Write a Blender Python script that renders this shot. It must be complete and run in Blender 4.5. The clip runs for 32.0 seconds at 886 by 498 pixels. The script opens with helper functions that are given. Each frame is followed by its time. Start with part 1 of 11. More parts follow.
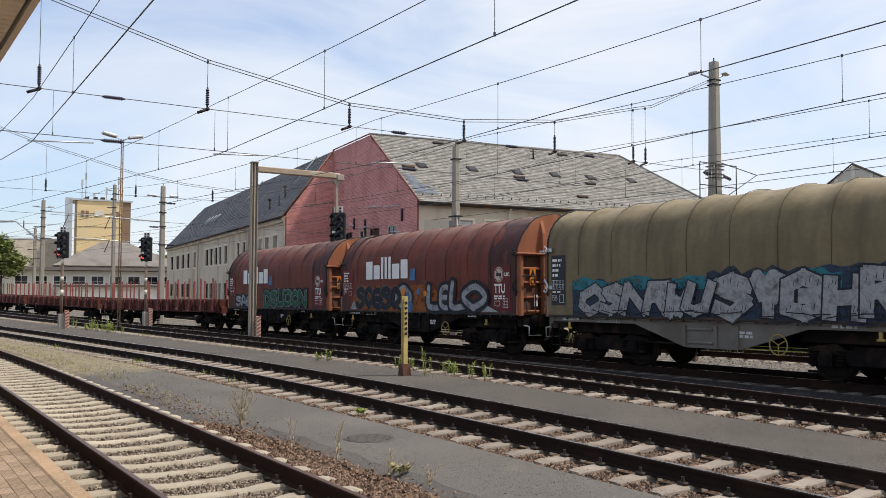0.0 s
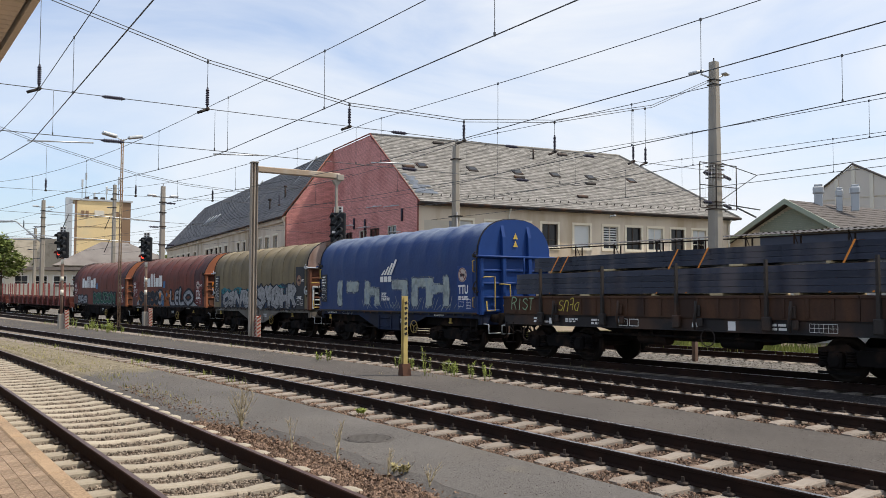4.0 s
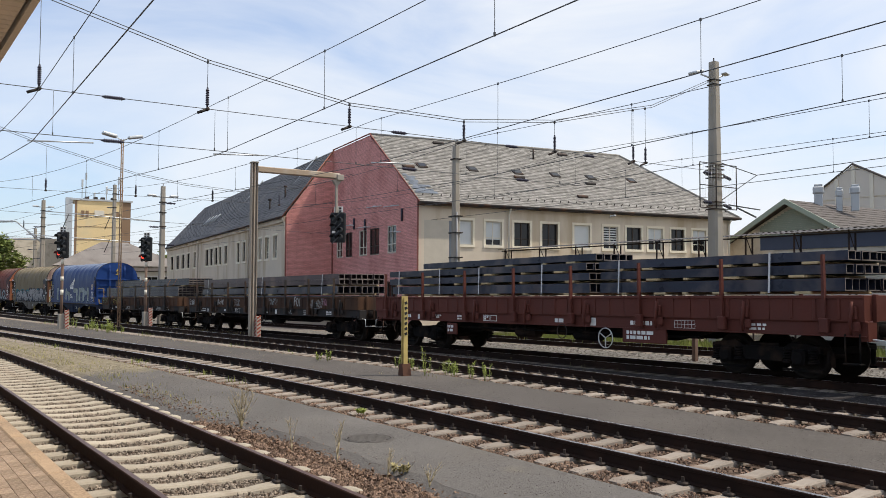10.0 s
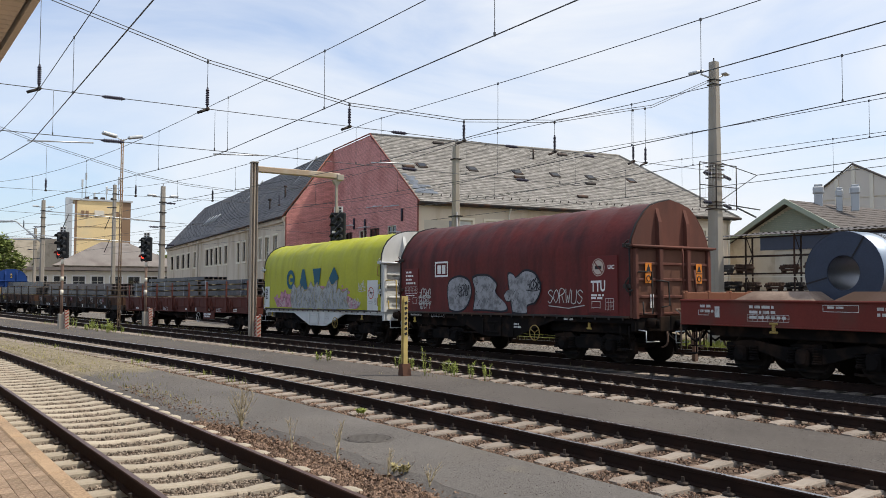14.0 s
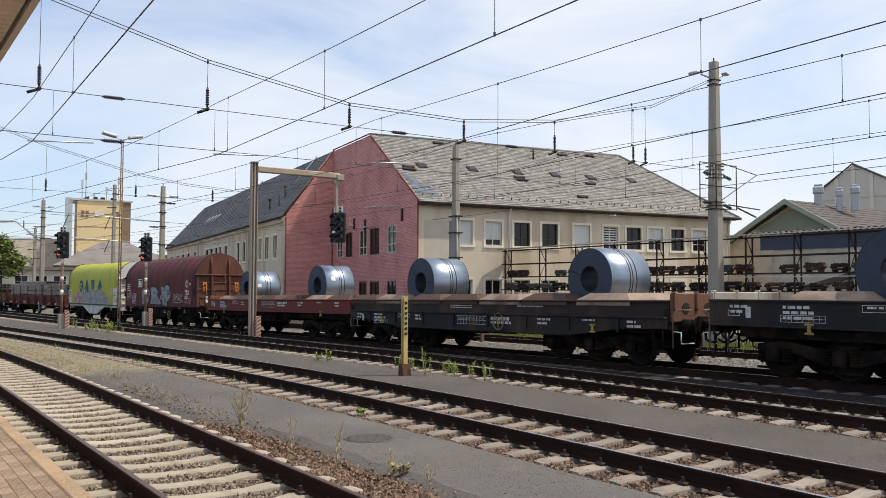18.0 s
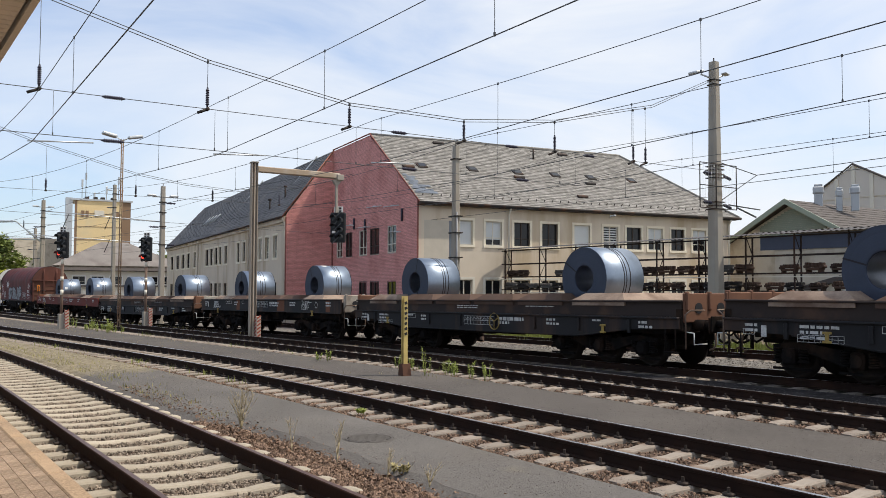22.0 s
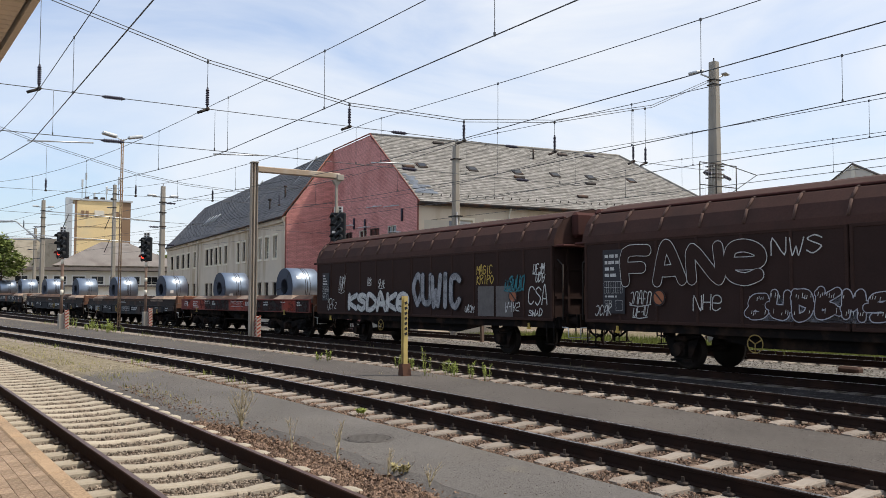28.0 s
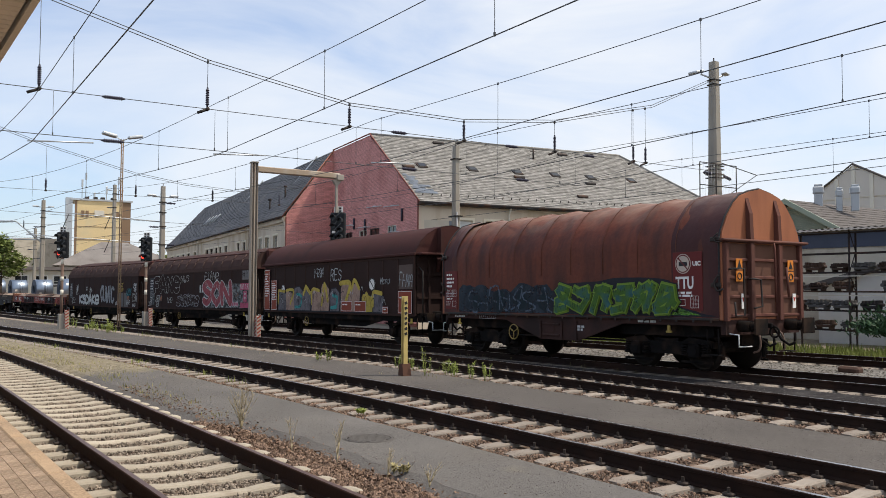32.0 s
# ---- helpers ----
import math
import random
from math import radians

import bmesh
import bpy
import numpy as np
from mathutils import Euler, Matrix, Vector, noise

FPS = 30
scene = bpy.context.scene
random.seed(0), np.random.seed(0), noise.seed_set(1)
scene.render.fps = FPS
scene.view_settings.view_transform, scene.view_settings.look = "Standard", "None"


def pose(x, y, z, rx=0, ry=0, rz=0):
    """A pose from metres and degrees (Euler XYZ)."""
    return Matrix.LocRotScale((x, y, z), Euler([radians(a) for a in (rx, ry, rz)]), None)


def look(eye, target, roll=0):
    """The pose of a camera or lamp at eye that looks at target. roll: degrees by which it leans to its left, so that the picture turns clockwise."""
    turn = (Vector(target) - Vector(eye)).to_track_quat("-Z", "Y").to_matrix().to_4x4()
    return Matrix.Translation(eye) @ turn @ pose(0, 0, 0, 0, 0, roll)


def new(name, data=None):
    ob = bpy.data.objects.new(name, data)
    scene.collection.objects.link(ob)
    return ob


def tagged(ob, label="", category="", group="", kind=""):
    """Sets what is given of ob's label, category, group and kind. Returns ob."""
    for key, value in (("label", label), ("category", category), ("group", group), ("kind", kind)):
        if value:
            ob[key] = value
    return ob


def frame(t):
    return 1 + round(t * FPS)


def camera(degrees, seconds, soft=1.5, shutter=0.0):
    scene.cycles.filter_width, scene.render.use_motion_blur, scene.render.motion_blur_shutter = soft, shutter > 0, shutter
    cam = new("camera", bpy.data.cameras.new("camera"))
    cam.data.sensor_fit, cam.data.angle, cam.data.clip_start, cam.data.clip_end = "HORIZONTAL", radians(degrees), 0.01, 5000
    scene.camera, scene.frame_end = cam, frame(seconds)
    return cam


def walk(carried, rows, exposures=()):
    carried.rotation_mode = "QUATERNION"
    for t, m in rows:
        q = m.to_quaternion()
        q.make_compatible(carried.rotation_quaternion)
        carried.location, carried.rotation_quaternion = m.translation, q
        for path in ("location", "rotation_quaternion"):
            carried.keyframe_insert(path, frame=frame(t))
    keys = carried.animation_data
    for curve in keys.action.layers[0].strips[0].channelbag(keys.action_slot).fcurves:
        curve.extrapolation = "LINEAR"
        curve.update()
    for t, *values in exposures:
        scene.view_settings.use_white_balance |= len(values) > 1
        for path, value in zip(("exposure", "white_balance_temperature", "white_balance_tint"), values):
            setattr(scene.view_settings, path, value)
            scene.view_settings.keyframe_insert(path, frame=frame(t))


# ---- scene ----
# ---------------- camera ----------------
EYE = (0.0, 0.0, 1.892)
cam = camera(54.3, 32.0, 0.7)
walk(cam, [(0.0, look(EYE, (-82.66, 56.1, 6.468), 0.256)), (32.0, look(EYE, (-82.66, 56.1, 6.468), 0.256))])

# ---------------- light ----------------
SUN_EL, SUN_AZ = radians(60), radians(34)      # azimuth counted from +Y towards +X
scene.view_settings.exposure = 0.0
world = bpy.data.worlds.new("world")
scene.world = world
world.use_nodes = True
_n, _l = world.node_tree.nodes, world.node_tree.links
_n.clear()
_out = _n.new("ShaderNodeOutputWorld")
_bg = _n.new("ShaderNodeBackground")
_sky = _n.new("ShaderNodeTexSky")
_sky.sky_type = "NISHITA"
_sky.sun_disc = False
_sky.sun_elevation = SUN_EL
_sky.sun_rotation = SUN_AZ
_sky.air_density, _sky.dust_density, _sky.ozone_density = 1.0, 1.2, 1.5
_tc = _n.new("ShaderNodeTexCoord")
_mp = _n.new("ShaderNodeMapping")
_mp.inputs["Scale"].default_value = (1.0, 1.0, 3.2)
_mp.inputs["Rotation"].default_value = (0.25, 0.1, 0.6)
_mp.inputs["Location"].default_value = (5.0, 2.0, 1.0)
_ns = _n.new("ShaderNodeTexNoise")
_ns.inputs["Scale"].default_value = 2.3
_ns.inputs["Detail"].default_value = 7
_ns.inputs["Roughness"].default_value = 0.55
_ns.inputs["Distortion"].default_value = 0.7
_rp = _n.new("ShaderNodeValToRGB")
_rp.color_ramp.elements[0].position, _rp.color_ramp.elements[0].color = 0.28, (0.34, 0.34, 0.34, 1)
_rp.color_ramp.elements[1].position, _rp.color_ramp.elements[1].color = 0.66, (0.95, 0.95, 0.95, 1)
_gain = _n.new("ShaderNodeVectorMath")
_gain.operation = "MULTIPLY"
_gain.inputs[1].default_value = (1.3, 1.5, 1.74)
_mx = _n.new("ShaderNodeMix")
_mx.data_type = "RGBA"
_l.new(_tc.outputs["Generated"], _mp.inputs["Vector"])
_l.new(_mp.outputs["Vector"], _ns.inputs["Vector"])
_dp = _n.new("ShaderNodeVectorMath")               # the veil of cloud thickens towards one side
_dp.operation = "DOT_PRODUCT"
_dp.inputs[1].default_value = (0.56, 0.80, -0.22)
_ma = _n.new("ShaderNodeMath")
_ma.operation = "MULTIPLY_ADD"
_ma.inputs[1].default_value = 0.30
_l.new(_tc.outputs["Generated"], _dp.inputs[0])
_l.new(_dp.outputs["Value"], _ma.inputs[0])
_l.new(_ns.outputs["Fac"], _ma.inputs[2])
_l.new(_ma.outputs[0], _rp.inputs["Fac"])
_l.new(_rp.outputs["Color"], _mx.inputs[0])
_l.new(_sky.outputs["Color"], _gain.inputs[0])
_l.new(_gain.outputs[0], _mx.inputs[6])
_mx.inputs[7].default_value = (8.6, 8.95, 9.5, 1)     # thin high cloud
_l.new(_mx.outputs[2], _bg.inputs["Color"])
_bg.inputs["Strength"].default_value = 0.105
_l.new(_bg.outputs[0], _out.inputs["Surface"])
_sd = Vector((math.sin(SUN_AZ) * math.cos(SUN_EL), math.cos(SUN_AZ) * math.cos(SUN_EL), math.sin(SUN_EL)))
sun = new("sun", bpy.data.lights.new("sun", "SUN"))
sun.data.energy, sun.data.angle, sun.data.color = 4.3, radians(0.6), (1.0, 0.91, 0.79)
sun.matrix_world = look(tuple(_sd * 60), (0, 0, 0))
# ---------------- materials ----------------
def mat(name, color, rough=0.7, metal=0.0, var=0.25, scale=3.0, fine=40.0, bump=0.0, stain=None, stain_amt=0.0,
        stain_scale=1.2, spec=0.2, per_object=0.0, per_island=0.0, streak=False, grit=None):
    """A node material: base colour with coarse and fine variation, optional stains, streaks and relief."""
    m = bpy.data.materials.new(name)
    m.use_nodes = True
    nt = m.node_tree
    n, l = nt.nodes, nt.links
    b = n["Principled BSDF"]
    b.inputs["Roughness"].default_value = rough
    b.inputs["Metallic"].default_value = metal
    b.inputs["Specular IOR Level"].default_value = spec
    tc = n.new("ShaderNodeTexCoord")
    vec = tc.outputs["Object"]
    def noise_tex(sc, det=4, squash=None):
        t = n.new("ShaderNodeTexNoise")
        t.inputs["Scale"].default_value = sc
        t.inputs["Detail"].default_value = det
        if squash:
            mp = n.new("ShaderNodeMapping")
            mp.inputs["Scale"].default_value = squash
            l.new(vec, mp.inputs["Vector"])
            l.new(mp.outputs[0], t.inputs["Vector"])
        else:
            l.new(vec, t.inputs["Vector"])
        return t.outputs["Fac"]
    def mul(a, k):
        q = n.new("ShaderNodeMath")
        q.operation = "MULTIPLY"
        l.new(a, q.inputs[0])
        q.inputs[1].default_value = k
        return q.outputs[0]
    def add(a, c):
        q = n.new("ShaderNodeMath")
        q.operation = "ADD"
        l.new(a, q.inputs[0])
        if isinstance(c, float):
            q.inputs[1].default_value = c
        else:
            l.new(c, q.inputs[1])
        return q.outputs[0]
    coarse, grain = noise_tex(scale), noise_tex(fine, 3)
    v = add(mul(coarse, 1.3 * var), mul(grain, 0.9 * var))
    v = add(v, 1.0 - 1.1 * var)
    if per_object:
        oi = n.new("ShaderNodeObjectInfo")
        v = add(v, mul(add(oi.outputs["Random"], -0.5), per_object))
    if per_island:
        ge = n.new("ShaderNodeNewGeometry")
        v = add(v, mul(add(ge.outputs["Random Per Island"], -0.5), per_island))
    for gs, ga in grit or ():                    # single grains of differing tone
        vo = n.new("ShaderNodeTexVoronoi")
        vo.inputs["Scale"].default_value = gs
        l.new(vec, vo.inputs["Vector"])
        sx = n.new("ShaderNodeSeparateColor")
        l.new(vo.outputs["Color"], sx.inputs[0])
        v = add(v, mul(add(sx.outputs[0], -0.5), ga))
    vm = n.new("ShaderNodeVectorMath")
    vm.operation = "SCALE"
    vm.inputs[0].default_value = color[:3]
    l.new(v, vm.inputs["Scale"])
    col = vm.outputs[0]
    if stain is not None:
        st = noise_tex(stain_scale, 6, (1.0, 1.0, 0.18) if streak else None)
        rp = n.new("ShaderNodeValToRGB")
        rp.color_ramp.elements[0].position = 0.56 - 0.2 * stain_amt
        rp.color_ramp.elements[1].position = 0.70 - 0.1 * stain_amt
        l.new(st, rp.inputs["Fac"])
        mx = n.new("ShaderNodeMix")
        mx.data_type = "RGBA"
        l.new(mul(rp.outputs["Color"], min(1.0, 0.45 + stain_amt * 0.5)), mx.inputs[0])
        l.new(col, mx.inputs[6])
        mx.inputs[7].default_value = (*stain[:3], 1)
        col = mx.outputs[2]
    l.new(col, b.inputs["Base Color"])
    rr = add(mul(coarse, 0.25), rough - 0.12)
    l.new(rr, b.inputs["Roughness"])
    if bump:
        bp = n.new("ShaderNodeBump")
        bp.inputs["Strength"].default_value = min(1.0, bump)
        bp.inputs["Distance"].default_value = 0.02
        l.new(add(mul(grain, 0.6), mul(coarse, 0.8)), bp.inputs["Height"])
        l.new(bp.outputs[0], b.inputs["Normal"])
    return m


def glow(name, color, strength):
    m = bpy.data.materials.new(name)
    m.use_nodes = True
    b = m.node_tree.nodes["Principled BSDF"]
    b.inputs["Base Color"].default_value = (*color, 1)
    b.inputs["Emission Color"].default_value = (*color, 1)
    b.inputs["Emission Strength"].default_value = strength
    return m


def worn(m, amount=0.5, scale=6.0, squash=(1, 1, 1)):
    """Paint worn through in flecks: lets the surface under it show."""
    n, l = m.node_tree.nodes, m.node_tree.links
    b = n["Principled BSDF"]
    out = [k for k in n if k.type == "OUTPUT_MATERIAL"][0]
    tc = n.new("ShaderNodeTexCoord")
    mp = n.new("ShaderNodeMapping")
    mp.inputs["Scale"].default_value = squash
    t = n.new("ShaderNodeTexNoise")
    t.inputs["Scale"].default_value, t.inputs["Detail"].default_value, t.inputs["Roughness"].default_value = scale, 7, 0.7
    rp = n.new("ShaderNodeValToRGB")
    rp.color_ramp.elements[0].position, rp.color_ramp.elements[0].color = 0.30 + 0.16 * amount, (1 - 0.9 * amount,) * 3 + (1,)
    rp.color_ramp.elements[1].position = 0.44 + 0.2 * amount
    tr, mx = n.new("ShaderNodeBsdfTransparent"), n.new("ShaderNodeMixShader")
    l.new(tc.outputs["Object"], mp.inputs["Vector"])
    l.new(mp.outputs[0], t.inputs["Vector"])
    l.new(t.outputs["Fac"], rp.inputs["Fac"])
    l.new(rp.outputs[0], mx.inputs[0])
    l.new(tr.outputs[0], mx.inputs[1])
    l.new(b.outputs[0], mx.inputs[2])
    l.new(mx.outputs[0], out.inputs["Surface"])
    return m


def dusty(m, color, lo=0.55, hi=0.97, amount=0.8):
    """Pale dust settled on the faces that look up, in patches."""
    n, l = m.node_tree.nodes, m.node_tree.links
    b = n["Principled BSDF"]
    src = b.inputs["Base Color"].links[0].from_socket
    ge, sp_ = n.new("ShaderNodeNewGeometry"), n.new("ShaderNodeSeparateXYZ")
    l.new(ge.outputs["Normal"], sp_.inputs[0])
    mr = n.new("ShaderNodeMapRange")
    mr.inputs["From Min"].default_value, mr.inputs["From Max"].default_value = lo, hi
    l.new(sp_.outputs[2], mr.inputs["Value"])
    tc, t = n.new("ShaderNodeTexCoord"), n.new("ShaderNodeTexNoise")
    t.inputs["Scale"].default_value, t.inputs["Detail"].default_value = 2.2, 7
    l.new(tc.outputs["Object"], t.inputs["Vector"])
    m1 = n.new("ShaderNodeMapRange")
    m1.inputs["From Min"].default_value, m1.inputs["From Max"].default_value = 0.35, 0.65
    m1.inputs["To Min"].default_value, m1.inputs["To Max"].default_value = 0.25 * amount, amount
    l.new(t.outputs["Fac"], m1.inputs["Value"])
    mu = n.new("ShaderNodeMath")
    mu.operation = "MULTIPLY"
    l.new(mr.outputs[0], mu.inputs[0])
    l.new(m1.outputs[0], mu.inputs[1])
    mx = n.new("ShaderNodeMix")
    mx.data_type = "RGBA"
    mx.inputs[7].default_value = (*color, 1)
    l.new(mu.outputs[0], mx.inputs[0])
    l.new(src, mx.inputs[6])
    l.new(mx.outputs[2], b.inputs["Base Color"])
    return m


def glass(name, color, rough=0.05):
    m = bpy.data.materials.new(name)
    m.use_nodes = True
    b = m.node_tree.nodes["Principled BSDF"]
    b.inputs["Base Color"].default_value = (*color, 1)
    b.inputs["Roughness"].default_value = rough
    b.inputs["Specular IOR Level"].default_value = 0.35
    return m


# ---------------- mesh tools ----------------
class Geo:
    """Collects vertices and faces of one mesh."""

    def __init__(self):
        self.v, self.f, self.smooth = [], [], []

    def _add(self, vs, fs, smooth=False):
        o = len(self.v)
        self.v += [tuple(p) for p in vs]
        self.f += [tuple(i + o for i in q) for q in fs]
        self.smooth += [smooth] * len(fs)
        return self

    def box(self, c, s, m=None):
        """Box at centre c of size s, turned by the 3x3 or 4x4 matrix m about its centre."""
        hx, hy, hz = s[0] / 2, s[1] / 2, s[2] / 2
        vs = [Vector((x, y, z)) for z in (-hz, hz) for x, y in ((-hx, -hy), (hx, -hy), (hx, hy), (-hx, hy))]
        if m is not None:
            vs = [m @ p for p in vs]
        c = Vector(c)
        return self._add([p + c for p in vs], [(3, 2, 1, 0), (4, 5, 6, 7), (0, 1, 5, 4), (1, 2, 6, 5), (2, 3, 7, 6), (3, 0, 4, 7)])

    def rbox(self, c, s, b=0.02, m=None):
        """Box with chamfered edges."""
        h = [k / 2 for k in s]
        b = min(b, min(h) * 0.6)
        vs = []
        for sx in (-1, 1):
            for sy in (-1, 1):
                for sz in (-1, 1):
                    for k in range(3):
                        q = [sx * (h[0] - b), sy * (h[1] - b), sz * (h[2] - b)]
                        q[k] = (sx, sy, sz)[k] * h[k]
                        vs.append(Vector(q))
        def idx(sx, sy, sz, k):
            return ((sx > 0) * 4 + (sy > 0) * 2 + (sz > 0)) * 3 + k
        fs = []
        sg = (-1, 1)
        for s_ in sg:
            fs.append([idx(s_, y, z, 0) for y, z in ((-1, -1), (1, -1), (1, 1), (-1, 1))][::(1 if s_ > 0 else -1)])
            fs.append([idx(x, s_, z, 1) for x, z in ((-1, -1), (-1, 1), (1, 1), (1, -1))][::(1 if s_ > 0 else -1)])
            fs.append([idx(x, y, s_, 2) for x, y in ((-1, -1), (1, -1), (1, 1), (-1, 1))][::(1 if s_ > 0 else -1)])
        for a in sg:
            for c2 in sg:
                fs.append([idx(-1, a, c2, 1), idx(1, a, c2, 1), idx(1, a, c2, 2), idx(-1, a, c2, 2)])
                fs.append([idx(a, -1, c2, 0), idx(a, 1, c2, 0), idx(a, 1, c2, 2), idx(a, -1, c2, 2)])
                fs.append([idx(a, c2, -1, 0), idx(a, c2, 1, 0), idx(a, c2, 1, 1), idx(a, c2, -1, 1)])
                for d in sg:
                    fs.append([idx(a, c2, d, 0), idx(a, c2, d, 1), idx(a, c2, d, 2)])
        if m is not None:
            vs = [m @ p for p in vs]
        c = Vector(c)
        return self._add([p + c for p in vs], fs)

    def cyl(self, p0, p1, r0, r1=None, n=12, caps=True, smooth=True):
        p0, p1 = Vector(p0), Vector(p1)
        r1 = r0 if r1 is None else r1
        d = (p1 - p0).normalized()
        a = d.orthogonal().normalized()
        b = d.cross(a)
        vs = []
        for p, r in ((p0, r0), (p1, r1)):
            for i in range(n):
                t = 2 * math.pi * i / n
                vs.append(p + (a * math.cos(t) + b * math.sin(t)) * r)
        self._add(vs, [(i, (i + 1) % n, n + (i + 1) % n, n + i) for i in range(n)], smooth)
        if caps:
            o = len(self.v) - 2 * n
            self.f += [tuple(o + i for i in range(n))[::-1], tuple(o + n + i for i in range(n))]
            self.smooth += [False, False]
        return self

    def ring(self, c, axis, r, t, n=20, k=6):
        """Torus of radius r and tube radius t."""
        c, d = Vector(c), Vector(axis).normalized()
        a = d.orthogonal().normalized()
        b = d.cross(a)
        vs = []
        for i in range(n):
            u = 2 * math.pi * i / n
            e = a * math.cos(u) + b * math.sin(u)
            for j in range(k):
                w = 2 * math.pi * j / k
                vs.append(c + e * (r + t * math.cos(w)) + d * t * math.sin(w))
        return self._add(vs, [(i * k + j, ((i + 1) % n) * k + j, ((i + 1) % n) * k + (j + 1) % k, i * k + (j + 1) % k) for i in range(n) for j in range(k)], True)

    def lathe(self, p0, axis, prof, n=20, smooth=True):
        """Turned shape: prof is (along, radius) from p0 along axis."""
        p0, d = Vector(p0), Vector(axis).normalized()
        a = d.orthogonal().normalized()
        b = d.cross(a)
        vs = [p0 + d * h + (a * math.cos(2 * math.pi * i / n) + b * math.sin(2 * math.pi * i / n)) * r for h, r in prof for i in range(n)]
        return self._add(vs, [(j * n + i, j * n + (i + 1) % n, (j + 1) * n + (i + 1) % n, (j + 1) * n + i) for j in range(len(prof) - 1) for i in range(n)], smooth)

    def prism(self, poly, o, e1, e2, e3, caps=True, smooth=False):
        """Polygon poly in the axes e1, e2 from o, pushed along the vector e3."""
        o, e1, e2, e3 = (Vector(q) for q in (o, e1, e2, e3))
        n = len(poly)
        base = [o + e1 * x + e2 * y for x, y in poly]
        self._add(base + [p + e3 for p in base], [(i, (i + 1) % n, n + (i + 1) % n, n + i) for i in range(n)], smooth)
        if caps:
            k = len(self.v) - 2 * n
            self.f += [tuple(k + i for i in range(n))[::-1], tuple(k + n + i for i in range(n))]
            self.smooth += [False, False]
        return self

    def quad(self, a, b, c, d):
        return self._add([a, b, c, d], [(0, 1, 2, 3)])

    def poly(self, pts):
        return self._add(pts, [tuple(range(len(pts)))])

    def pipe(self, pts, r, n=6):
        """Bent rod through points."""
        pts = [Vector(p) for p in pts]
        k = len(pts)
        vs = []
        ref = None
        for i, p in enumerate(pts):
            d = (pts[min(k - 1, i + 1)] - pts[max(0, i - 1)]).normalized()
            a = d.orthogonal().normalized() if ref is None else (ref - d * ref.dot(d)).normalized()
            ref = a
            b = d.cross(a)
            vs += [p + (a * math.cos(6.28319 * j / n) + b * math.sin(6.28319 * j / n)) * r for j in range(n)]
        fs = [(i * n + j, i * n + (j + 1) % n, (i + 1) * n + (j + 1) % n, (i + 1) * n + j) for i in range(k - 1) for j in range(n)]
        fs += [tuple(range(n))[::-1], tuple((k - 1) * n + j for j in range(n))]
        return self._add(vs, fs, True)

    def mesh(self, name):
        me = bpy.data.meshes.new(name)
        me.from_pydata(self.v, [], self.f)
        if any(self.smooth):
            me.polygons.foreach_set("use_smooth", self.smooth)
        me.update()
        return me


def part(name, geo, material, parent=None, label="", m=None):
    """Links a Geo (or a mesh) as one mesh object, under a thing or a part."""
    me = geo.mesh(name) if isinstance(geo, Geo) else geo
    if material is not None and not me.materials:
        me.materials.append(material)
    ob = new(name, me)
    if parent is not None:
        ob.parent = parent
    if m is not None:
        ob.matrix_local = m
    if label:
        ob["label"] = label
    return ob


def thing(name, label, category, group="", kind="", m=None):
    ob = new(name)
    ob.empty_display_size = 0.2
    if m is not None:
        ob.matrix_basis = m
    return tagged(ob, label, category, group, kind)


TEXT_CACHE = {}


def letters(body, size, depth=0.004, bold=0.0, shear=0.0):
    """Text as a flat mesh in x, z (reading along +x), centred at its lower left."""
    key = (body, size, depth, bold, shear)
    if key not in TEXT_CACHE:
        cu = bpy.data.curves.new("text", "FONT")
        cu.body, cu.size, cu.offset, cu.shear = body, size, bold, shear
        cu.resolution_u = 3
        cu.fill_mode = "FRONT"
        ob = bpy.data.objects.new("text", cu)
        me = bpy.data.meshes.new_from_object(ob)
        bpy.data.objects.remove(ob)
        bpy.data.curves.remove(cu)
        me.transform(Matrix.Rotation(radians(90), 4, "X"))
        TEXT_CACHE[key] = me
    return TEXT_CACHE[key].copy()
M_ASPHALT = mat("asphalt", (0.096, 0.086, 0.078), 0.92, var=0.5, scale=0.7, fine=60, bump=0.6, stain=(0.12, 0.108, 0.095), stain_amt=0.3, stain_scale=0.5, spec=0.1, grit=((60, 0.35), (150, 0.45)))
# darker asphalt, with the train's shade put into its near-black colour
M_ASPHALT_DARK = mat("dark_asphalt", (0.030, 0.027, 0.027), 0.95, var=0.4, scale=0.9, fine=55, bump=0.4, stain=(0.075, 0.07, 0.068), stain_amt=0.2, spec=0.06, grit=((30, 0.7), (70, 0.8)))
M_DIRT = mat("dirt", (0.19, 0.155, 0.11), 0.95, var=0.4, scale=0.5, fine=25, bump=0.5, stain=(0.13, 0.13, 0.06), stain_amt=0.5, stain_scale=0.35, grit=((12, 0.5), (40, 0.6)))
M_GRAVEL = mat("gravel", (0.15, 0.138, 0.122), 0.95, var=0.5, scale=1.5, fine=26, bump=0.8, stain=(0.10, 0.09, 0.075), stain_amt=0.4, grit=((14, 0.7), (30, 0.9)))
M_BALLAST = mat("ballast", (0.10, 0.07, 0.052), 0.95, var=0.5, scale=3, fine=24, bump=0.9, stain=(0.07, 0.045, 0.033), stain_amt=0.4, stain_scale=2, spec=0.1, grit=((18, 1.0), (34, 0.9)))
M_STONE = mat("ballast_stone", (0.19, 0.13, 0.095), 0.95, var=0.3, scale=9, fine=40, per_island=1.3, spec=0.1)
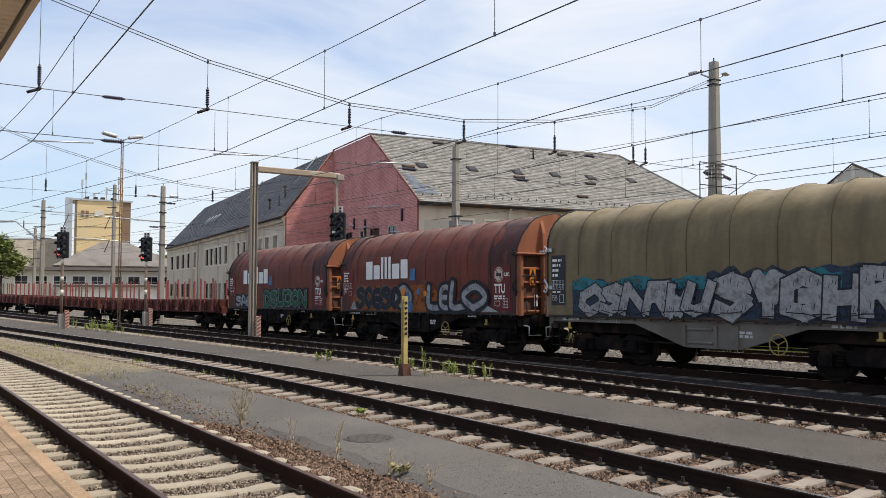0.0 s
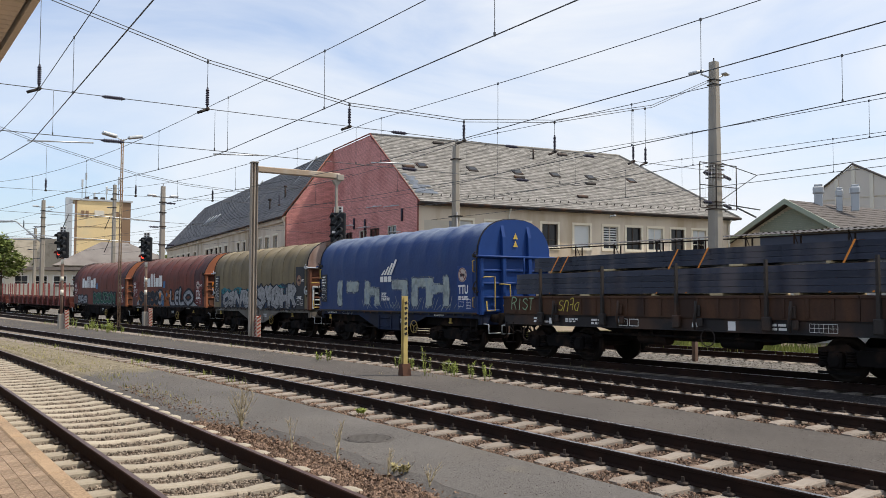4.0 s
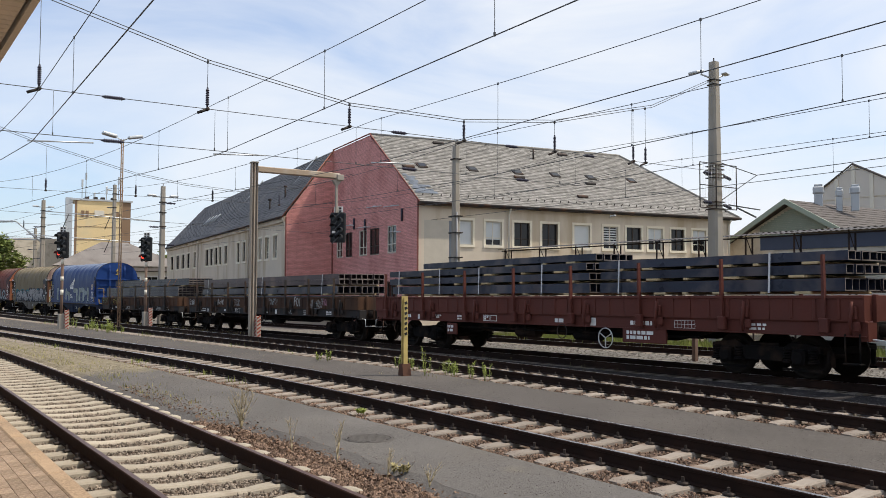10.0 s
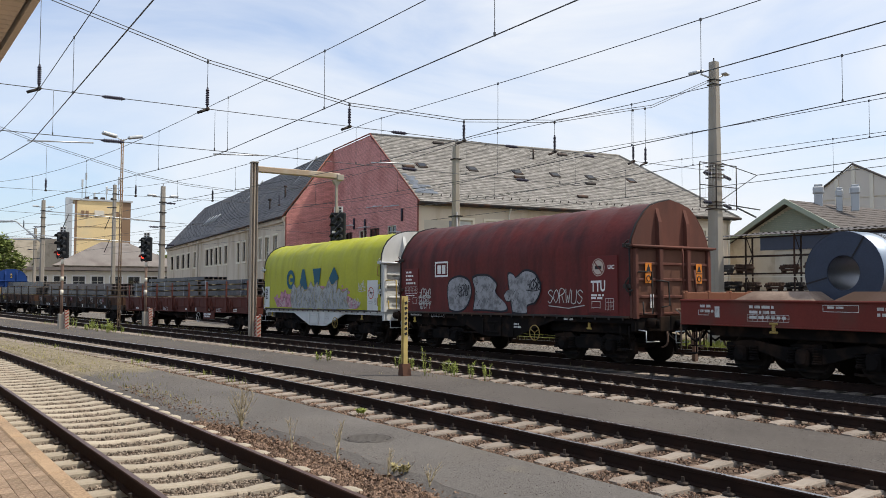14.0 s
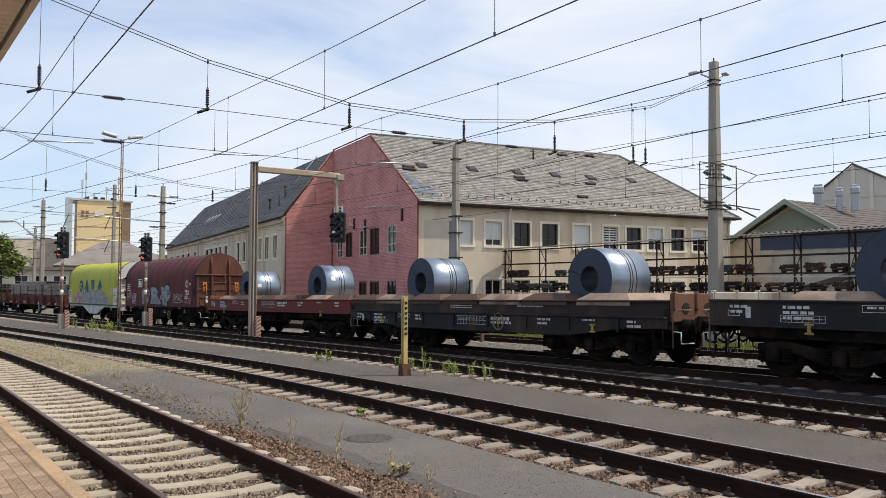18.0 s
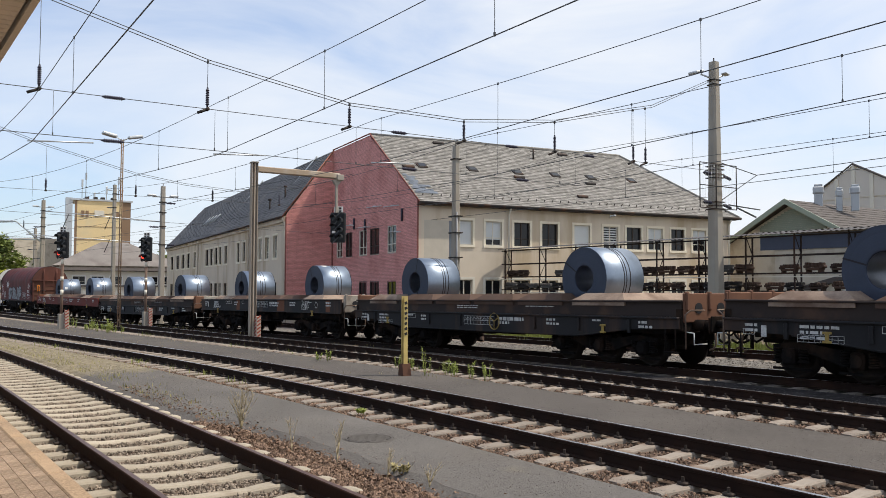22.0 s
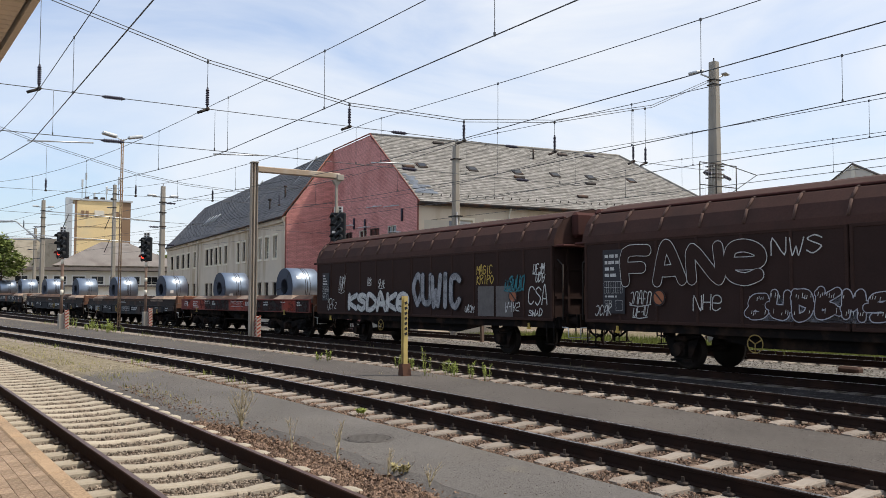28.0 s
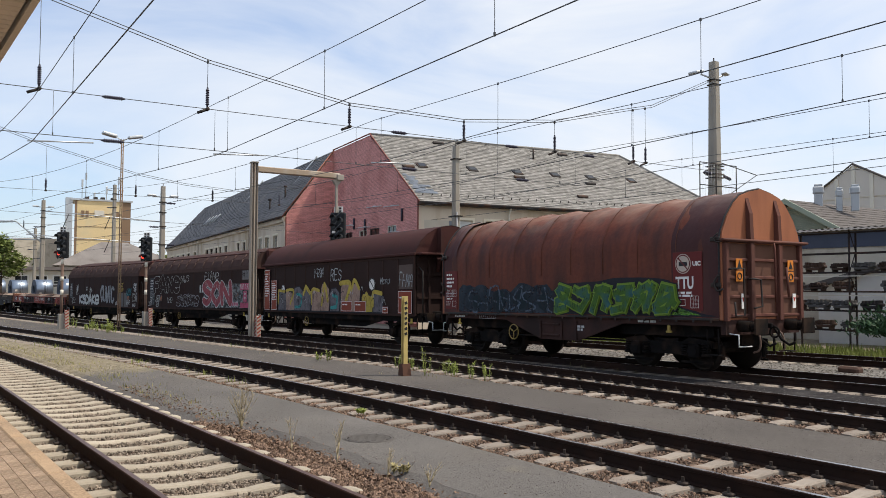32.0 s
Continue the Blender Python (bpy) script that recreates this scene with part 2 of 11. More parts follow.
M_STONE_GREY = mat("grey_ballast_stone", (0.23, 0.19, 0.15), 0.95, var=0.3, scale=9, fine=40, per_island=1.2, spec=0.1)
M_CONCRETE = mat("concrete", (0.40, 0.35, 0.275), 0.9, var=0.4, scale=2.5, fine=45, bump=0.3, stain=(0.24, 0.195, 0.145), stain_amt=0.4, stain_scale=3.2, per_object=0.25)
M_CONCRETE_RED = mat("rusty_concrete", (0.28, 0.24, 0.20), 0.9, var=0.4, scale=2.5, fine=45, bump=0.3, stain=(0.17, 0.115, 0.085), stain_amt=0.5, stain_scale=3.2, per_object=0.3)
M_SLEEPER_FAR = mat("sleeper_concrete", (0.4, 0.335, 0.26), 0.88, var=0.28, scale=2.5, fine=45, stain=(0.30, 0.24, 0.18), stain_amt=0.25, per_island=0.22)
M_POLE = mat("pole_concrete", (0.315, 0.2888, 0.2475), 0.85, var=0.22, scale=1.5, fine=40, bump=0.15, stain=(0.30, 0.26, 0.21), stain_amt=0.3, streak=True)
M_RAIL = mat("rail_rust", (0.021, 0.012, 0.009), 0.8, 0.0, var=0.4, scale=3, fine=30, bump=0.2, stain=(0.045, 0.022, 0.014), stain_amt=0.25, spec=0.12)
M_RAIL_RED = mat("rail_red_rust", (0.034, 0.017, 0.011), 0.85, 0.0, var=0.4, scale=3, fine=30, bump=0.2, spec=0.1)
M_RAILTOP = mat("rail_head", (0.42, 0.41, 0.41), 0.28, 0.9, var=0.2, scale=6, fine=60)
M_RAILTOP_RED = mat("rusted_rail_head", (0.10, 0.055, 0.04), 0.42, 0.4, var=0.3, scale=6, fine=60)
M_BRASS = mat("rail_clip", (0.05, 0.04, 0.034), 0.7, 0.3)
M_PAVER = mat("paver", (0.28, 0.205, 0.145), 0.92, var=0.3, scale=3, fine=50, bump=0.2, per_object=0.4, spec=0.1, grit=((90, 0.4),))
M_EDGE = mat("edge_stone", (0.36, 0.255, 0.165), 0.92, var=0.3, scale=2, fine=50, bump=0.2, stain=(0.24, 0.18, 0.125), stain_amt=0.4, per_object=0.15, spec=0.1, grit=((90, 0.4),))
M_RED_WALL = mat("red_cladding", (0.66, 0.318, 0.285), 0.8, var=0.2, scale=1.2, fine=14, stain=(0.46, 0.19, 0.17), stain_amt=0.35, stain_scale=0.6, per_object=0.08)


def bricked(m, eu, ev, mortar):
    """Fine brick joints over a material, run along the two walls that meet at a corner."""
    n, l = m.node_tree.nodes, m.node_tree.links
    b = n["Principled BSDF"]
    src = b.inputs["Base Color"].links[0].from_socket
    tc, dt, sx, cb = n.new("ShaderNodeTexCoord"), n.new("ShaderNodeVectorMath"), n.new("ShaderNodeSeparateXYZ"), n.new("ShaderNodeCombineXYZ")
    dt.operation = "DOT_PRODUCT"
    dt.inputs[1].default_value = (eu[0] + ev[0], eu[1] + ev[1], 0.0)
    l.new(tc.outputs["Object"], dt.inputs[0])
    l.new(tc.outputs["Object"], sx.inputs[0])
    l.new(dt.outputs["Value"], cb.inputs[0])
    l.new(sx.outputs[2], cb.inputs[1])
    br = n.new("ShaderNodeTexBrick")
    br.inputs["Scale"].default_value = 1.0
    br.inputs["Brick Width"].default_value, br.inputs["Row Height"].default_value = 0.26, 0.086
    br.inputs["Mortar Size"].default_value, br.inputs["Mortar Smooth"].default_value = 0.009, 0.3
    br.inputs["Color1"].default_value, br.inputs["Color2"].default_value = (1.12, 1.1, 1.1, 1), (0.88, 0.86, 0.86, 1)
    br.inputs["Mortar"].default_value = (*mortar, 1)
    l.new(cb.outputs[0], br.inputs["Vector"])
    mu = n.new("ShaderNodeVectorMath")
    mu.operation = "MULTIPLY"
    l.new(src, mu.inputs[0])
    l.new(br.outputs["Color"], mu.inputs[1])
    l.new(mu.outputs[0], b.inputs["Base Color"])
    return m


bricked(M_RED_WALL, (-0.989, 0.148), (0.148, 0.989), (0.5, 0.46, 0.46))
M_RENDER_Y = mat("yellow_render", (0.625, 0.54, 0.43), 0.9, var=0.16, scale=0.8, fine=50, bump=0.1, stain=(0.40, 0.30, 0.18), stain_amt=0.45, stain_scale=0.7, streak=True)
M_RENDER_PATCH = mat("grey_render_patch", (0.52, 0.47, 0.39), 0.9, var=0.2, scale=2, fine=40)
M_TRIM = mat("white_trim", (0.66, 0.62, 0.53), 0.8, var=0.12, scale=2, fine=40)
M_SLATE = mat("slate_grey", (0.232, 0.222, 0.205), 0.8, var=0.3, scale=4.5, fine=30, bump=0.3, stain=(0.13, 0.12, 0.105), stain_amt=0.35, stain_scale=3.0, per_island=0.55)
M_SLATE_DARK = mat("slate_dark", (0.108, 0.110, 0.118), 0.75, var=0.3, scale=0.6, fine=12, stain=(0.17, 0.165, 0.16), stain_amt=0.35, stain_scale=0.4, per_island=0.7)
M_GLASS = glass("window_glass", (0.012, 0.013, 0.015))
M_BROWNFRAME = mat("brown_window_frame", (0.07, 0.055, 0.045), 0.7, var=0.2)
M_BLIND = mat("roller_blind", (0.60, 0.62, 0.62), 0.7, var=0.06, scale=2)
M_STEEL_DARK = mat("dark_steel", (0.045, 0.040, 0.037), 0.7, 0.3, var=0.3, scale=4, fine=30, stain=(0.12, 0.06, 0.035), stain_amt=0.3)
# near-black: grime, plus the shade under the wagons put into the colour
M_UNDER = mat("underframe_grime_shade", (0.011, 0.0095, 0.009), 0.9, 0.0, var=0.4, scale=3, fine=30, stain=(0.055, 0.033, 0.022), stain_amt=0.3, stain_scale=2, spec=0.08)
M_GALV = mat("galvanised", (0.52, 0.54, 0.55), 0.45, 0.7, var=0.2, scale=4, fine=30)
M_WIRE = mat("wire_copper", (0.10, 0.105, 0.11), 0.6, 0.4, var=0.1)
M_INSUL = mat("insulator_dark", (0.042, 0.040, 0.060), 0.35, var=0.1)
M_WHITE = mat("white_paint", (0.74, 0.73, 0.70), 0.65, var=0.12, scale=3, fine=40)
M_BLACK = mat("black_paint", (0.025, 0.025, 0.027), 0.6, var=0.2)
M_RED = mat("red_paint", (0.42, 0.055, 0.04), 0.6, var=0.15)
M_YELLOW = mat("yellow_paint", (0.50, 0.36, 0.085), 0.7, var=0.3, scale=4, stain=(0.22, 0.15, 0.06), stain_amt=0.4)
M_OCHRE = mat("ochre_paint", (0.30, 0.215, 0.07), 0.75, var=0.3, scale=4)
M_ORANGE = mat("orange_paint", (0.60, 0.20, 0.03), 0.6, var=0.15)
M_RUSTPIPE = mat("rusty_steel", (0.17, 0.075, 0.045), 0.85, 0.1, var=0.35, scale=3, fine=30)
M_SIGMAST = mat("signal_mast", (0.16, 0.11, 0.085), 0.8, var=0.3, scale=3, stain=(0.10, 0.05, 0.035), stain_amt=0.4)
M_GRASS = mat("grass_blade", (0.19, 0.215, 0.05), 0.8, var=0.3, scale=0.8, fine=6, per_island=0.6)
M_DRYGRASS = mat("dry_grass", (0.30, 0.26, 0.12), 0.85, var=0.3, scale=1, fine=6, per_island=0.6)
M_LEAF = mat("leaf", (0.125, 0.155, 0.045), 0.75, var=0.3, scale=1, per_island=0.8, spec=0.1)
M_TWIG = mat("twig", (0.36, 0.30, 0.19), 0.85, var=0.3, per_island=0.5)
M_BARK = mat("bark", (0.09, 0.07, 0.05), 0.9, var=0.3, fine=15, bump=0.4)


def sandy_walk():
    """Asphalt that is lost under sand and dirt further down the line."""
    m = mat("worn_walkway", (0.122, 0.113, 0.105), 0.92, var=0.5, scale=0.7, fine=60, bump=0.6, stain=(0.12, 0.108, 0.095), stain_amt=0.3, stain_scale=0.5, spec=0.1, grit=((60, 0.35), (150, 0.45)))
    n, l = m.node_tree.nodes, m.node_tree.links
    b = n["Principled BSDF"]
    src = b.inputs["Base Color"].links[0].from_socket
    tc = n.new("ShaderNodeTexCoord")
    sp_ = n.new("ShaderNodeSeparateXYZ")
    l.new(tc.outputs["Object"], sp_.inputs[0])
    mr = n.new("ShaderNodeMapRange")
    mr.inputs["From Min"].default_value, mr.inputs["From Max"].default_value = -19.0, -29.0
    mr.clamp = True
    l.new(sp_.outputs[0], mr.inputs["Value"])
    ns = n.new("ShaderNodeTexNoise")
    ns.inputs["Scale"].default_value, ns.inputs["Detail"].default_value = 0.55, 6
    l.new(tc.outputs["Object"], ns.inputs["Vector"])
    ad = n.new("ShaderNodeMath")
    l.new(mr.outputs[0], ad.inputs[0])
    l.new(ns.outputs["Fac"], ad.inputs[1])
    rp = n.new("ShaderNodeValToRGB")
    rp.color_ramp.elements[0].position, rp.color_ramp.elements[1].position = 0.66, 0.92
    l.new(ad.outputs[0], rp.inputs["Fac"])
    fine = n.new("ShaderNodeTexNoise")
    fine.inputs["Scale"].default_value, fine.inputs["Detail"].default_value = 9.0, 8
    l.new(tc.outputs["Object"], fine.inputs["Vector"])
    cr = n.new("ShaderNodeValToRGB")
    cr.color_ramp.elements[0].position, cr.color_ramp.elements[0].color = 0.3, (0.13, 0.11, 0.07, 1)
    cr.color_ramp.elements[1].position, cr.color_ramp.elements[1].color = 0.7, (0.30, 0.255, 0.18, 1)
    l.new(fine.outputs["Fac"], cr.inputs["Fac"])
    mx = n.new("ShaderNodeMix")
    mx.data_type = "RGBA"
    l.new(rp.outputs[0], mx.inputs[0])
    l.new(src, mx.inputs[6])
    l.new(cr.outputs[0], mx.inputs[7])
    l.new(mx.outputs[2], b.inputs["Base Color"])
    return m


M_WALK = sandy_walk()
# ---------------- tracks: straight, then a bend towards the platform side ----------------
# number: (Y of the straight part, X where the bend begins, radius, final slope)
TRACKS = {1: (3.11, -16.0, 300.0, 0.06), 2: (8.17, -12.0, 140.0, 0.12), 3: (13.24, -14.0, 120.0, 0.09),
          4: (17.24, -36.0, 150.0, 0.09), 5: (23.3, -60.0, 300.0, 0.06)}


def track_y(k, x):
    y0, xs, r, m = TRACKS[k]
    d = xs - x
    if d <= 0:
        return y0
    q = r * m
    return y0 - (d * d / (2 * r) if d < q else q * q / (2 * r) + m * (d - q))


def grade(x):
    """Fall of the outer tracks down the line."""
    return 0.0118 * min(0.08 / 0.0118, max(-46.0, x + 14.0))


def track_z(k, x):
    return grade(x) if k > 3 else 0.0


def track_dir(k, x):
    return Vector((1.0, (track_y(k, x + 0.05) - track_y(k, x - 0.05)) / 0.1, 0)).normalized()


def ribbon(lo, hi, xs, z, nx_across=1, wob=0.0):
    """Sheet between the curves lo(x) and hi(x) at height z."""
    g = Geo()
    n = nx_across + 1
    vs = []
    for i, x in enumerate(xs):
        a, b = lo(x), hi(x)
        zl, zh = (z(x) if callable(z) else (z, z))
        for j in range(n):
            y = a + (b - a) * j / nx_across
            e = wob * noise.noise((x * 0.9, y * 0.9, 3.0)) if wob else 0.0
            if wob and j in (0, n - 1):
                y += 6 * wob * noise.noise((x * 1.7, j * 9.0, 7.0))
            vs.append((x, y, zl + (zh - zl) * j / nx_across + e - (0.09 if wob and nx_across > 4 and j in (0, n - 1) else 0)))
    fs = [(i * n + j, (i + 1) * n + j, (i + 1) * n + j + 1, i * n + j + 1) for i in range(len(xs) - 1) for j in range(nx_across)]
    g._add(vs, fs)
    return g


def steps(a, b, d):
    n = max(1, int(round((b - a) / d)))
    return [a + (b - a) * i / n for i in range(n + 1)]


XS = steps(-130, -50, 2.0) + steps(-49.5, 20, 0.5)
g = Geo()
for xa, xb in ((-3000, -60), (-60, -37), (-37, -14), (-14, 400)):
    za, zb = -0.34 + min(0.0, grade(xa)), -0.34 + min(0.0, grade(xb))
    g.quad((xa, -60, za), (xb, -60, zb), (xb, 2600, zb), (xa, 2600, za))
ground = tagged(part("ground", g, M_DIRT), "dry brown dirt with patchy thin grass between the tracks", "ground", kind="structure")

def strip(name, label, material, lo, hi, z, cat="pavement", across=8, wob=0.006, xs=XS):
    return tagged(part(name, ribbon(lo, hi, xs, z, across, wob), material), label, cat, kind="structure")

def verge_1(x):
    """Outer edge of the stones beside the platform track; they thin out down the line."""
    return 2.05 - 0.65 * min(1.0, max(0.0, (-11.0 - x) / 4.0)) + 0.12 * noise.noise((x * 1.3, 0.0, 5.0))


strip("pavement_1", "worn grey asphalt walkway, sandy and grassy further on, between two tracks", M_WALK,
      lambda x: track_y(1, x) + verge_1(x) - 0.25, lambda x: track_y(2, x) - 1.28, -0.155)
strip("pavement_2", "grey asphalt strip between the second and third tracks", M_ASPHALT,
      lambda x: track_y(2, x) + 1.05, lambda x: track_y(3, x) - 1.32, -0.15)
strip("pavement_3", "dark asphalt strip with shade in its colour beside the train's track", M_ASPHALT_DARK,
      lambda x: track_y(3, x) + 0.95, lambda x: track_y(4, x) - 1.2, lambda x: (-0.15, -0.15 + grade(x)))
strip("gravel_strip", "pale gravel path behind the train's track", M_GRAVEL,
      lambda x: track_y(4, x) + 1.25, lambda x: track_y(5, x) - 1.2, lambda x: (-0.16 + grade(x), -0.16 + grade(x)), "gravel")
# ---------------- railway building: main wing and long wing ----------------
BA = radians(8.5)
BU, BV = Vector((-math.cos(BA), math.sin(BA), 0)), Vector((math.sin(BA), math.cos(BA), 0))
BO = Vector((-41.18, 26.26, 0.0))
UP = Vector((0, 0, 1))


def bp(u, v, z):
    return BO + BU * u + BV * v + UP * z


def holed_wall(o, e1, nrm, length, z0, z1, holes, depth=0.22):
    """Wall sheet from o along e1 with rectangular openings (a, b, za, zb) and their reveals going in against nrm."""
    g = Geo()
    xs = sorted({0.0, length, *[h[0] for h in holes], *[h[1] for h in holes]})
    zs = sorted({z0, z1, *[h[2] for h in holes], *[h[3] for h in holes]})
    def pt(a, z, d=0.0):
        return o + e1 * a + UP * z - nrm * d
    for a, b in zip(xs[:-1], xs[1:]):
        for c, d in zip(zs[:-1], zs[1:]):
            m, k = (a + b) / 2, (c + d) / 2
            if not any(h[0] < m < h[1] and h[2] < k < h[3] for h in holes):
                g.quad(pt(a, c), pt(b, c), pt(b, d), pt(a, d))
    for a, b, c, d in holes:
        for p, q in (((a, c), (b, c)), ((b, c), (b, d)), ((b, d), (a, d)), ((a, d), (a, c))):
            g.quad(pt(*p), pt(*q), pt(*q, depth), pt(*p, depth))
    return g


def window(parent, o, e1, nrm, a, b, c, d, style, m_trim, surround=True, depth=0.18, m_frame=None):
    """One window: frame, sash bars, panes, outer surround and perhaps a blind."""
    def bx(g, x0, x1, z0, z1, y0, y1):
        p = [o + e1 * x + UP * z - nrm * y for z in (z0, z1) for x, y in ((x0, y0), (x1, y0), (x1, y1), (x0, y1))]
        g._add(p, [(3, 2, 1, 0), (4, 5, 6, 7), (0, 1, 5, 4), (1, 2, 6, 5), (2, 3, 7, 6), (3, 0, 4, 7)])
    g = Geo()
    t = 0.045
    bx(g, a, b, c, c + t, depth - 0.08, depth)
    bx(g, a, b, d - t, d, depth - 0.08, depth)
    bx(g, a, a + t, c + t, d - t, depth - 0.08, depth)
    bx(g, b - t, b, c + t, d - t, depth - 0.08, depth)
    m = (a + b) / 2
    if style != "blind":
        bx(g, m - 0.03, m + 0.03, c + t, d - t, depth - 0.07, depth)
        bx(g, a + t, b - t, c + (d - c) * 0.3, c + (d - c) * 0.3 + 0.05, depth - 0.075, depth)
    w = part("window", g, m_frame or M_TRIM, parent, "dark framed window" if m_frame else "white framed window")
    g = Geo()
    bx(g, a + 0.02, b - 0.02, c + 0.02, d - 0.02, depth - 0.02, depth + 0.01)
    part("pane", g, M_GLASS, w)
    if surround:
        g = Geo()
        s = 0.15
        bx(g, a - s, b + s, d, d + s, -0.03, 0.05)
        bx(g, a - s, a, c, d, -0.03, 0.05)
        bx(g, b, b + s, c, d, -0.03, 0.05)
        bx(g, a - s, b + s, c - s, c, -0.06, 0.05)
        part("surround", g, m_trim, w, "cream window surround")
    k = {"blind": 0.02, "most": 0.25, "half": 0.5, "slat": 0.15}.get(style)
    if k is not None:
        if style == "slat":
            for i in range(7):
                g = Geo()
                z = c + (d - c) * (0.2 + 0.11 * i)
                bx(g, a + t, b - t, z, z + 0.075, depth - 0.06, depth - 0.03)
                part("slat", g, M_BLIND, w)
        else:
            g = Geo()
            bx(g, a + t, b - t, c + (d - c) * k, d - t, depth - 0.05, depth - 0.025)
            part("blind", g, M_BLIND, w, "pale roller blind")
    return w


M_CREAM = mat("cream_surround", (0.76, 0.69, 0.55), 0.85, var=0.15, scale=2)
bld = thing("railway_building", "two-winged yellow rendered building with red clad gable and grey slate roof", "building")
# facade of the main wing
FW = [(2.45, 3.45), (4.32, 5.40), (6.26, 7.36), (8.22, 9.34), (10.56, 11.72), (12.76, 13.90), (14.56, 15.74), (16.3, 17.47), (18.18, 19.29), (20.02, 21.17)]
STY = ["blind", "most", "bar", "bar", "blind", "slat", "bar", "half", "bar", "half"]
holes = [(a, b, 4.45, 5.86) for a, b in FW] + [(a, b, 1.0, 2.42) for a, b in FW]
part("wall", holed_wall(BO, BV, -BU, 23.3, -1.1, 7.0, holes), M_RENDER_Y, bld, "yellow rendered wall with stains")
for (a, b), s in zip(FW, STY):
    window(bld, BO, BV, -BU, a, b, 4.45, 5.86, s, M_CREAM, m_frame=M_BROWNFRAME if s == "bar" else None)
    window(bld, BO, BV, -BU, a, b, 1.0, 2.42, "bar", M_TRIM)
g = Geo()
g.quad(bp(-0.006, 0.35, 2.6), bp(-0.006, 1.9, 2.6), bp(-0.006, 1.9, 5.8), bp(-0.006, 0.35, 5.8))
part("wall_patch", g, M_RENDER_PATCH, bld, "grey bare plaster patch")
g = Geo()
g.quad(bp(0, 23.3, -1.1), bp(15.2, 23.3, -1.1), bp(15.2, 23.3, 7), bp(0, 23.3, 7))
part("wall", g, M_RENDER_Y, bld)
# red clad gables: weather-board courses
g = Geo()
g.poly([bp(0.05, 0.06, -1.1), bp(0.05, 0.06, 6.95), bp(7.75, 0.06, 11.80), bp(15.2, 0.06, 11.80), bp(15.2, 0.06, -1.1)])
g.poly([bp(15.26, 0, -1.1), bp(15.26, 0, 11.8), bp(15.26, -3.4, 7.2), bp(15.26, -3.4, -1.1)])
part("gable_wall", g, M_RENDER_PATCH, bld)
RW = [(13.0, 14.23), (11.01, 12.29), (8.18, 9.57), (5.98, 7.57), (3.21, 4.56)]
RH = [(a, b, 4.06, 5.70) for a, b in RW] + [(a, b, 0.75, 2.35) for a, b in RW[2:]]
COURSE = 0.172
k = 0
z = -0.3
while z < 11.80:
    z1 = min(z + COURSE, 11.84)
    lo = 0.0 if z1 < 6.98 else (z1 - 6.98) / (11.85 - 6.98) * 7.73
    cuts = sorted([(a, b) for a, b, c, d in RH if c < (z + z1) / 2 < d])
    x = lo
    spans = []
    for a, b in cuts:
        spans.append((x, a))
        x = b
    spans.append((x, 15.2))
    for a, b in spans:
        if b - a > 0.05:
            g = Geo()
            g._add([bp(a, -0.024, z), bp(b, -0.024, z), bp(b, -0.016, z1 - 0.004), bp(a, -0.016, z1 - 0.004), bp(a, 0.05, z), bp(b, 0.05, z)], [(0, 1, 2, 3), (4, 5, 1, 0)])
            part("cladding_course", g, M_RED_WALL, bld)
    hi = -3.47 if z1 < 7.2 else -3.47 + (z1 - 7.2) / (11.85 - 7.2) * 3.47
    g = Geo()
    g._add([bp(15.176, hi, z), bp(15.176, -0.03, z), bp(15.184, -0.03, z1 - 0.004), bp(15.184, hi, z1 - 0.004), bp(15.25, hi, z), bp(15.25, -0.03, z)], [(1, 0, 3, 2), (0, 1, 5, 4)])
    part("cladding_course", g, M_RED_WALL, bld)
    z = z1
for i, (a, b, c, d) in enumerate(RH):
    w = window(bld, BO, BU, -BV, a, b, c, d, ("bar", "bar", "bar", "bar", "bar")[i % 5], M_RED_WALL, False, 0.05, M_TRIM if i in (0, 2, 4) else M_BROWNFRAME)
M_VERGE = mat("red_verge", (0.22, 0.075, 0.06), 0.7, var=0.15)
g = Geo()
for p, q in ((bp(-0.25, -0.06, 6.82), bp(7.73, -0.06, 11.93)), (bp(7.73, -0.06, 11.93), bp(15.2, -0.06, 11.93))):
    g.cyl(p, q, 0.045, n=6)
part("verge", g, M_VERGE, bld, "red sheet-metal verge")
g = Geo()
g.cyl(bp(15.1, -3.8, 6.92), bp(15.1, 0, 11.93), 0.05, n=6)
part("verge", g, mat("rust_verge", (0.27, 0.11, 0.075), 0.7, var=0.15), bld, "rusty sheet-metal verge")
g = Geo()
g.box(bp(0.75, -0.12, 1.45), (1.5, 0.2, 3.1), Matrix.Rotation(-BA, 3, "Z"))
part("cladding_box", g, M_RED_WALL, bld, "red clad box at the corner")
for u, v in ((15.12, -0.07), (-0.03, -0.05), (15.17, -3.5)):
    g = Geo()
    g.box(bp(u, v, 3.3), (0.07, 0.07, 7.2 if u < 1 or v < -1 else 8.6), Matrix.Rotation(-BA, 3, "Z"))
    part("corner_strip", g, M_VERGE, bld, "dark red corner strip")
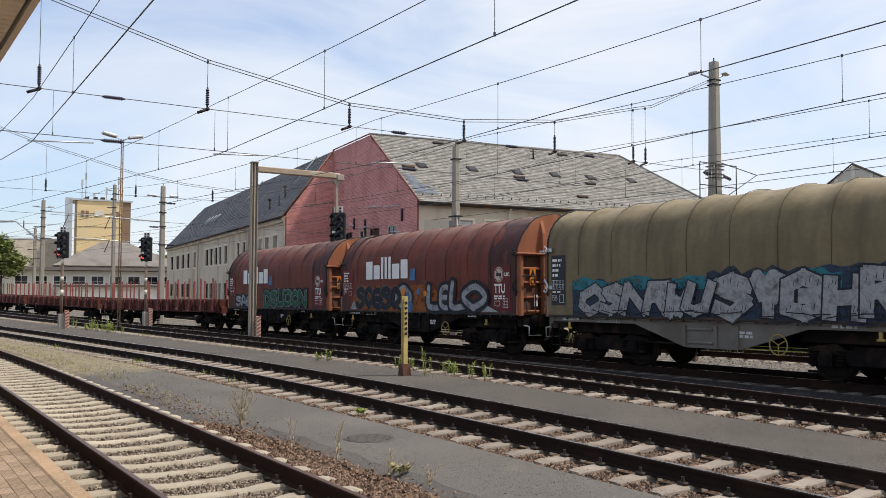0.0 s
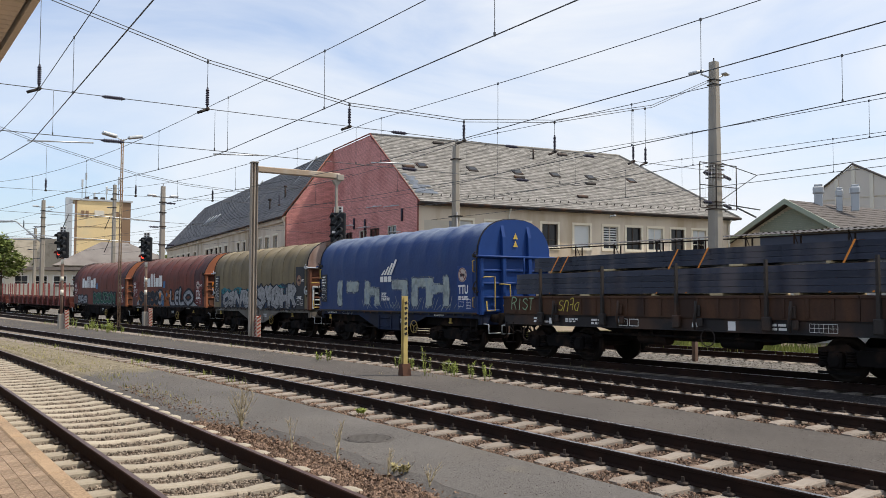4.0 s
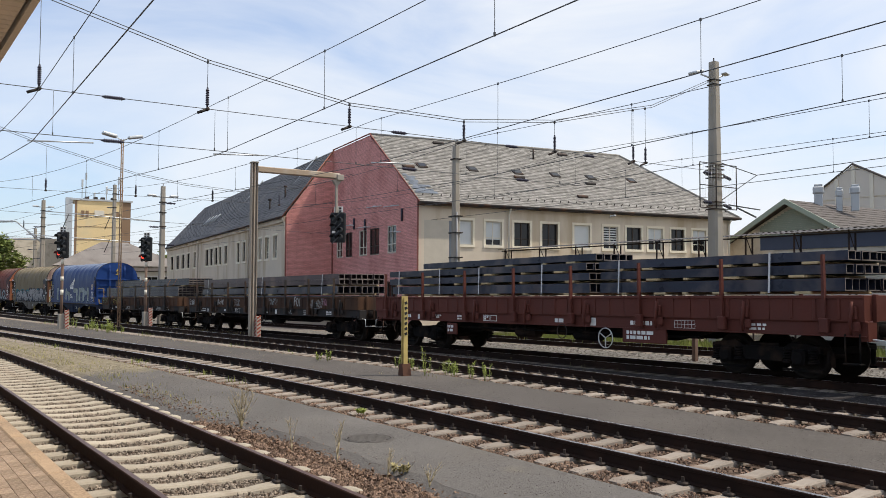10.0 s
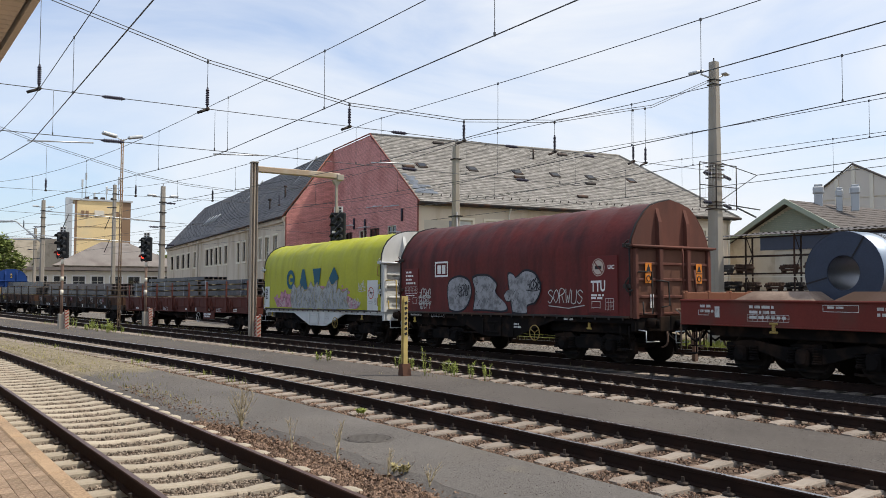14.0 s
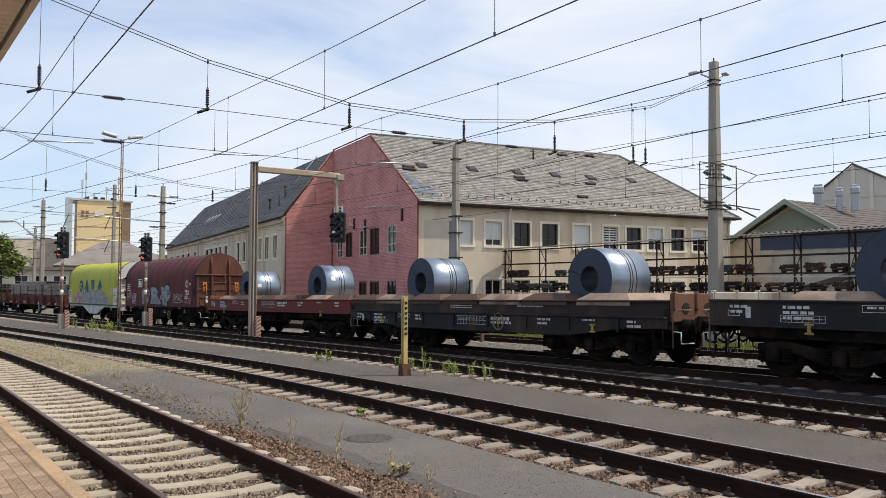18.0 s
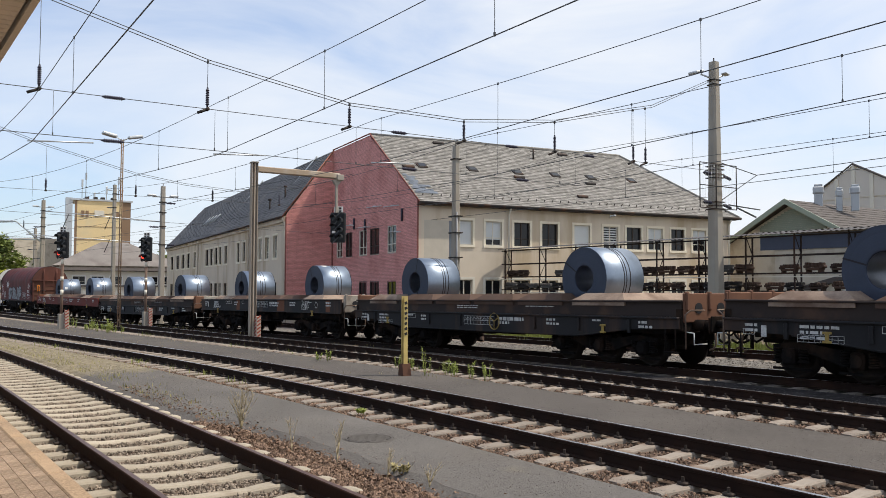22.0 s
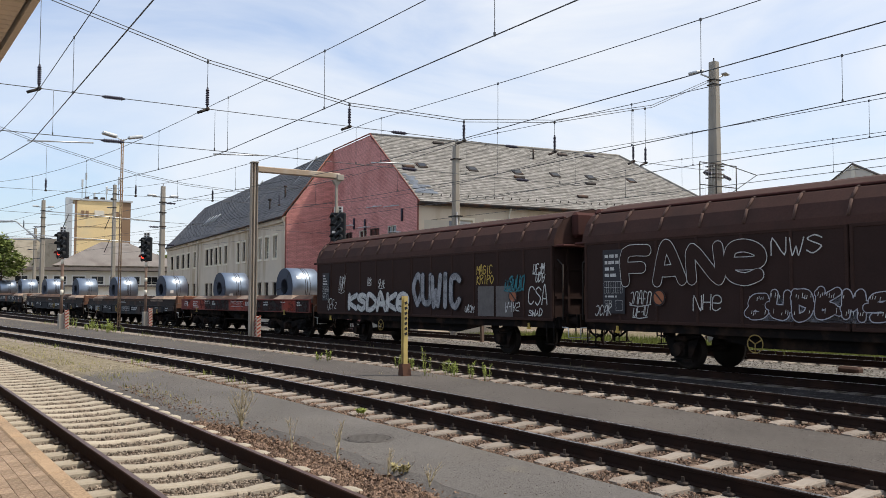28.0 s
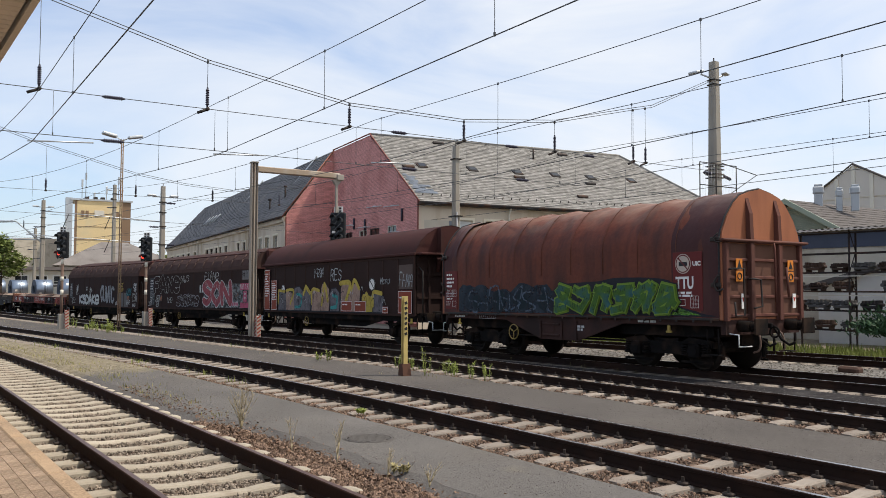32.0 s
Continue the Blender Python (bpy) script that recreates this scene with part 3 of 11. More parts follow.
# long wing
LWW = [(17.6, 18.7), (20.0, 21.1), (22.2, 23.2), (27.9, 28.8), (30.0, 31.0), (35.2, 36.3), (37.8, 38.8), (39.6, 41.0), (42.0, 43.4), (44.2, 45.8), (51.5, 52.8), (55.4, 57.3), (59.0, 61.0), (63.0, 65.0), (67.6, 69.5)]
o = bp(15.2, -3.47, 0)
holes = [(a - 15.2, b - 15.2, 4.1, 5.75) for a, b in LWW] + [(a - 15.2, b - 15.2, 0.8, 2.3) for a, b in LWW]
part("wall", holed_wall(o, BU, -BV, 57.8, -1.1, 7.2, holes), M_RENDER_Y, bld, "yellow rendered wall of the long wing")
for a, b in LWW:
    window(bld, o, BU, -BV, a - 15.2, b - 15.2, 4.1, 5.75, "bar", M_CREAM, m_frame=M_TRIM if a < 24 else M_BROWNFRAME)
    window(bld, o, BU, -BV, a - 15.2, b - 15.2, 0.8, 2.3, "bar", M_RENDER_Y, m_frame=M_BROWNFRAME)
g = Geo()
g.box(bp(44.1, -3.55, 6.78), (57.8, 0.25, 0.4), Matrix.Rotation(-BA, 3, "Z"))
part("cornice", g, M_RENDER_Y, bld)


def slates(c00, c10, c01, c11, rows, cols, material, name="slates", lift=0.03):
    """Roof sheet between eave (c00-c10) and ridge (c01-c11), laid with courses of single slates."""
    g = Geo()
    nrm = (c10 - c00).cross(c01 - c00).normalized()
    if nrm.z < 0:
        nrm = -nrm
    g.quad(c00, c10, c11, c01)
    rnd = random.Random(rows * 31 + cols)
    for r in range(rows):
        a, b = r / rows, (r + 1.15) / rows
        l0, r0 = c00.lerp(c01, a), c10.lerp(c11, a)
        l1, r1 = c00.lerp(c01, min(1, b)), c10.lerp(c11, min(1, b))
        n = max(2, int(cols * (r0 - l0).length / (c10 - c00).length))
        off = 0.5 * (r % 2)
        for i in range(-1, n):
            s, t = max(0.0, (i + off) / n), min(1.0, (i + off + 0.97) / n)
            if t - s < 0.2 / n:
                continue
            k = lift * rnd.uniform(0.8, 1.3)
            p = [l0.lerp(r0, s) + nrm * k, l0.lerp(r0, t) + nrm * k, l1.lerp(r1, t) + nrm * 0.006, l1.lerp(r1, s) + nrm * 0.006]
            g._add(p + [p[0] - nrm * k, p[1] - nrm * k], [(0, 1, 2, 3), (4, 5, 1, 0)])
    return g


BLUESLATE = mat("blue_slate", (0.125, 0.145, 0.175), 0.7, var=0.35, scale=5, fine=20, per_island=0.5)
rs = random.Random(77)
g = Geo()
for r in range(9):                               # courses of newer slates beside the verge
    u0 = 0.55 + r * 0.24
    for i in range(max(1, int(5.2 - 0.45 * r + rs.uniform(-0.6, 0.6)))):
        v0 = 0.1 + i * 0.28 + 0.14 * (r % 2)
        g.quad(*[bp(u, v, 6.78 + (u + 0.35) * 0.6312) + Vector((0.028, -0.004, 0.045)) for u, v in ((u0, v0), (u0, v0 + 0.27), (u0 + 0.235, v0 + 0.27), (u0 + 0.235, v0))])
tagged(part("slate_patch", g, BLUESLATE, bld, "patch of newer blue-grey slates"), kind="stuff")
roof = part("roof", slates(bp(-0.35, -0.05, 6.78), bp(-0.35, 23.8, 6.78), bp(7.73, -0.05, 11.88), bp(7.73, 19.85, 11.88), 40, 92, M_SLATE, lift=0.028), M_SLATE, bld, "grey slate roof with mossy weathering")
tagged(roof, kind="stuff")
g = Geo()
g.poly([bp(-0.35, 23.8, 6.78), bp(15.6, 23.8, 6.78), bp(7.73, 19.85, 11.88)])
g.quad(bp(7.73, 0, 11.87), bp(7.73, 19.85, 11.87), bp(15.6, 23.8, 6.8), bp(15.6, 0, 6.8))
part("roof_back", g, M_SLATE, bld)
g = Geo()
g.cyl(bp(7.73, 0, 11.9), bp(7.73, 19.85, 11.9), 0.10, n=6)
g.cyl(bp(7.73, 19.85, 11.9), bp(-0.35, 23.8, 6.82), 0.09, n=6)
part("ridge_cap", g, M_SLATE, bld)
r2 = part("roof", slates(bp(15.2, -3.75, 6.95), bp(73.5, -3.75, 6.95), bp(15.2, 0, 11.88), bp(66, 0, 11.88), 26, 150, M_SLATE_DARK), M_SLATE_DARK, bld, "dark slate roof of the long wing")
tagged(r2, kind="stuff")
g = Geo()
g.quad(bp(15.2, 0, 11.87), bp(66, 0, 11.87), bp(73.5, 5, 6.4), bp(15.2, 5, 6.4))
g.poly([bp(73.5, -3.75, 6.95), bp(66, 0, 11.88), bp(73.5, 5, 6.95)])
part("roof_back", g, M_SLATE_DARK, bld)
SL = Vector((BU.x * 7.73, BU.y * 7.73, 4.87)).normalized()
SN = BV.cross(SL).normalized()
SN = SN if SN.z > 0 else -SN
RM = Matrix((BV, SL, SN)).transposed()
for v in (1.93, 5.46, 8.78, 11.7, 14.55, 17.99):
    g = Geo()
    c = bp(3.9, v, 9.47) + SN * 0.10
    g.rbox(c - SN * 0.07, (0.66, 0.62, 0.10), 0.02, RM)
    sk = part("roof_hatch", g, M_STEEL_DARK, bld, "small dark roof hatch")
    g = Geo()
    g.rbox(c - SN * 0.02, (0.5, 0.44, 0.04), 0.01, RM)
    part("hatch_pane", g, M_GLASS, sk)
for v, u in ((0.9, 3.6), (8.5, 3.2), (13.9, 3.0), (12.0, 1.2), (4.6, 7.2), (14.3, 7.0)):
    g = Geo()
    g.rbox(bp(u, v, 6.98 + u * 0.63) + SN * 0.1, (0.8, 0.25, 0.14), 0.05, RM)
    part("roof_vent", g, M_STEEL_DARK, bld)
g = Geo()
p = bp(6.0, 11.3, 10.8)
g.cyl(p, p + UP * 0.75, 0.06, n=8)
g.cyl(p + UP * 0.55 - BV * 0.25, p + UP * 0.6 + BV * 0.25, 0.03, n=6)
part("roof_pipe", g, M_STEEL_DARK, bld)
for i in range(40):                           # snow guards above the eave
    g = Geo()
    q = bp(0.35, 0.4 + i * 0.585, 7.22)
    g.box(q + SN * 0.08, (0.04, 0.04, 0.16), RM)
    part("snow_hook", g, M_STEEL_DARK, bld)
g = Geo()
g.cyl(bp(-0.42, -0.1, 6.74), bp(-0.42, 23.9, 6.74), 0.085, n=8)
g.box(bp(-0.2, 11.8, 6.66), (0.5, 23.8, 0.06), Matrix.Rotation(-BA, 3, "Z"))
part("gutter", g, M_STEEL_DARK, bld, "dark sheet-metal gutter")
g = Geo()
g.cyl(bp(15.2, -3.85, 6.9), bp(73.5, -3.85, 6.9), 0.085, n=8)
part("gutter", g, M_STEEL_DARK, bld)
for v in (5.85, 23.1):
    g = Geo()
    g.pipe([bp(-0.4, v, 6.7), bp(-0.1, v, 6.3), bp(-0.1, v, 0)], 0.06, 8)
    part("downpipe", g, M_TRIM, bld)
g = Geo()
for u in (15.3, 26.5, 49.9):
    g = Geo()
    g.pipe([bp(u, -3.8, 6.9), bp(u, -3.55, 6.5), bp(u, -3.55, 0)], 0.06, 8)
    part("downpipe", g, M_TRIM if u < 20 else M_RENDER_PATCH, bld)
for u in (46.9, 48.8, 50.7, 52.5):                # small skylights on the long wing
    g = Geo()
    g.cyl(bp(u + 0.6, -2.5, 8.68), bp(u, -1.8, 9.6), 0.07, n=6)
    part("skylight_edge", g, M_GALV, bld, "bright metal skylight edge")
for u in (19.0, 36.0):                           # bright strips on the long wing's roof
    g = Geo()
    g.cyl(bp(u + 1.9, -1.7, 9.5), bp(u, -0.05, 12.0), 0.07, n=6)
    part("roof_seam", g, M_GALV, bld, "bright sheet-metal roof strip")
for u, z in ((19.5, 8.4), (22.0, 7.6)):
    g = Geo()
    p = bp(u, -3.75 + (z - 6.42) / 5.46 * 3.75, z)
    g.cyl(p, p + UP * 1.1, 0.07, n=8)
    g.cyl(p + UP * 1.1, p + UP * 1.25, 0.14, n=8)
    part("vent_pipe", g, M_STEEL_DARK, bld)
# brackets and insulators on the red gable
for u, z in ((10.5, 6.6), (8.4, 6.4), (2.2, 6.6), (13.6, 6.9)):
    g = Geo()
    p = bp(u, -0.1, z)
    g.cyl(p, p - UP * 0.75, 0.07, n=8)
    part("insulator", g, M_INSUL, bld)
for u, z, L in ((11.0, 6.2, 1.8), (6.5, 7.1, 2.8), (3.6, 6.9, 2.6), (8.2, 5.9, 2.4), (3.0, 5.3, 2.0), (12.6, 5.7, 2.2)):
    g = Geo()
    g.cyl(bp(u + L / 2, -0.2, z), bp(u - L / 2, -0.25, z - 0.1), 0.03, n=6)
    g.cyl(bp(u, -0.02, z), bp(u, -0.25, z), 0.03, n=6)
    part("wire_bracket", g, M_GALV, bld)
g = Geo()
g.cyl(bp(-0.05, 13.2, 6.4), bp(-0.7, 13.0, 6.5), 0.02, n=6)
g.rbox(bp(-0.75, 12.95, 6.47), (0.45, 0.16, 0.1), 0.04)
part("wall_lamp", g, M_GALV, bld)
# ---------------- freight train ----------------
V0, ACC = 6.373, 0.1016          # speed at the start (m/s) and its growth (m/s2)
MOVERS = []                      # (thing, x of its wagon at the start, half pivot distance, pose on the wagon)


def run(t):
    return V0 * t + ACC * t * t / 2


def wagon_pose(xc, half, t):
    x = xc - run(t)
    a = Vector((x - half, track_y(4, x - half), grade(x - half)))
    b = Vector((x + half, track_y(4, x + half), grade(x + half)))
    d = b - a
    m = (a + b) / 2
    return pose(m.x, m.y, m.z, 0, -math.degrees(math.atan2(d.z, d.x)), math.degrees(math.atan2(d.y, d.x)))


def motions():
    for ob, xc, half, local in MOVERS:
        walk(ob, [(float(t), wagon_pose(xc, half, float(t)) @ local) for t in range(33)])


def carried_by(ob, xc, half, local=None):
    MOVERS.append((ob, xc, half, local or Matrix.Identity(4)))
    ob.matrix_basis = wagon_pose(xc, half, 0.0) @ (local or Matrix.Identity(4))


# --- running gear, built once ---
def wheelset_mesh(r=0.46):
    g = Geo()
    g.cyl((0, -0.95, 0), (0, 0.95, 0), 0.08, n=10)
    for s in (-1, 1):
        y = s * 0.7535
        g.lathe((0, y - s * 0.07, 0), (0, s, 0), [(0, 0.08), (0, r + 0.03), (0.03, r + 0.028), (0.035, r), (0.135, r - 0.006), (0.135, r - 0.07), (0.10, r - 0.085), (0.09, 0.18), (0.14, 0.14), (0.14, 0.0)], n=28)
    return g.mesh("wheelset")


def bogie_mesh(axles=2, base=1.8):
    g = Geo()
    xs = [base * (i - (axles - 1) / 2) for i in range(axles)]
    half = xs[-1]
    for s in (-1, 1):
        y = s * 1.0
        poly = [(-half - 0.42, 0.56), (-half - 0.42, 0.70), (-half + 0.2, 0.78), (-0.5, 0.66), (0.5, 0.66), (half - 0.2, 0.78), (half + 0.42, 0.70), (half + 0.42, 0.56),
                (half - 0.35, 0.56), (0.45, 0.36), (-0.45, 0.36), (-half + 0.35, 0.56)]
        g.prism(poly, (0, y - 0.06, 0), (1, 0, 0), (0, 0, 1), (0, 0.12, 0))
        for x in xs:
            g.rbox((x, y - s * -0.06, 0.46), (0.30, 0.26, 0.34), 0.04)
            g.cyl((x, y + s * 0.10, 0.46), (x, y + s * 0.22, 0.46), 0.13, n=14)
            for e in (-1, 1):
                for k in range(5):
                    g.ring((x + e * 0.29, y + s * 0.06, 0.40 + 0.055 * k), (0, 0, 1), 0.085, 0.022, 12, 5)
                g.cyl((x + e * 0.29, y + s * 0.06, 0.34), (x + e * 0.29, y + s * 0.06, 0.38), 0.12, n=12)
            g.box((x, y + s * 0.02, 0.20), (0.9, 0.05, 0.05))
    g.box((0, 0, 0.62), (0.7, 2.0, 0.22))
    for e in (-1, 1):
        g.box((e * (half + 0.38), 0, 0.60), (0.1, 2.0, 0.14))
    for x in xs:
        for e in (-1, 1):
            for s in (-1, 1):
                g.rbox((x + e * 0.52, s * 0.7535, 0.44), (0.08, 0.1, 0.34), 0.02)
    return g.mesh("bogie")


def single_axle_mesh():
    """Guard plates, leaf spring and axle box of a two-axle wagon."""
    g = Geo()
    for s in (-1, 1):
        y = s * 1.0
        for e in (-1, 1):
            g.prism([(0.2 * e, 0.3), (0.3 * e, 0.3), (0.62 * e, 0.98), (0.2 * e, 0.98)], (0, y - 0.02, 0), (1, 0, 0), (0, 0, 1), (0, 0.04, 0))
        g.rbox((0, y, 0.47), (0.32, 0.28, 0.36), 0.05)
        g.cyl((0, y + s * 0.12, 0.47), (0, y + s * 0.22, 0.47), 0.14, n=14)
        for k in range(5):
            g.rbox((0, y + s * 0.08, 0.70 + k * 0.022), (0.5 + 0.2 * k, 0.12, 0.02), 0.005)
        g.box((0, y, 0.22), (0.62, 0.06, 0.05))
    return g.mesh("axle_guard")


WHEELSET, BOGIE2, BOGIE3, AXLE1 = wheelset_mesh(), bogie_mesh(2), bogie_mesh(3, 1.5), single_axle_mesh()
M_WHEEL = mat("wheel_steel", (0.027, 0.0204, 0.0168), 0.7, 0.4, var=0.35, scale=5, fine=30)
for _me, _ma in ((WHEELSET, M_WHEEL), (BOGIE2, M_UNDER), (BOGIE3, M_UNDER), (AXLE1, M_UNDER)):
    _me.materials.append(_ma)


def gear(w, pivots, kind):
    """Bogies or single axles under wagon w at the given places."""
    for x in pivots:
        me, xs = {2: (BOGIE2, (-0.9, 0.9)), 3: (BOGIE3, (-1.5, 0, 1.5)), 1: (AXLE1, (0,))}[kind]
        b = part("bogie" if kind > 1 else "axle_guard", me, None, w, m=Matrix.Translation((x, 0, 0)))
        for a in xs:
            part("wheelset", WHEELSET, None, b, m=Matrix.Translation((a, 0, 0.46)))


def buffer_mesh():
    g = Geo()
    g.rbox((0, 0, 0), (0.05, 0.36, 0.36), 0.02)
    g.cyl((0, 0, 0), (0.36, 0, 0), 0.125, n=16)
    g.cyl((0.36, 0, 0), (0.58, 0, 0), 0.095, n=16)
    g.rbox((0.60, 0, 0), (0.045, 0.45, 0.36), 0.02)
    return g.mesh("buffer")


BUFFER = buffer_mesh()
BUFFER.materials.append(M_UNDER)


def coupler_mesh():
    g = Geo()
    g.rbox((0.12, 0, 0.02), (0.3, 0.08, 0.12), 0.02)
    g.ring((0.32, 0, -0.12), (0, 1, 0), 0.12, 0.025, 14, 6)
    g.cyl((0.30, 0, -0.2), (0.30, 0, -0.55), 0.03, n=8)
    g.pipe([(0.05, -0.35, 0), (0.25, -0.36, -0.3), (0.45, -0.36, -0.42), (0.6, -0.36, -0.35)], 0.03)
    g.pipe([(0.05, 0.35, 0), (0.25, 0.36, -0.3), (0.45, 0.36, -0.42), (0.6, 0.36, -0.35)], 0.03)
    return g.mesh("coupler")


COUPLER = coupler_mesh()
COUPLER.materials.append(M_UNDER)


def ends(w, half, step_mat):
    """Headstock fittings at both ends: buffers, coupling, shunter's steps and handrails."""
    for e in (1, -1):
        flip = Matrix.Identity(4) if e > 0 else Matrix.Rotation(math.pi, 4, "Z")
        for s in (-1, 1):
            part("buffer", BUFFER, None, w, m=Matrix.Translation((e * half, s * 0.875, 1.06)) @ flip)
            g = Geo()
            x = e * (half - 0.12)
            g.pipe([(x, s * 1.40, 1.0), (x, s * 1.40, 0.42)], 0.018)
            g.pipe([(x - e * 0.3, s * 1.40, 1.0), (x - e * 0.3, s * 1.40, 0.42)], 0.018)
            g.rbox((x - e * 0.15, s * 1.36, 0.42), (0.36, 0.2, 0.03), 0.008)
            part("step", g, step_mat, w)
        part("coupler", COUPLER, None, w, m=Matrix.Translation((e * half, 0, 1.04)) @ flip)
        for y in (-0.42, 0.42):                  # hanging brake hoses and a bent grab rail under the buffers
            g = Geo()
            g.pipe(smooth_curve3([(e * (half + 0.04), y, 0.98), (e * (half + 0.22), y, 0.86), (e * (half + 0.26), y * 1.1, 0.55), (e * (half + 0.12), y * 1.2, 0.46)]), 0.024, 6)
            part("brake_hose", g, M_SIGMAST, w, "hanging brake hose")
        g = Geo()
        g.pipe([(e * (half + 0.05), -1.25, 0.9), (e * (half + 0.3), -1.25, 0.88), (e * (half + 0.3), -1.25, 0.62), (e * (half + 0.3), -0.8, 0.62)], 0.016, 6)
        part("grab_rail", g, M_BLIND, w, "pale bent grab rail")


# --- flat markings on the near side ---
YS = -1.463


def side(x, z, y=YS):
    return (x, y, z)


class Marks(Geo):
    """Flat shapes on the side of a wagon, one colour."""

    y = YS
    step = 0

    def poly(self, pts):
        self.step = (self.step + 1) % 64
        d = self.step * 0.00004
        return super().poly([(a, b - d, c) for a, b, c in pts])

    def rect(self, x, z, w, h, lean=0.0):
        self.poly([(x, self.y, z), (x + w, self.y, z), (x + w + lean * h, self.y, z + h), (x + lean * h, self.y, z + h)])
        return self

    def shape(self, pts):
        self.poly([(a, self.y, b) for a, b in pts])
        return self

    def disc(self, x, z, r, n=20):
        return self.shape([(x + r * math.cos(6.2832 * i / n), z + r * math.sin(6.2832 * i / n)) for i in range(n)])

    def hoop(self, x, z, r0, r1, n=22):
        for i in range(n):
            a, b = 6.2832 * i / n, 6.2832 * (i + 1) / n
            self.shape([(x + r0 * math.cos(a), z + r0 * math.sin(a)), (x + r1 * math.cos(a), z + r1 * math.sin(a)), (x + r1 * math.cos(b), z + r1 * math.sin(b)), (x + r0 * math.cos(b), z + r0 * math.sin(b))])
        return self

    def frame_box(self, x, z, w, h, t):
        return self.rect(x, z, w, t).rect(x, z + h - t, w, t).rect(x, z + t, t, h - 2 * t).rect(x + w - t, z + t, t, h - 2 * t)

    def stroke(self, pts, t):
        for (x0, z0), (x1, z1) in zip(pts[:-1], pts[1:]):
            d = math.hypot(x1 - x0, z1 - z0) or 1e-6
            nx, nz = -(z1 - z0) / d * t / 2, (x1 - x0) / d * t / 2
            ex, ez = (x1 - x0) / d * t * 0.35, (z1 - z0) / d * t * 0.35
            self.shape([(x0 - nx - ex, z0 - nz - ez), (x1 - nx + ex, z1 - nz + ez), (x1 + nx + ex, z1 + nz + ez), (x0 + nx - ex, z0 + nz - ez)])
        return self

    def fat(self, pts, t):
        """Thick line with round joints and ends."""
        for (x0, z0), (x1, z1) in zip(pts[:-1], pts[1:]):
            d = math.hypot(x1 - x0, z1 - z0) or 1e-6
            nx, nz = -(z1 - z0) / d * t / 2, (x1 - x0) / d * t / 2
            self.shape([(x0 - nx, z0 - nz), (x1 - nx, z1 - nz), (x1 + nx, z1 + nz), (x0 + nx, z0 + nz)])
        for x, z in pts:
            self.disc(x, z, t / 2, 12)
        return self

    def blob(self, pts, n=5):
        """Closed shape with a soft outline through the points."""
        ring = smooth_curve(list(pts) + [pts[0]], n)
        return self.shape(ring[:-1])

    def bars(self, x, z, w, h, rows, rnd, fill=0.72):
        """Small print in rows, z is the top."""
        dh = h / rows
        for r in range(rows):
            a = x
            end = x + w * rnd.uniform(0.55, 1.0)
            while a < end - 0.03:
                b = min(end, a + rnd.uniform(0.05, 0.22))
                self.rect(a, z - (r + 1) * dh + dh * (1 - fill) / 2, b - a, dh * fill)
                a = b + 0.035
        return self

    def table(self, x, z, w, h, nx, nz, t=0.008):
        for i in range(nx + 1):
            self.rect(x + w * i / nx - t / 2, z, t, h)
        for j in range(nz + 1):
            self.rect(x, z + h * j / nz - t / 2, w, t)
        return self


def marks_at(y):
    mk = Marks()
    mk.y = y
    return mk


def smooth_curve(pts, n=5):
    out = []
    for i in range(len(pts) - 1):
        p0, p1, p2, p3 = pts[max(0, i - 1)], pts[i], pts[i + 1], pts[min(len(pts) - 1, i + 2)]
        for k in range(n):
            t = k / n
            out.append(tuple(0.5 * (2 * p1[j] + (p2[j] - p0[j]) * t + (2 * p0[j] - 5 * p1[j] + 4 * p2[j] - p3[j]) * t * t + (3 * p1[j] - p0[j] - 3 * p2[j] + p3[j]) * t ** 3) for j in (0, 1)))
    out.append(pts[-1])
    return out


def smooth_curve3(pts, n=4):
    """Rounded line through points in space."""
    a = smooth_curve([(p[0], p[1]) for p in pts], n)
    b = smooth_curve([(p[2], 0.0) for p in pts], n)
    return [(p[0], p[1], q[0]) for p, q in zip(a, b)]


def scrawl(mk, x, z, w, h, rnd, t=0.03, loops=6):
    """Sprayed tag: a row of quick bent strokes, none of them a letter."""
    d = w / loops
    for i in range(loops):
        form = FORMS[rnd.randrange(len(FORMS))]
        fx, fz, hh = rnd.random() < 0.5, rnd.random() < 0.4, h * rnd.uniform(0.7, 1.1)
        for st in form[:2]:
            pts = [((1 - a) if fx else a, (1 - b) if fz else b) for a, b in st]
            mk.stroke(smooth_curve([(x + d * (i + 0.95 * a) + 0.2 * b * h + rnd.uniform(-0.06, 0.06) * d, z + hh * b + rnd.uniform(-0.06, 0.06) * h) for a, b in pts], 4), t * rnd.uniform(0.8, 1.1))
    if rnd.random() < 0.4:
        mk.stroke(smooth_curve([(x, z - 0.1 * h), (x + w * 0.5, z - 0.2 * h), (x + w, z - 0.05 * h)], 4), t * 0.8)


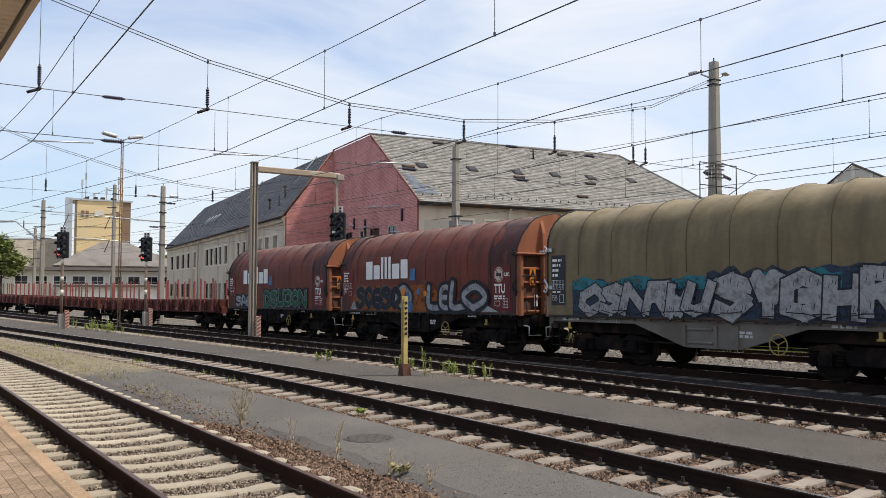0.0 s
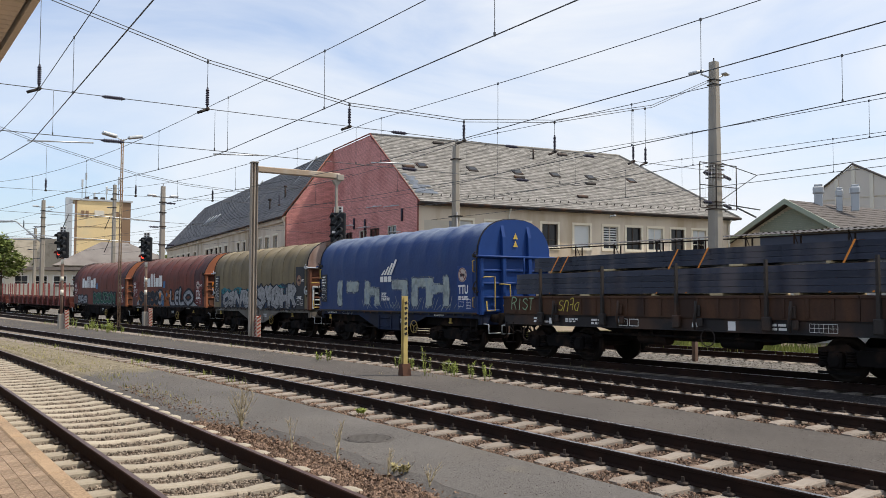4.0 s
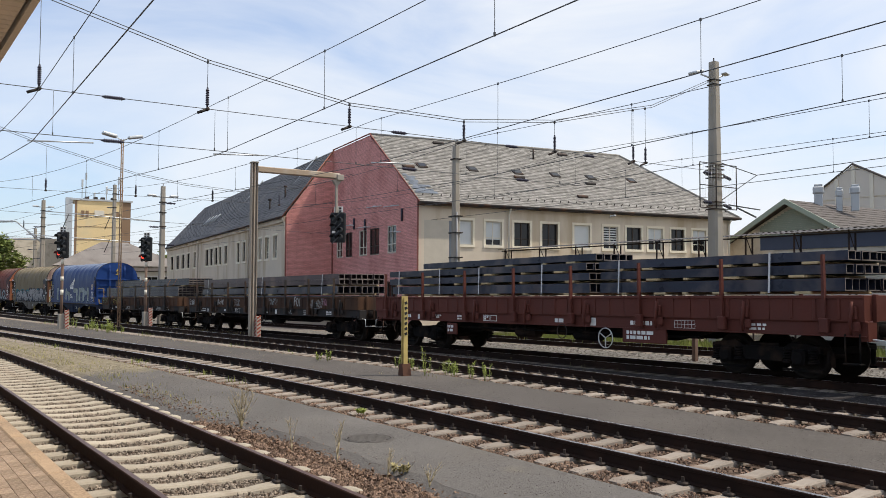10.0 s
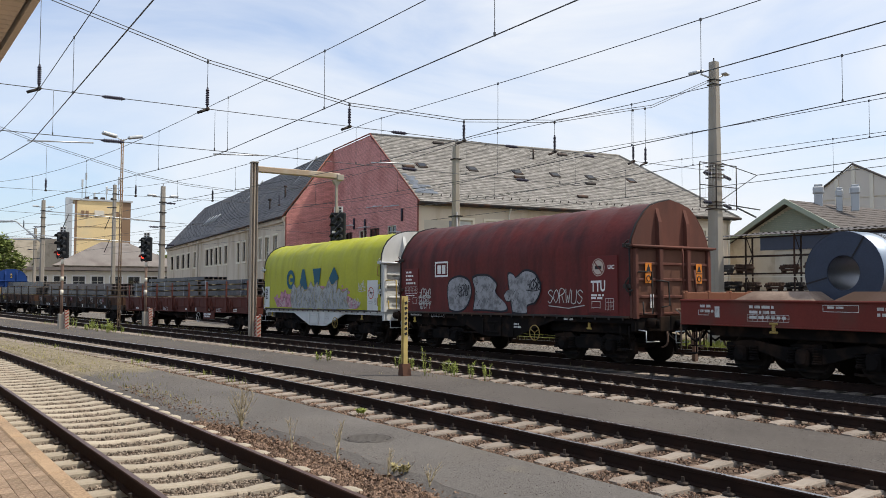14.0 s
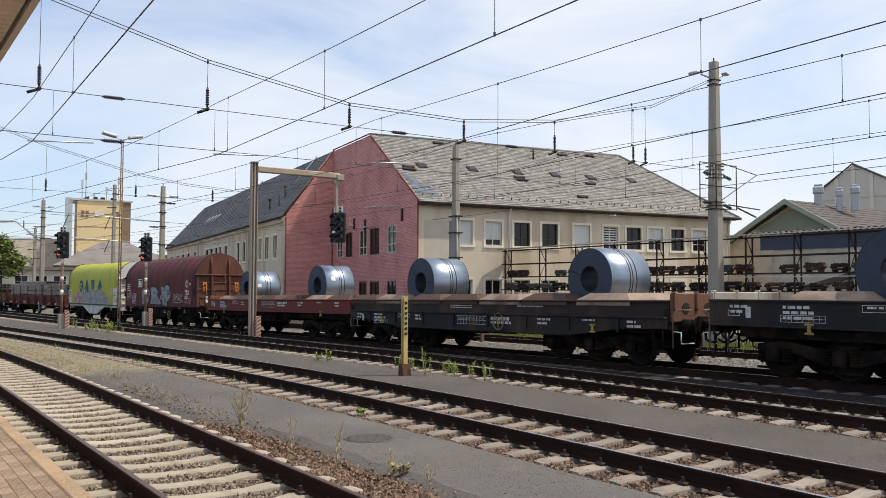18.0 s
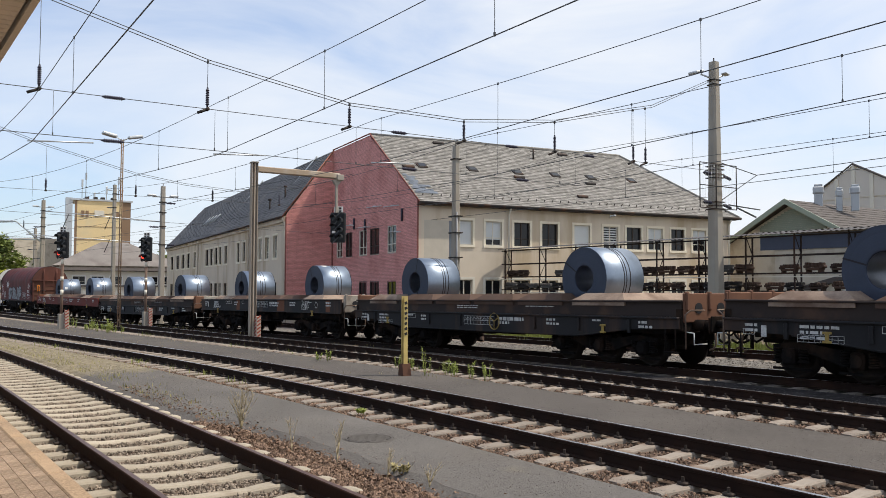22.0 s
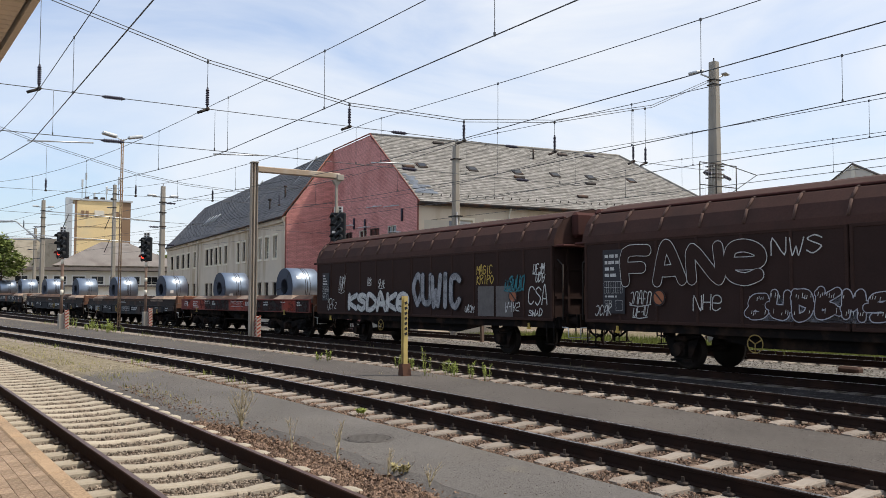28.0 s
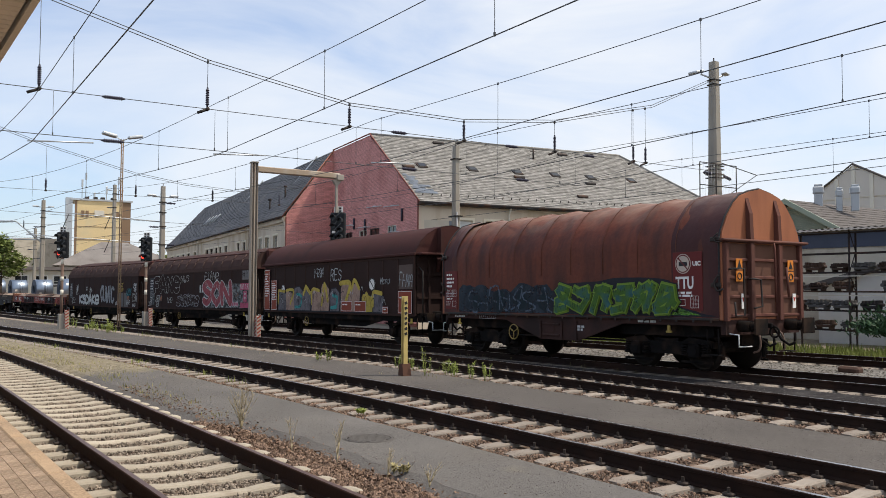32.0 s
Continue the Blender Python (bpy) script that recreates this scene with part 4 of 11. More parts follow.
# strokes of blocky letter-like forms in a unit box; none of them is meant to be read
FORMS = [
    [[(0.1, 0.0), (0.12, 1.0), (0.62, 0.92), (0.85, 0.55), (0.6, 0.08), (0.12, 0.02)]],
    [[(0.1, 0.0), (0.3, 1.0), (0.72, 0.95), (0.9, 0.0)], [(0.22, 0.45), (0.8, 0.42)]],
    [[(0.12, 0.0), (0.14, 1.0), (0.48, 0.4), (0.84, 1.0), (0.88, 0.0)]],
    [[(0.85, 0.9), (0.3, 0.95), (0.12, 0.62), (0.8, 0.42), (0.78, 0.08), (0.1, 0.04)]],
    [[(0.9, 0.85), (0.4, 1.0), (0.1, 0.5), (0.4, 0.03), (0.88, 0.2)]],
    [[(0.15, 0.95), (0.15, 0.0), (0.8, 0.05)], [(0.18, 0.5), (0.7, 0.55)], [(0.18, 0.95), (0.85, 0.98)]],
    [[(0.1, 1.0), (0.48, 0.45), (0.9, 1.0)], [(0.48, 0.5), (0.45, 0.0)]],
    [[(0.12, 0.0), (0.12, 1.0), (0.8, 0.75), (0.2, 0.45), (0.85, 0.0)]],
    [[(0.12, 1.0), (0.2, 0.15), (0.55, 0.02), (0.85, 0.2), (0.88, 1.0)]],
    [[(0.12, 0.0), (0.15, 1.0)], [(0.15, 0.5), (0.8, 0.5)], [(0.82, 1.0), (0.85, 0.0)]]]


GRID = {"A": "00 16 26 40,12 32", "C": "45 26 05 01 20 41", "D": "00 06 26 44 42 20 00", "E": "46 06 00 40,03 33", "F": "46 06 00,03 33",
        "G": "45 26 05 01 20 41 43 23", "H": "00 06,03 43,46 40", "I": "26 20", "K": "00 06,46 03 40", "M": "00 06 23 46 40", "N": "00 06 40 46",
        "O": "20 02 04 26 44 42 20", "P": "00 06 36 45 34 03", "R": "00 06 36 45 34 03,23 40", "S": "45 26 05 14 33 42 20 01", "T": "06 46,26 20",
        "U": "06 01 20 41 46", "W": "06 10 23 30 46", "!": "26 22,21 20", " ": "", "Y": "06 13 33 46,23 20", "L": "06 00 40", "B": "00 06 36 44 03,03 33 42 30 00", ".": "20 21",
        "V": "06 20 46", "e": "03 43 45 26 05 01 20 41"}


def glyph(ch):
    """Strokes of a hand-drawn capital in a unit box."""
    return [[(int(p[0]) / 4, int(p[1]) / 6) for p in s.split()] for s in GRID[ch].split(",") if s]


def tag_text(mk, text, x, z, w, h, rnd, t=0.03):
    """Hand-sprayed word as thin strokes."""
    d = w / len(text)
    for i, ch in enumerate(text):
        up = rnd.uniform(-0.06, 0.06) * h
        for st in glyph(ch):
            mk.stroke(smooth_curve([(x + d * (i + 0.05 + 0.78 * a) + 0.1 * b * h + rnd.uniform(-0.02, 0.02) * d, z + up + b * h) for a, b in st], 3), t)


def piece(w, x0, x1, z0, z1, forms, m_fill, m_line, m_back=None, rnd=None, label="", fat=0.24, y=YS, lean=0.1, scratch=None, line_t=0.055, spans=None, square=False):
    """Sprayed piece: a backing cloud, thick letter-like forms with a dark outline, thin inner scratches."""
    rnd = rnd or random.Random(7)
    n = len(forms)
    wd, h = (x1 - x0) / n, z1 - z0
    if m_back:
        mk = marks_at(y)
        top = [(x0 - 0.12 + (x1 - x0 + 0.24) * i / 24, z1 + h * rnd.uniform(-0.04, 0.16)) for i in range(25)]
        bot = [(x1 + 0.1 - (x1 - x0 + 0.2) * i / 24, z0 - h * rnd.uniform(0.0, 0.08)) for i in range(25)]
        for i in range(24):
            mk.shape([bot[24 - i], bot[23 - i], top[i + 1], top[i]])
        part("graffiti_cloud", mk, m_back, w, "sprayed background of a graffito")
    line, fill, scr = marks_at(y - 0.004), marks_at(y - 0.007), marks_at(y - 0.010)
    for i, k in enumerate(forms):                # each letter lies over the one before it
        line.y, fill.y, scr.y = y - 0.004 - 0.006 * i, y - 0.007 - 0.006 * i, y - 0.0098 - 0.006 * i
        ox, sc = (x0 + wd * i, wd * 0.98) if spans is None else (spans[i][0], spans[i][1] - spans[i][0])
        up, hh = z0 + rnd.uniform(0, 0.08) * h, h * rnd.uniform(0.86, 0.98)
        fx, fz = rnd.random() < 0.6, rnd.random() < 0.5
        sts = glyph(k) if isinstance(k, str) else FORMS[k] + [[(0.0, rnd.uniform(0.1, 0.4)), (0.5, rnd.uniform(0.0, 0.6)), (1.1, rnd.uniform(0.1, 0.8))]]
        if isinstance(k, str):
            fx = fz = False
        for st in sts:
            j = 0.035 if isinstance(k, str) else 0.07
            st = [((1 - a if fx else a) + rnd.uniform(-j, j), (1 - b if fz else b) + rnd.uniform(-j, j)) for a, b in st]
            pts = smooth_curve([(ox + (0.08 + a * 0.84) * sc + lean * b * 0.3 + rnd.uniform(-0.02, 0.02), up + (0.1 + b * 0.8) * hh) for a, b in st], 4)
            t = fat * min(h, sc * 1.2 if spans else wd * 1.2)
            if square:                           # strokes cut off square at their ends
                pts = [(ox + (0.14 + a * 0.74) * sc + lean * b * 0.3, up + (0.12 + b * 0.76) * hh) for a, b in st]
                line.stroke(pts, t + line_t * 2)
                fill.stroke(pts, t)
            else:
                line.fat(pts, t + line_t * 2)
                fill.fat(pts, t)
        for q in range(9 if scratch else 0):       # short hatching strokes, all one way
            sx, sz = ox + sc * (0.12 + 0.09 * q), up + hh * rnd.choice((0.14, 0.2, 0.72, 0.78))
            scr.stroke([(sx, sz), (sx + sc * 0.03, sz + hh * rnd.uniform(0.08, 0.16))], 0.014)
    part("graffiti_outline", line, m_line, w, "sprayed outline of a graffito")
    part("graffiti", fill, m_fill, w, label or "sprayed graffito")
    if scratch:
        part("graffiti_lines", scr, scratch, w, "thin sprayed lines")


def word(w, body, x, z, size, material, label="", bold=0.012, y=YS - 0.004, stretch=1.0, name="lettering"):
    part(name, letters(body, size, bold=bold), material, w, label, m=Matrix.Translation((x, y, z)) @ Matrix.Diagonal((stretch, 1, 1, 1)))


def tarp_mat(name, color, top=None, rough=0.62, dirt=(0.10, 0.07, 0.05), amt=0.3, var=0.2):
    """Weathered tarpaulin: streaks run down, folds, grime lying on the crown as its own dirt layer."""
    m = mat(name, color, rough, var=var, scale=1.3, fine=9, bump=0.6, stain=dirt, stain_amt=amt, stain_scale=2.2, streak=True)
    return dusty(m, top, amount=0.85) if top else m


M_PANEL_DARK = mat("dark_label_panel", (0.035, 0.035, 0.04), 0.6, var=0.2)
M_SIGNTAN = mat("tan_sign", (0.30, 0.20, 0.13), 0.65, var=0.2)
M_SIGNCREAM = mat("cream_sign", (0.50, 0.42, 0.36), 0.65, var=0.2)
M_PANEL_RED = mat("faded_red_panel", (0.13, 0.022, 0.02), 0.6, var=0.2)
M_SILVER = worn(mat("silver_spray", (0.29, 0.295, 0.31), 0.6, 0.1, var=0.3, scale=5, fine=40), 0.5, 5)
M_SPRAYBLACK = mat("black_spray", (0.022, 0.022, 0.028), 0.7, var=0.2)
M_SPRAYNAVY = worn(mat("navy_spray", (0.03, 0.045, 0.075), 0.7, var=0.35, scale=2), 0.5, 3)
M_SPRAYTEAL = worn(mat("teal_spray", (0.035, 0.17, 0.20), 0.7, var=0.3), 0.6, 4)
M_SPRAYBLUE = worn(mat("blue_spray", (0.075, 0.17, 0.30), 0.7, var=0.4, scale=2.5), 0.5, 4)
M_SPRAYGREEN = worn(mat("green_spray", (0.13, 0.3, 0.045), 0.6, var=0.35, scale=2.5), 0.6, 4)
M_PALEGREEN = worn(mat("pale_green_spray", (0.25, 0.36, 0.22), 0.7, var=0.3), 0.5, 5)
M_SPRAYDGREEN = worn(mat("dark_green_spray", (0.028, 0.091, 0.063), 0.7, var=0.4, scale=2.5), 0.4, 4)
M_SPRAYPINK = worn(mat("pink_spray", (0.42, 0.07, 0.13), 0.6, var=0.25, scale=3), 0.4, 4)
M_SPRAYROSE = worn(mat("rose_spray", (0.50, 0.23, 0.33), 0.6, var=0.25, scale=3), 0.55, 4)
M_SPRAYYEL = worn(mat("yellow_spray", (0.62, 0.50, 0.08), 0.6, var=0.25, scale=3), 0.5, 4)
M_CHALK = worn(mat("white_spray", (0.55, 0.55, 0.53), 0.7, var=0.2, fine=60), 0.45, 8)
M_CHROME_SPRAY = worn(mat("pale_grey_spray", (0.34, 0.36, 0.365), 0.6, var=0.25), 0.5, 5)
# --- hooded coil wagons ---
def arch_round(n=14):
    pts = [(-1.45, 1.20), (-1.45, 1.75), (-1.45, 2.30), (-1.45, 2.80)]
    for i in range(n + 1):
        a = math.pi * (1 - i / n)
        c, s = math.cos(a), math.sin(a)
        pts.append((1.45 * abs(c) ** 0.85 * (1 if c > 0 else -1), 2.95 + 1.22 * abs(s) ** 0.86))
    return pts + [(1.45, 2.80), (1.45, 2.30), (1.45, 1.75), (1.45, 1.20)]


def arch_facet():
    half = [(-1.45, 1.20), (-1.45, 1.75), (-1.45, 2.30), (-1.45, 2.80), (-1.45, 2.96), (-1.40, 3.18), (-1.22, 3.52), (-0.95, 3.84), (-0.72, 4.02), (-0.40, 4.12), (0.0, 4.20)]
    return half + [(-a, b) for a, b in half[-2::-1]]


def hood_geo(prof, half, hoops, sag, rnd, fold=0.012):
    """Tarpaulin over hoops: sags between them on the crown, shallow folds on the sides."""
    g = Geo()
    n = len(prof)
    xs = []
    for i in range(hoops):
        a, b = -half + 2 * half * i / hoops, -half + 2 * half * (i + 1) / hoops
        xs += [(a, 0.0), (a + (b - a) * 0.08, 0.25), (a + (b - a) * 0.25, 0.8), (a + (b - a) * 0.5, 1.0), (a + (b - a) * 0.75, 0.8), (a + (b - a) * 0.92, 0.25)]
    xs.append((half, 0.0))
    vs = []
    for x, k in xs:
        for j, (y, z) in enumerate(prof):
            crown = max(0.0, (z - 2.8) / 1.4)
            d = k * sag * crown ** 0.5 * (1 + 0.5 * noise.noise((x * 1.3, y * 2, 5))) + fold * k * (1 - crown) * 0.5
            if z > 2.2:
                d += 0.03 * max(0, noise.noise((x * 2.1, y * 1.5, z * 2.3)))
            d += 0.02 * noise.noise((x * 4.3 + z * 1.5, y * 1.1, z * 1.6))
            s = 1 if y > 0 else -1
            vs.append((x, y - s * d * (0.7 if abs(y) > 0.3 else 0.0), z - d * crown * 0.8))
    g._add(vs, [(i * n + j, i * n + j + 1, (i + 1) * n + j + 1, (i + 1) * n + j) for i in range(len(xs) - 1) for j in range(n - 1)], True)
    return g


def hood_wagon(xc, m_tarp, m_end, m_frame, label, prof, sag=0.05, hoops=11, m_rib=None, m_band=None, m_low=None, rail_mat=None, m_pod=None, rnd=None, m_seam=None, wheel=1.75, m_hook=None, m_mid=None, m_loop=None):
    w = thing("freight_wagon", label, "wagon", "wagons of the freight train")
    rnd = rnd or random.Random(int(xc * 10) + 500)
    hl = 5.43
    m_rib = m_rib or m_end
    rail_mat = rail_mat or M_STEEL_DARK
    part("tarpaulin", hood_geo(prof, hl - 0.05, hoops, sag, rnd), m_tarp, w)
    if m_band:                                  # newer tarpaulin lengths at both ends
        for x0, x1 in ((4.05, 5.39), (-5.39, -4.75)):
            b = hood_geo([(y * 1.004, z + 0.006 if abs(y) < 1.4 else z) for y, z in prof], (x1 - x0) / 2, 2, 0.02, rnd, 0.0)
            part("tarpaulin_end", b, m_band, w, "dark end length of the tarpaulin", m=Matrix.Translation(((x0 + x1) / 2, 0, 0)))
    g = Geo()                                   # floor frame with fish-bellied sole bars
    for s in (-1, 1):
        poly = [(-hl, 1.20), (-hl, 1.06), (-2.3, 1.06), (-0.75, 0.56), (0.75, 0.56), (2.4, 1.06), (hl, 1.06), (hl, 1.20)]
        g.prism(poly, (0, s * 1.34 - 0.03, 0), (1, 0, 0), (0, 0, 1), (0, 0.06, 0))
        g.box((0, s * 1.33, 1.19), (2 * hl, 0.20, 0.05))
    for x in (-0.72, 0.15, 0.72):
        g.box((x, -1.39, 0.83), (0.06, 0.05, 0.48))
    for z in (0.68, 0.98):
        g.rbox((-0.3, -1.385, z), (0.7, 0.05, 0.05), 0.01)
    g.box((-0.3, -1.372, 0.83), (0.26, 0.03, 0.14))
    g.box((0, 0, 1.12), (2 * hl, 2.6, 0.12))
    for e in (-1, 1):
        g.box((e * (hl - 0.03), 0, 1.04), (0.14, 2.7, 0.34))
    part("underframe", g, m_pod or m_frame, w)
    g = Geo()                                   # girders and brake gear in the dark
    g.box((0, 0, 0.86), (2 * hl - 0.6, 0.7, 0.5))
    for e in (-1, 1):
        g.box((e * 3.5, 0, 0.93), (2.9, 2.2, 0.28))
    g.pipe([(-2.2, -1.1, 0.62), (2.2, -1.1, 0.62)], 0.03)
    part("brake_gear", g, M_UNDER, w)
    mk = marks_at(-1.374)
    mk.bars(-4.9, 1.17, 0.9, 0.08, 1, rnd).bars(2.9, 1.17, 0.6, 0.08, 1, rnd).bars(0.75, 0.98, 0.35, 0.16, 2, rnd).table(-3.6, 1.08, 0.8, 0.1, 8, 1)
    part("print", mk, M_CHALK, w, "small pale writing on the sole bar")
    for i in range(1, hoops if m_seam else 1):  # hoop seams of the tarpaulin
        x = -(hl - 0.05) + 2 * (hl - 0.05) * i / hoops
        g = Geo()
        g.pipe([(x, y * 1.003, z + 0.004 if abs(y) < 1.3 else z) for y, z in prof[2:-2]], 0.007, 5)
        part("seam", g, m_seam, w)
    g = Geo()                                   # tarp seam strip along the foot
    for s in (-1, 1):
        g.rbox((0, s * 1.455, 1.215), (2 * hl - 0.1, 0.03, 0.06), 0.01)
        for i in range(22):
            g.rbox((-hl + 0.3 + i * 0.49, s * 1.462, 1.17), (0.05, 0.03, 0.07), 0.008)
    part("side_strip", g, M_STEEL_DARK, w)
    for e in (-1, 1):
        g = Geo()
        pr = [(y, z) for y, z in prof]
        g.prism(pr, (e * hl - 0.04, 0, 0), (0, 1, 0), (0, 0, 1), (0.08, 0, 0))
        wall = part("end_wall", g, m_end, w)
        g = Geo()                               # rubber lip along the edge of the hood
        g.pipe([(e * (hl - 0.02), y * 1.008, z + (0.01 if abs(y) < 1.3 else 0.0)) for y, z in prof[1:-1]], 0.026, 5)
        part("edge_lip", g, M_BLACK, wall, "black rubber lip")
        # panels stand proud; the shade of a recess is put into their dark colour
        if m_low:
            for y0, y1 in ((-1.30, -0.60), (-0.44, 0.44), (0.60, 1.30)):
                g = Geo()
                g.rbox((e * (hl + 0.045), (y0 + y1) / 2, 2.08 if not m_mid else 1.68), (0.02, y1 - y0, 1.66 if not m_mid else 0.9), 0.005)
                part("end_panel", g, m_low, wall, "dark end panel coloured like a shaded recess")
                if m_mid:
                    g = Geo()
                    g.rbox((e * (hl + 0.045), (y0 + y1) / 2, 2.56), (0.02, y1 - y0, 0.72), 0.005)
                    part("end_panel", g, m_mid, wall, "rust-brown end panel")
        g = Geo()
        x = e * (hl + 0.06)
        for y in (-0.52, 0.52):
            g.prism([(0, 2.98), (0.14, 2.98), (0.12, 3.6), (0, 4.0)], (x - e * 0.03, y - 0.06, 0), (e, 0, 0), (0, 0, 1), (0, 0.12, 0))
            g.rbox((x + e * 0.05, y, 2.05), (0.14, 0.14, 1.75), 0.015)
        for y in (-1.36, 1.36):
            g.rbox((x + e * 0.02, y, 2.05), (0.12, 0.12, 1.75), 0.015)
        g.rbox((x + e * 0.05, 0, 2.97), (0.16, 2.98, 0.07), 0.015)
        for z in (1.30, 1.72, 2.15, 2.55):
            g.rbox((x, 0, z), (0.08, 2.7, 0.07), 0.012)
        part("end_ribs", g, m_rib, wall)
        if m_mid:                               # pale frame of the lower half
            g = Geo()
            g.rbox((x + e * 0.09, 0, 2.16), (0.05, 2.6, 0.09), 0.01)
            for y in (-1.25, -0.5, 0.5, 1.25):
                g.rbox((x + e * 0.09, y, 1.68), (0.05, 0.08, 0.9), 0.01)
            for y in (-0.9, 0.0, 0.9):
                for z in (1.42, 1.62, 1.9):
                    g.rbox((x + e * 0.03, y, z), (0.04, 0.5, 0.05), 0.01)
            part("pale_frame", g, M_BLIND, wall, "pale lower frame")
        g = Geo()
        g.pipe([(x + e * 0.05, -1.34, 2.32), (x + e * 0.2, -1.34, 2.34), (x + e * 0.2, -0.98, 2.34), (x + e * 0.2, -0.96, 1.3), (x + e * 0.2, -1.28, 1.3), (x + e * 0.2, -1.3, 1.6)], 0.022)
        part("handrail", g, rail_mat, wall)
        g = Geo()
        g.pipe([(x + e * 0.1, -0.72, 2.12), (x + e * 0.22, -0.66, 2.12), (x + e * 0.22, -0.4, 2.1), (x + e * 0.22, -0.36, 1.5), (x + e * 0.22, -0.66, 1.46)], 0.022)
        part("handrail", g, rail_mat, wall)
        g = Geo()
        g.pipe([(x + e * 0.12, 0.25, 2.96), (x + e * 0.18, 0.2, 2.8), (x + e * 0.18, 0.2, 1.6)], 0.022)
        g.pipe([(x + e * 0.12, 0.7, 2.4), (x + e * 0.18, 0.7, 1.7)], 0.03)
        part("lock_rod", g, m_hook or m_rib, wall)
        g = Geo()
        g.pipe([(x, -1.5, 2.98), (x + e * 0.12, -1.56, 2.98), (x + e * 0.12, 1.56, 2.98)], 0.032)
        part("locking_bar", g, m_hook or m_rib, wall)
        for z, k in ((3.0, 0), (1.98, 1)):
            g = Geo()
            g.rbox((e * (hl - 0.10), -1.485, z), (0.26, 0.05, 0.10), 0.02)
            q = 0.5 + 0.4 * k
            g.pipe(smooth_curve3([(e * (hl + 0.1), -1.50, z - 0.1 * q), (e * (hl - 0.04), -1.52, z - 0.14 * q), (e * (hl - 0.1), -1.54, z + 0.06 * q), (e * (hl + 0.02), -1.54, z + 0.24 * q)]), 0.016 + 0.008 * k, 6)
            part("latch", g, m_hook or M_STEEL_DARK, w, "curved tarpaulin hook")
        if m_loop:
            g = Geo()
            a = e * (hl - 0.14)
            g.pipe([(a, -1.47, 2.86), (a, -1.53, 2.84), (a, -1.53, 2.52), (a, -1.47, 2.5)], 0.022, 6)
            part("loop_handle", g, m_loop, w, "small loop handle on the tarpaulin")
            g = Geo()
            g.pipe([(a, -1.47, 1.72), (a, -1.53, 1.70), (a, -1.53, 1.42), (a, -1.47, 1.4)], 0.018, 6)
            part("loop_handle", g, m_loop, w)
    g = Geo()
    g.ring((wheel, -1.44, 0.72), (0, 1, 0), 0.21, 0.016, 22, 6)
    for a in (0.5, 2.6, 4.7):
        g.cyl((wheel, -1.44, 0.72), (wheel + 0.2 * math.cos(a), -1.44, 0.72 + 0.2 * math.sin(a)), 0.014, n=6)
    part("brake_wheel", g, M_OCHRE, w)
    for x in (-4.6, 3.9):
        g = Geo()
        g.rbox((x, -1.40, 0.90), (0.16, 0.05, 0.05), 0.01).rbox((x, -1.40, 0.98), (0.07, 0.05, 0.14), 0.01)
        part("lifting_hook", g, M_YELLOW, w, "small yellow hook mark")
    gear(w, (-3.5, 3.5), 2)
    ends(w, hl, M_UNDER)
    carried_by(w, xc, 3.5)
    return w


def load_panel(w, x, z, wd, h, m_back, m_ink, rnd, y=YS, code=None):
    """Plate with the wagon's written data."""
    g = Geo()
    g.rbox((x + wd / 2, y + 0.004, z + h / 2), (wd, 0.012, h), 0.004)
    p = part("data_panel", g, m_back, w, "painted data panel with small print")
    mk = marks_at(y - 0.006)
    mk.bars(x + 0.1 * wd, z + h * 0.95, wd * 0.7, h * 0.4, 4, rnd, 0.5)
    mk.table(x + 0.06 * wd, z + h * 0.32, wd * 0.86, h * 0.18, 8, 2)
    mk.table(x + 0.1 * wd, z + h * 0.1, wd * 0.3, h * 0.10, 3, 2)
    mk.frame_box(x + wd * 0.6, z + h * 0.05, wd * 0.3, h * 0.16, 0.008).bars(x + wd * 0.1, z + h * 0.29, wd * 0.7, h * 0.05, 1, rnd, 0.6)
    part("print", mk, m_ink, p)
    return p


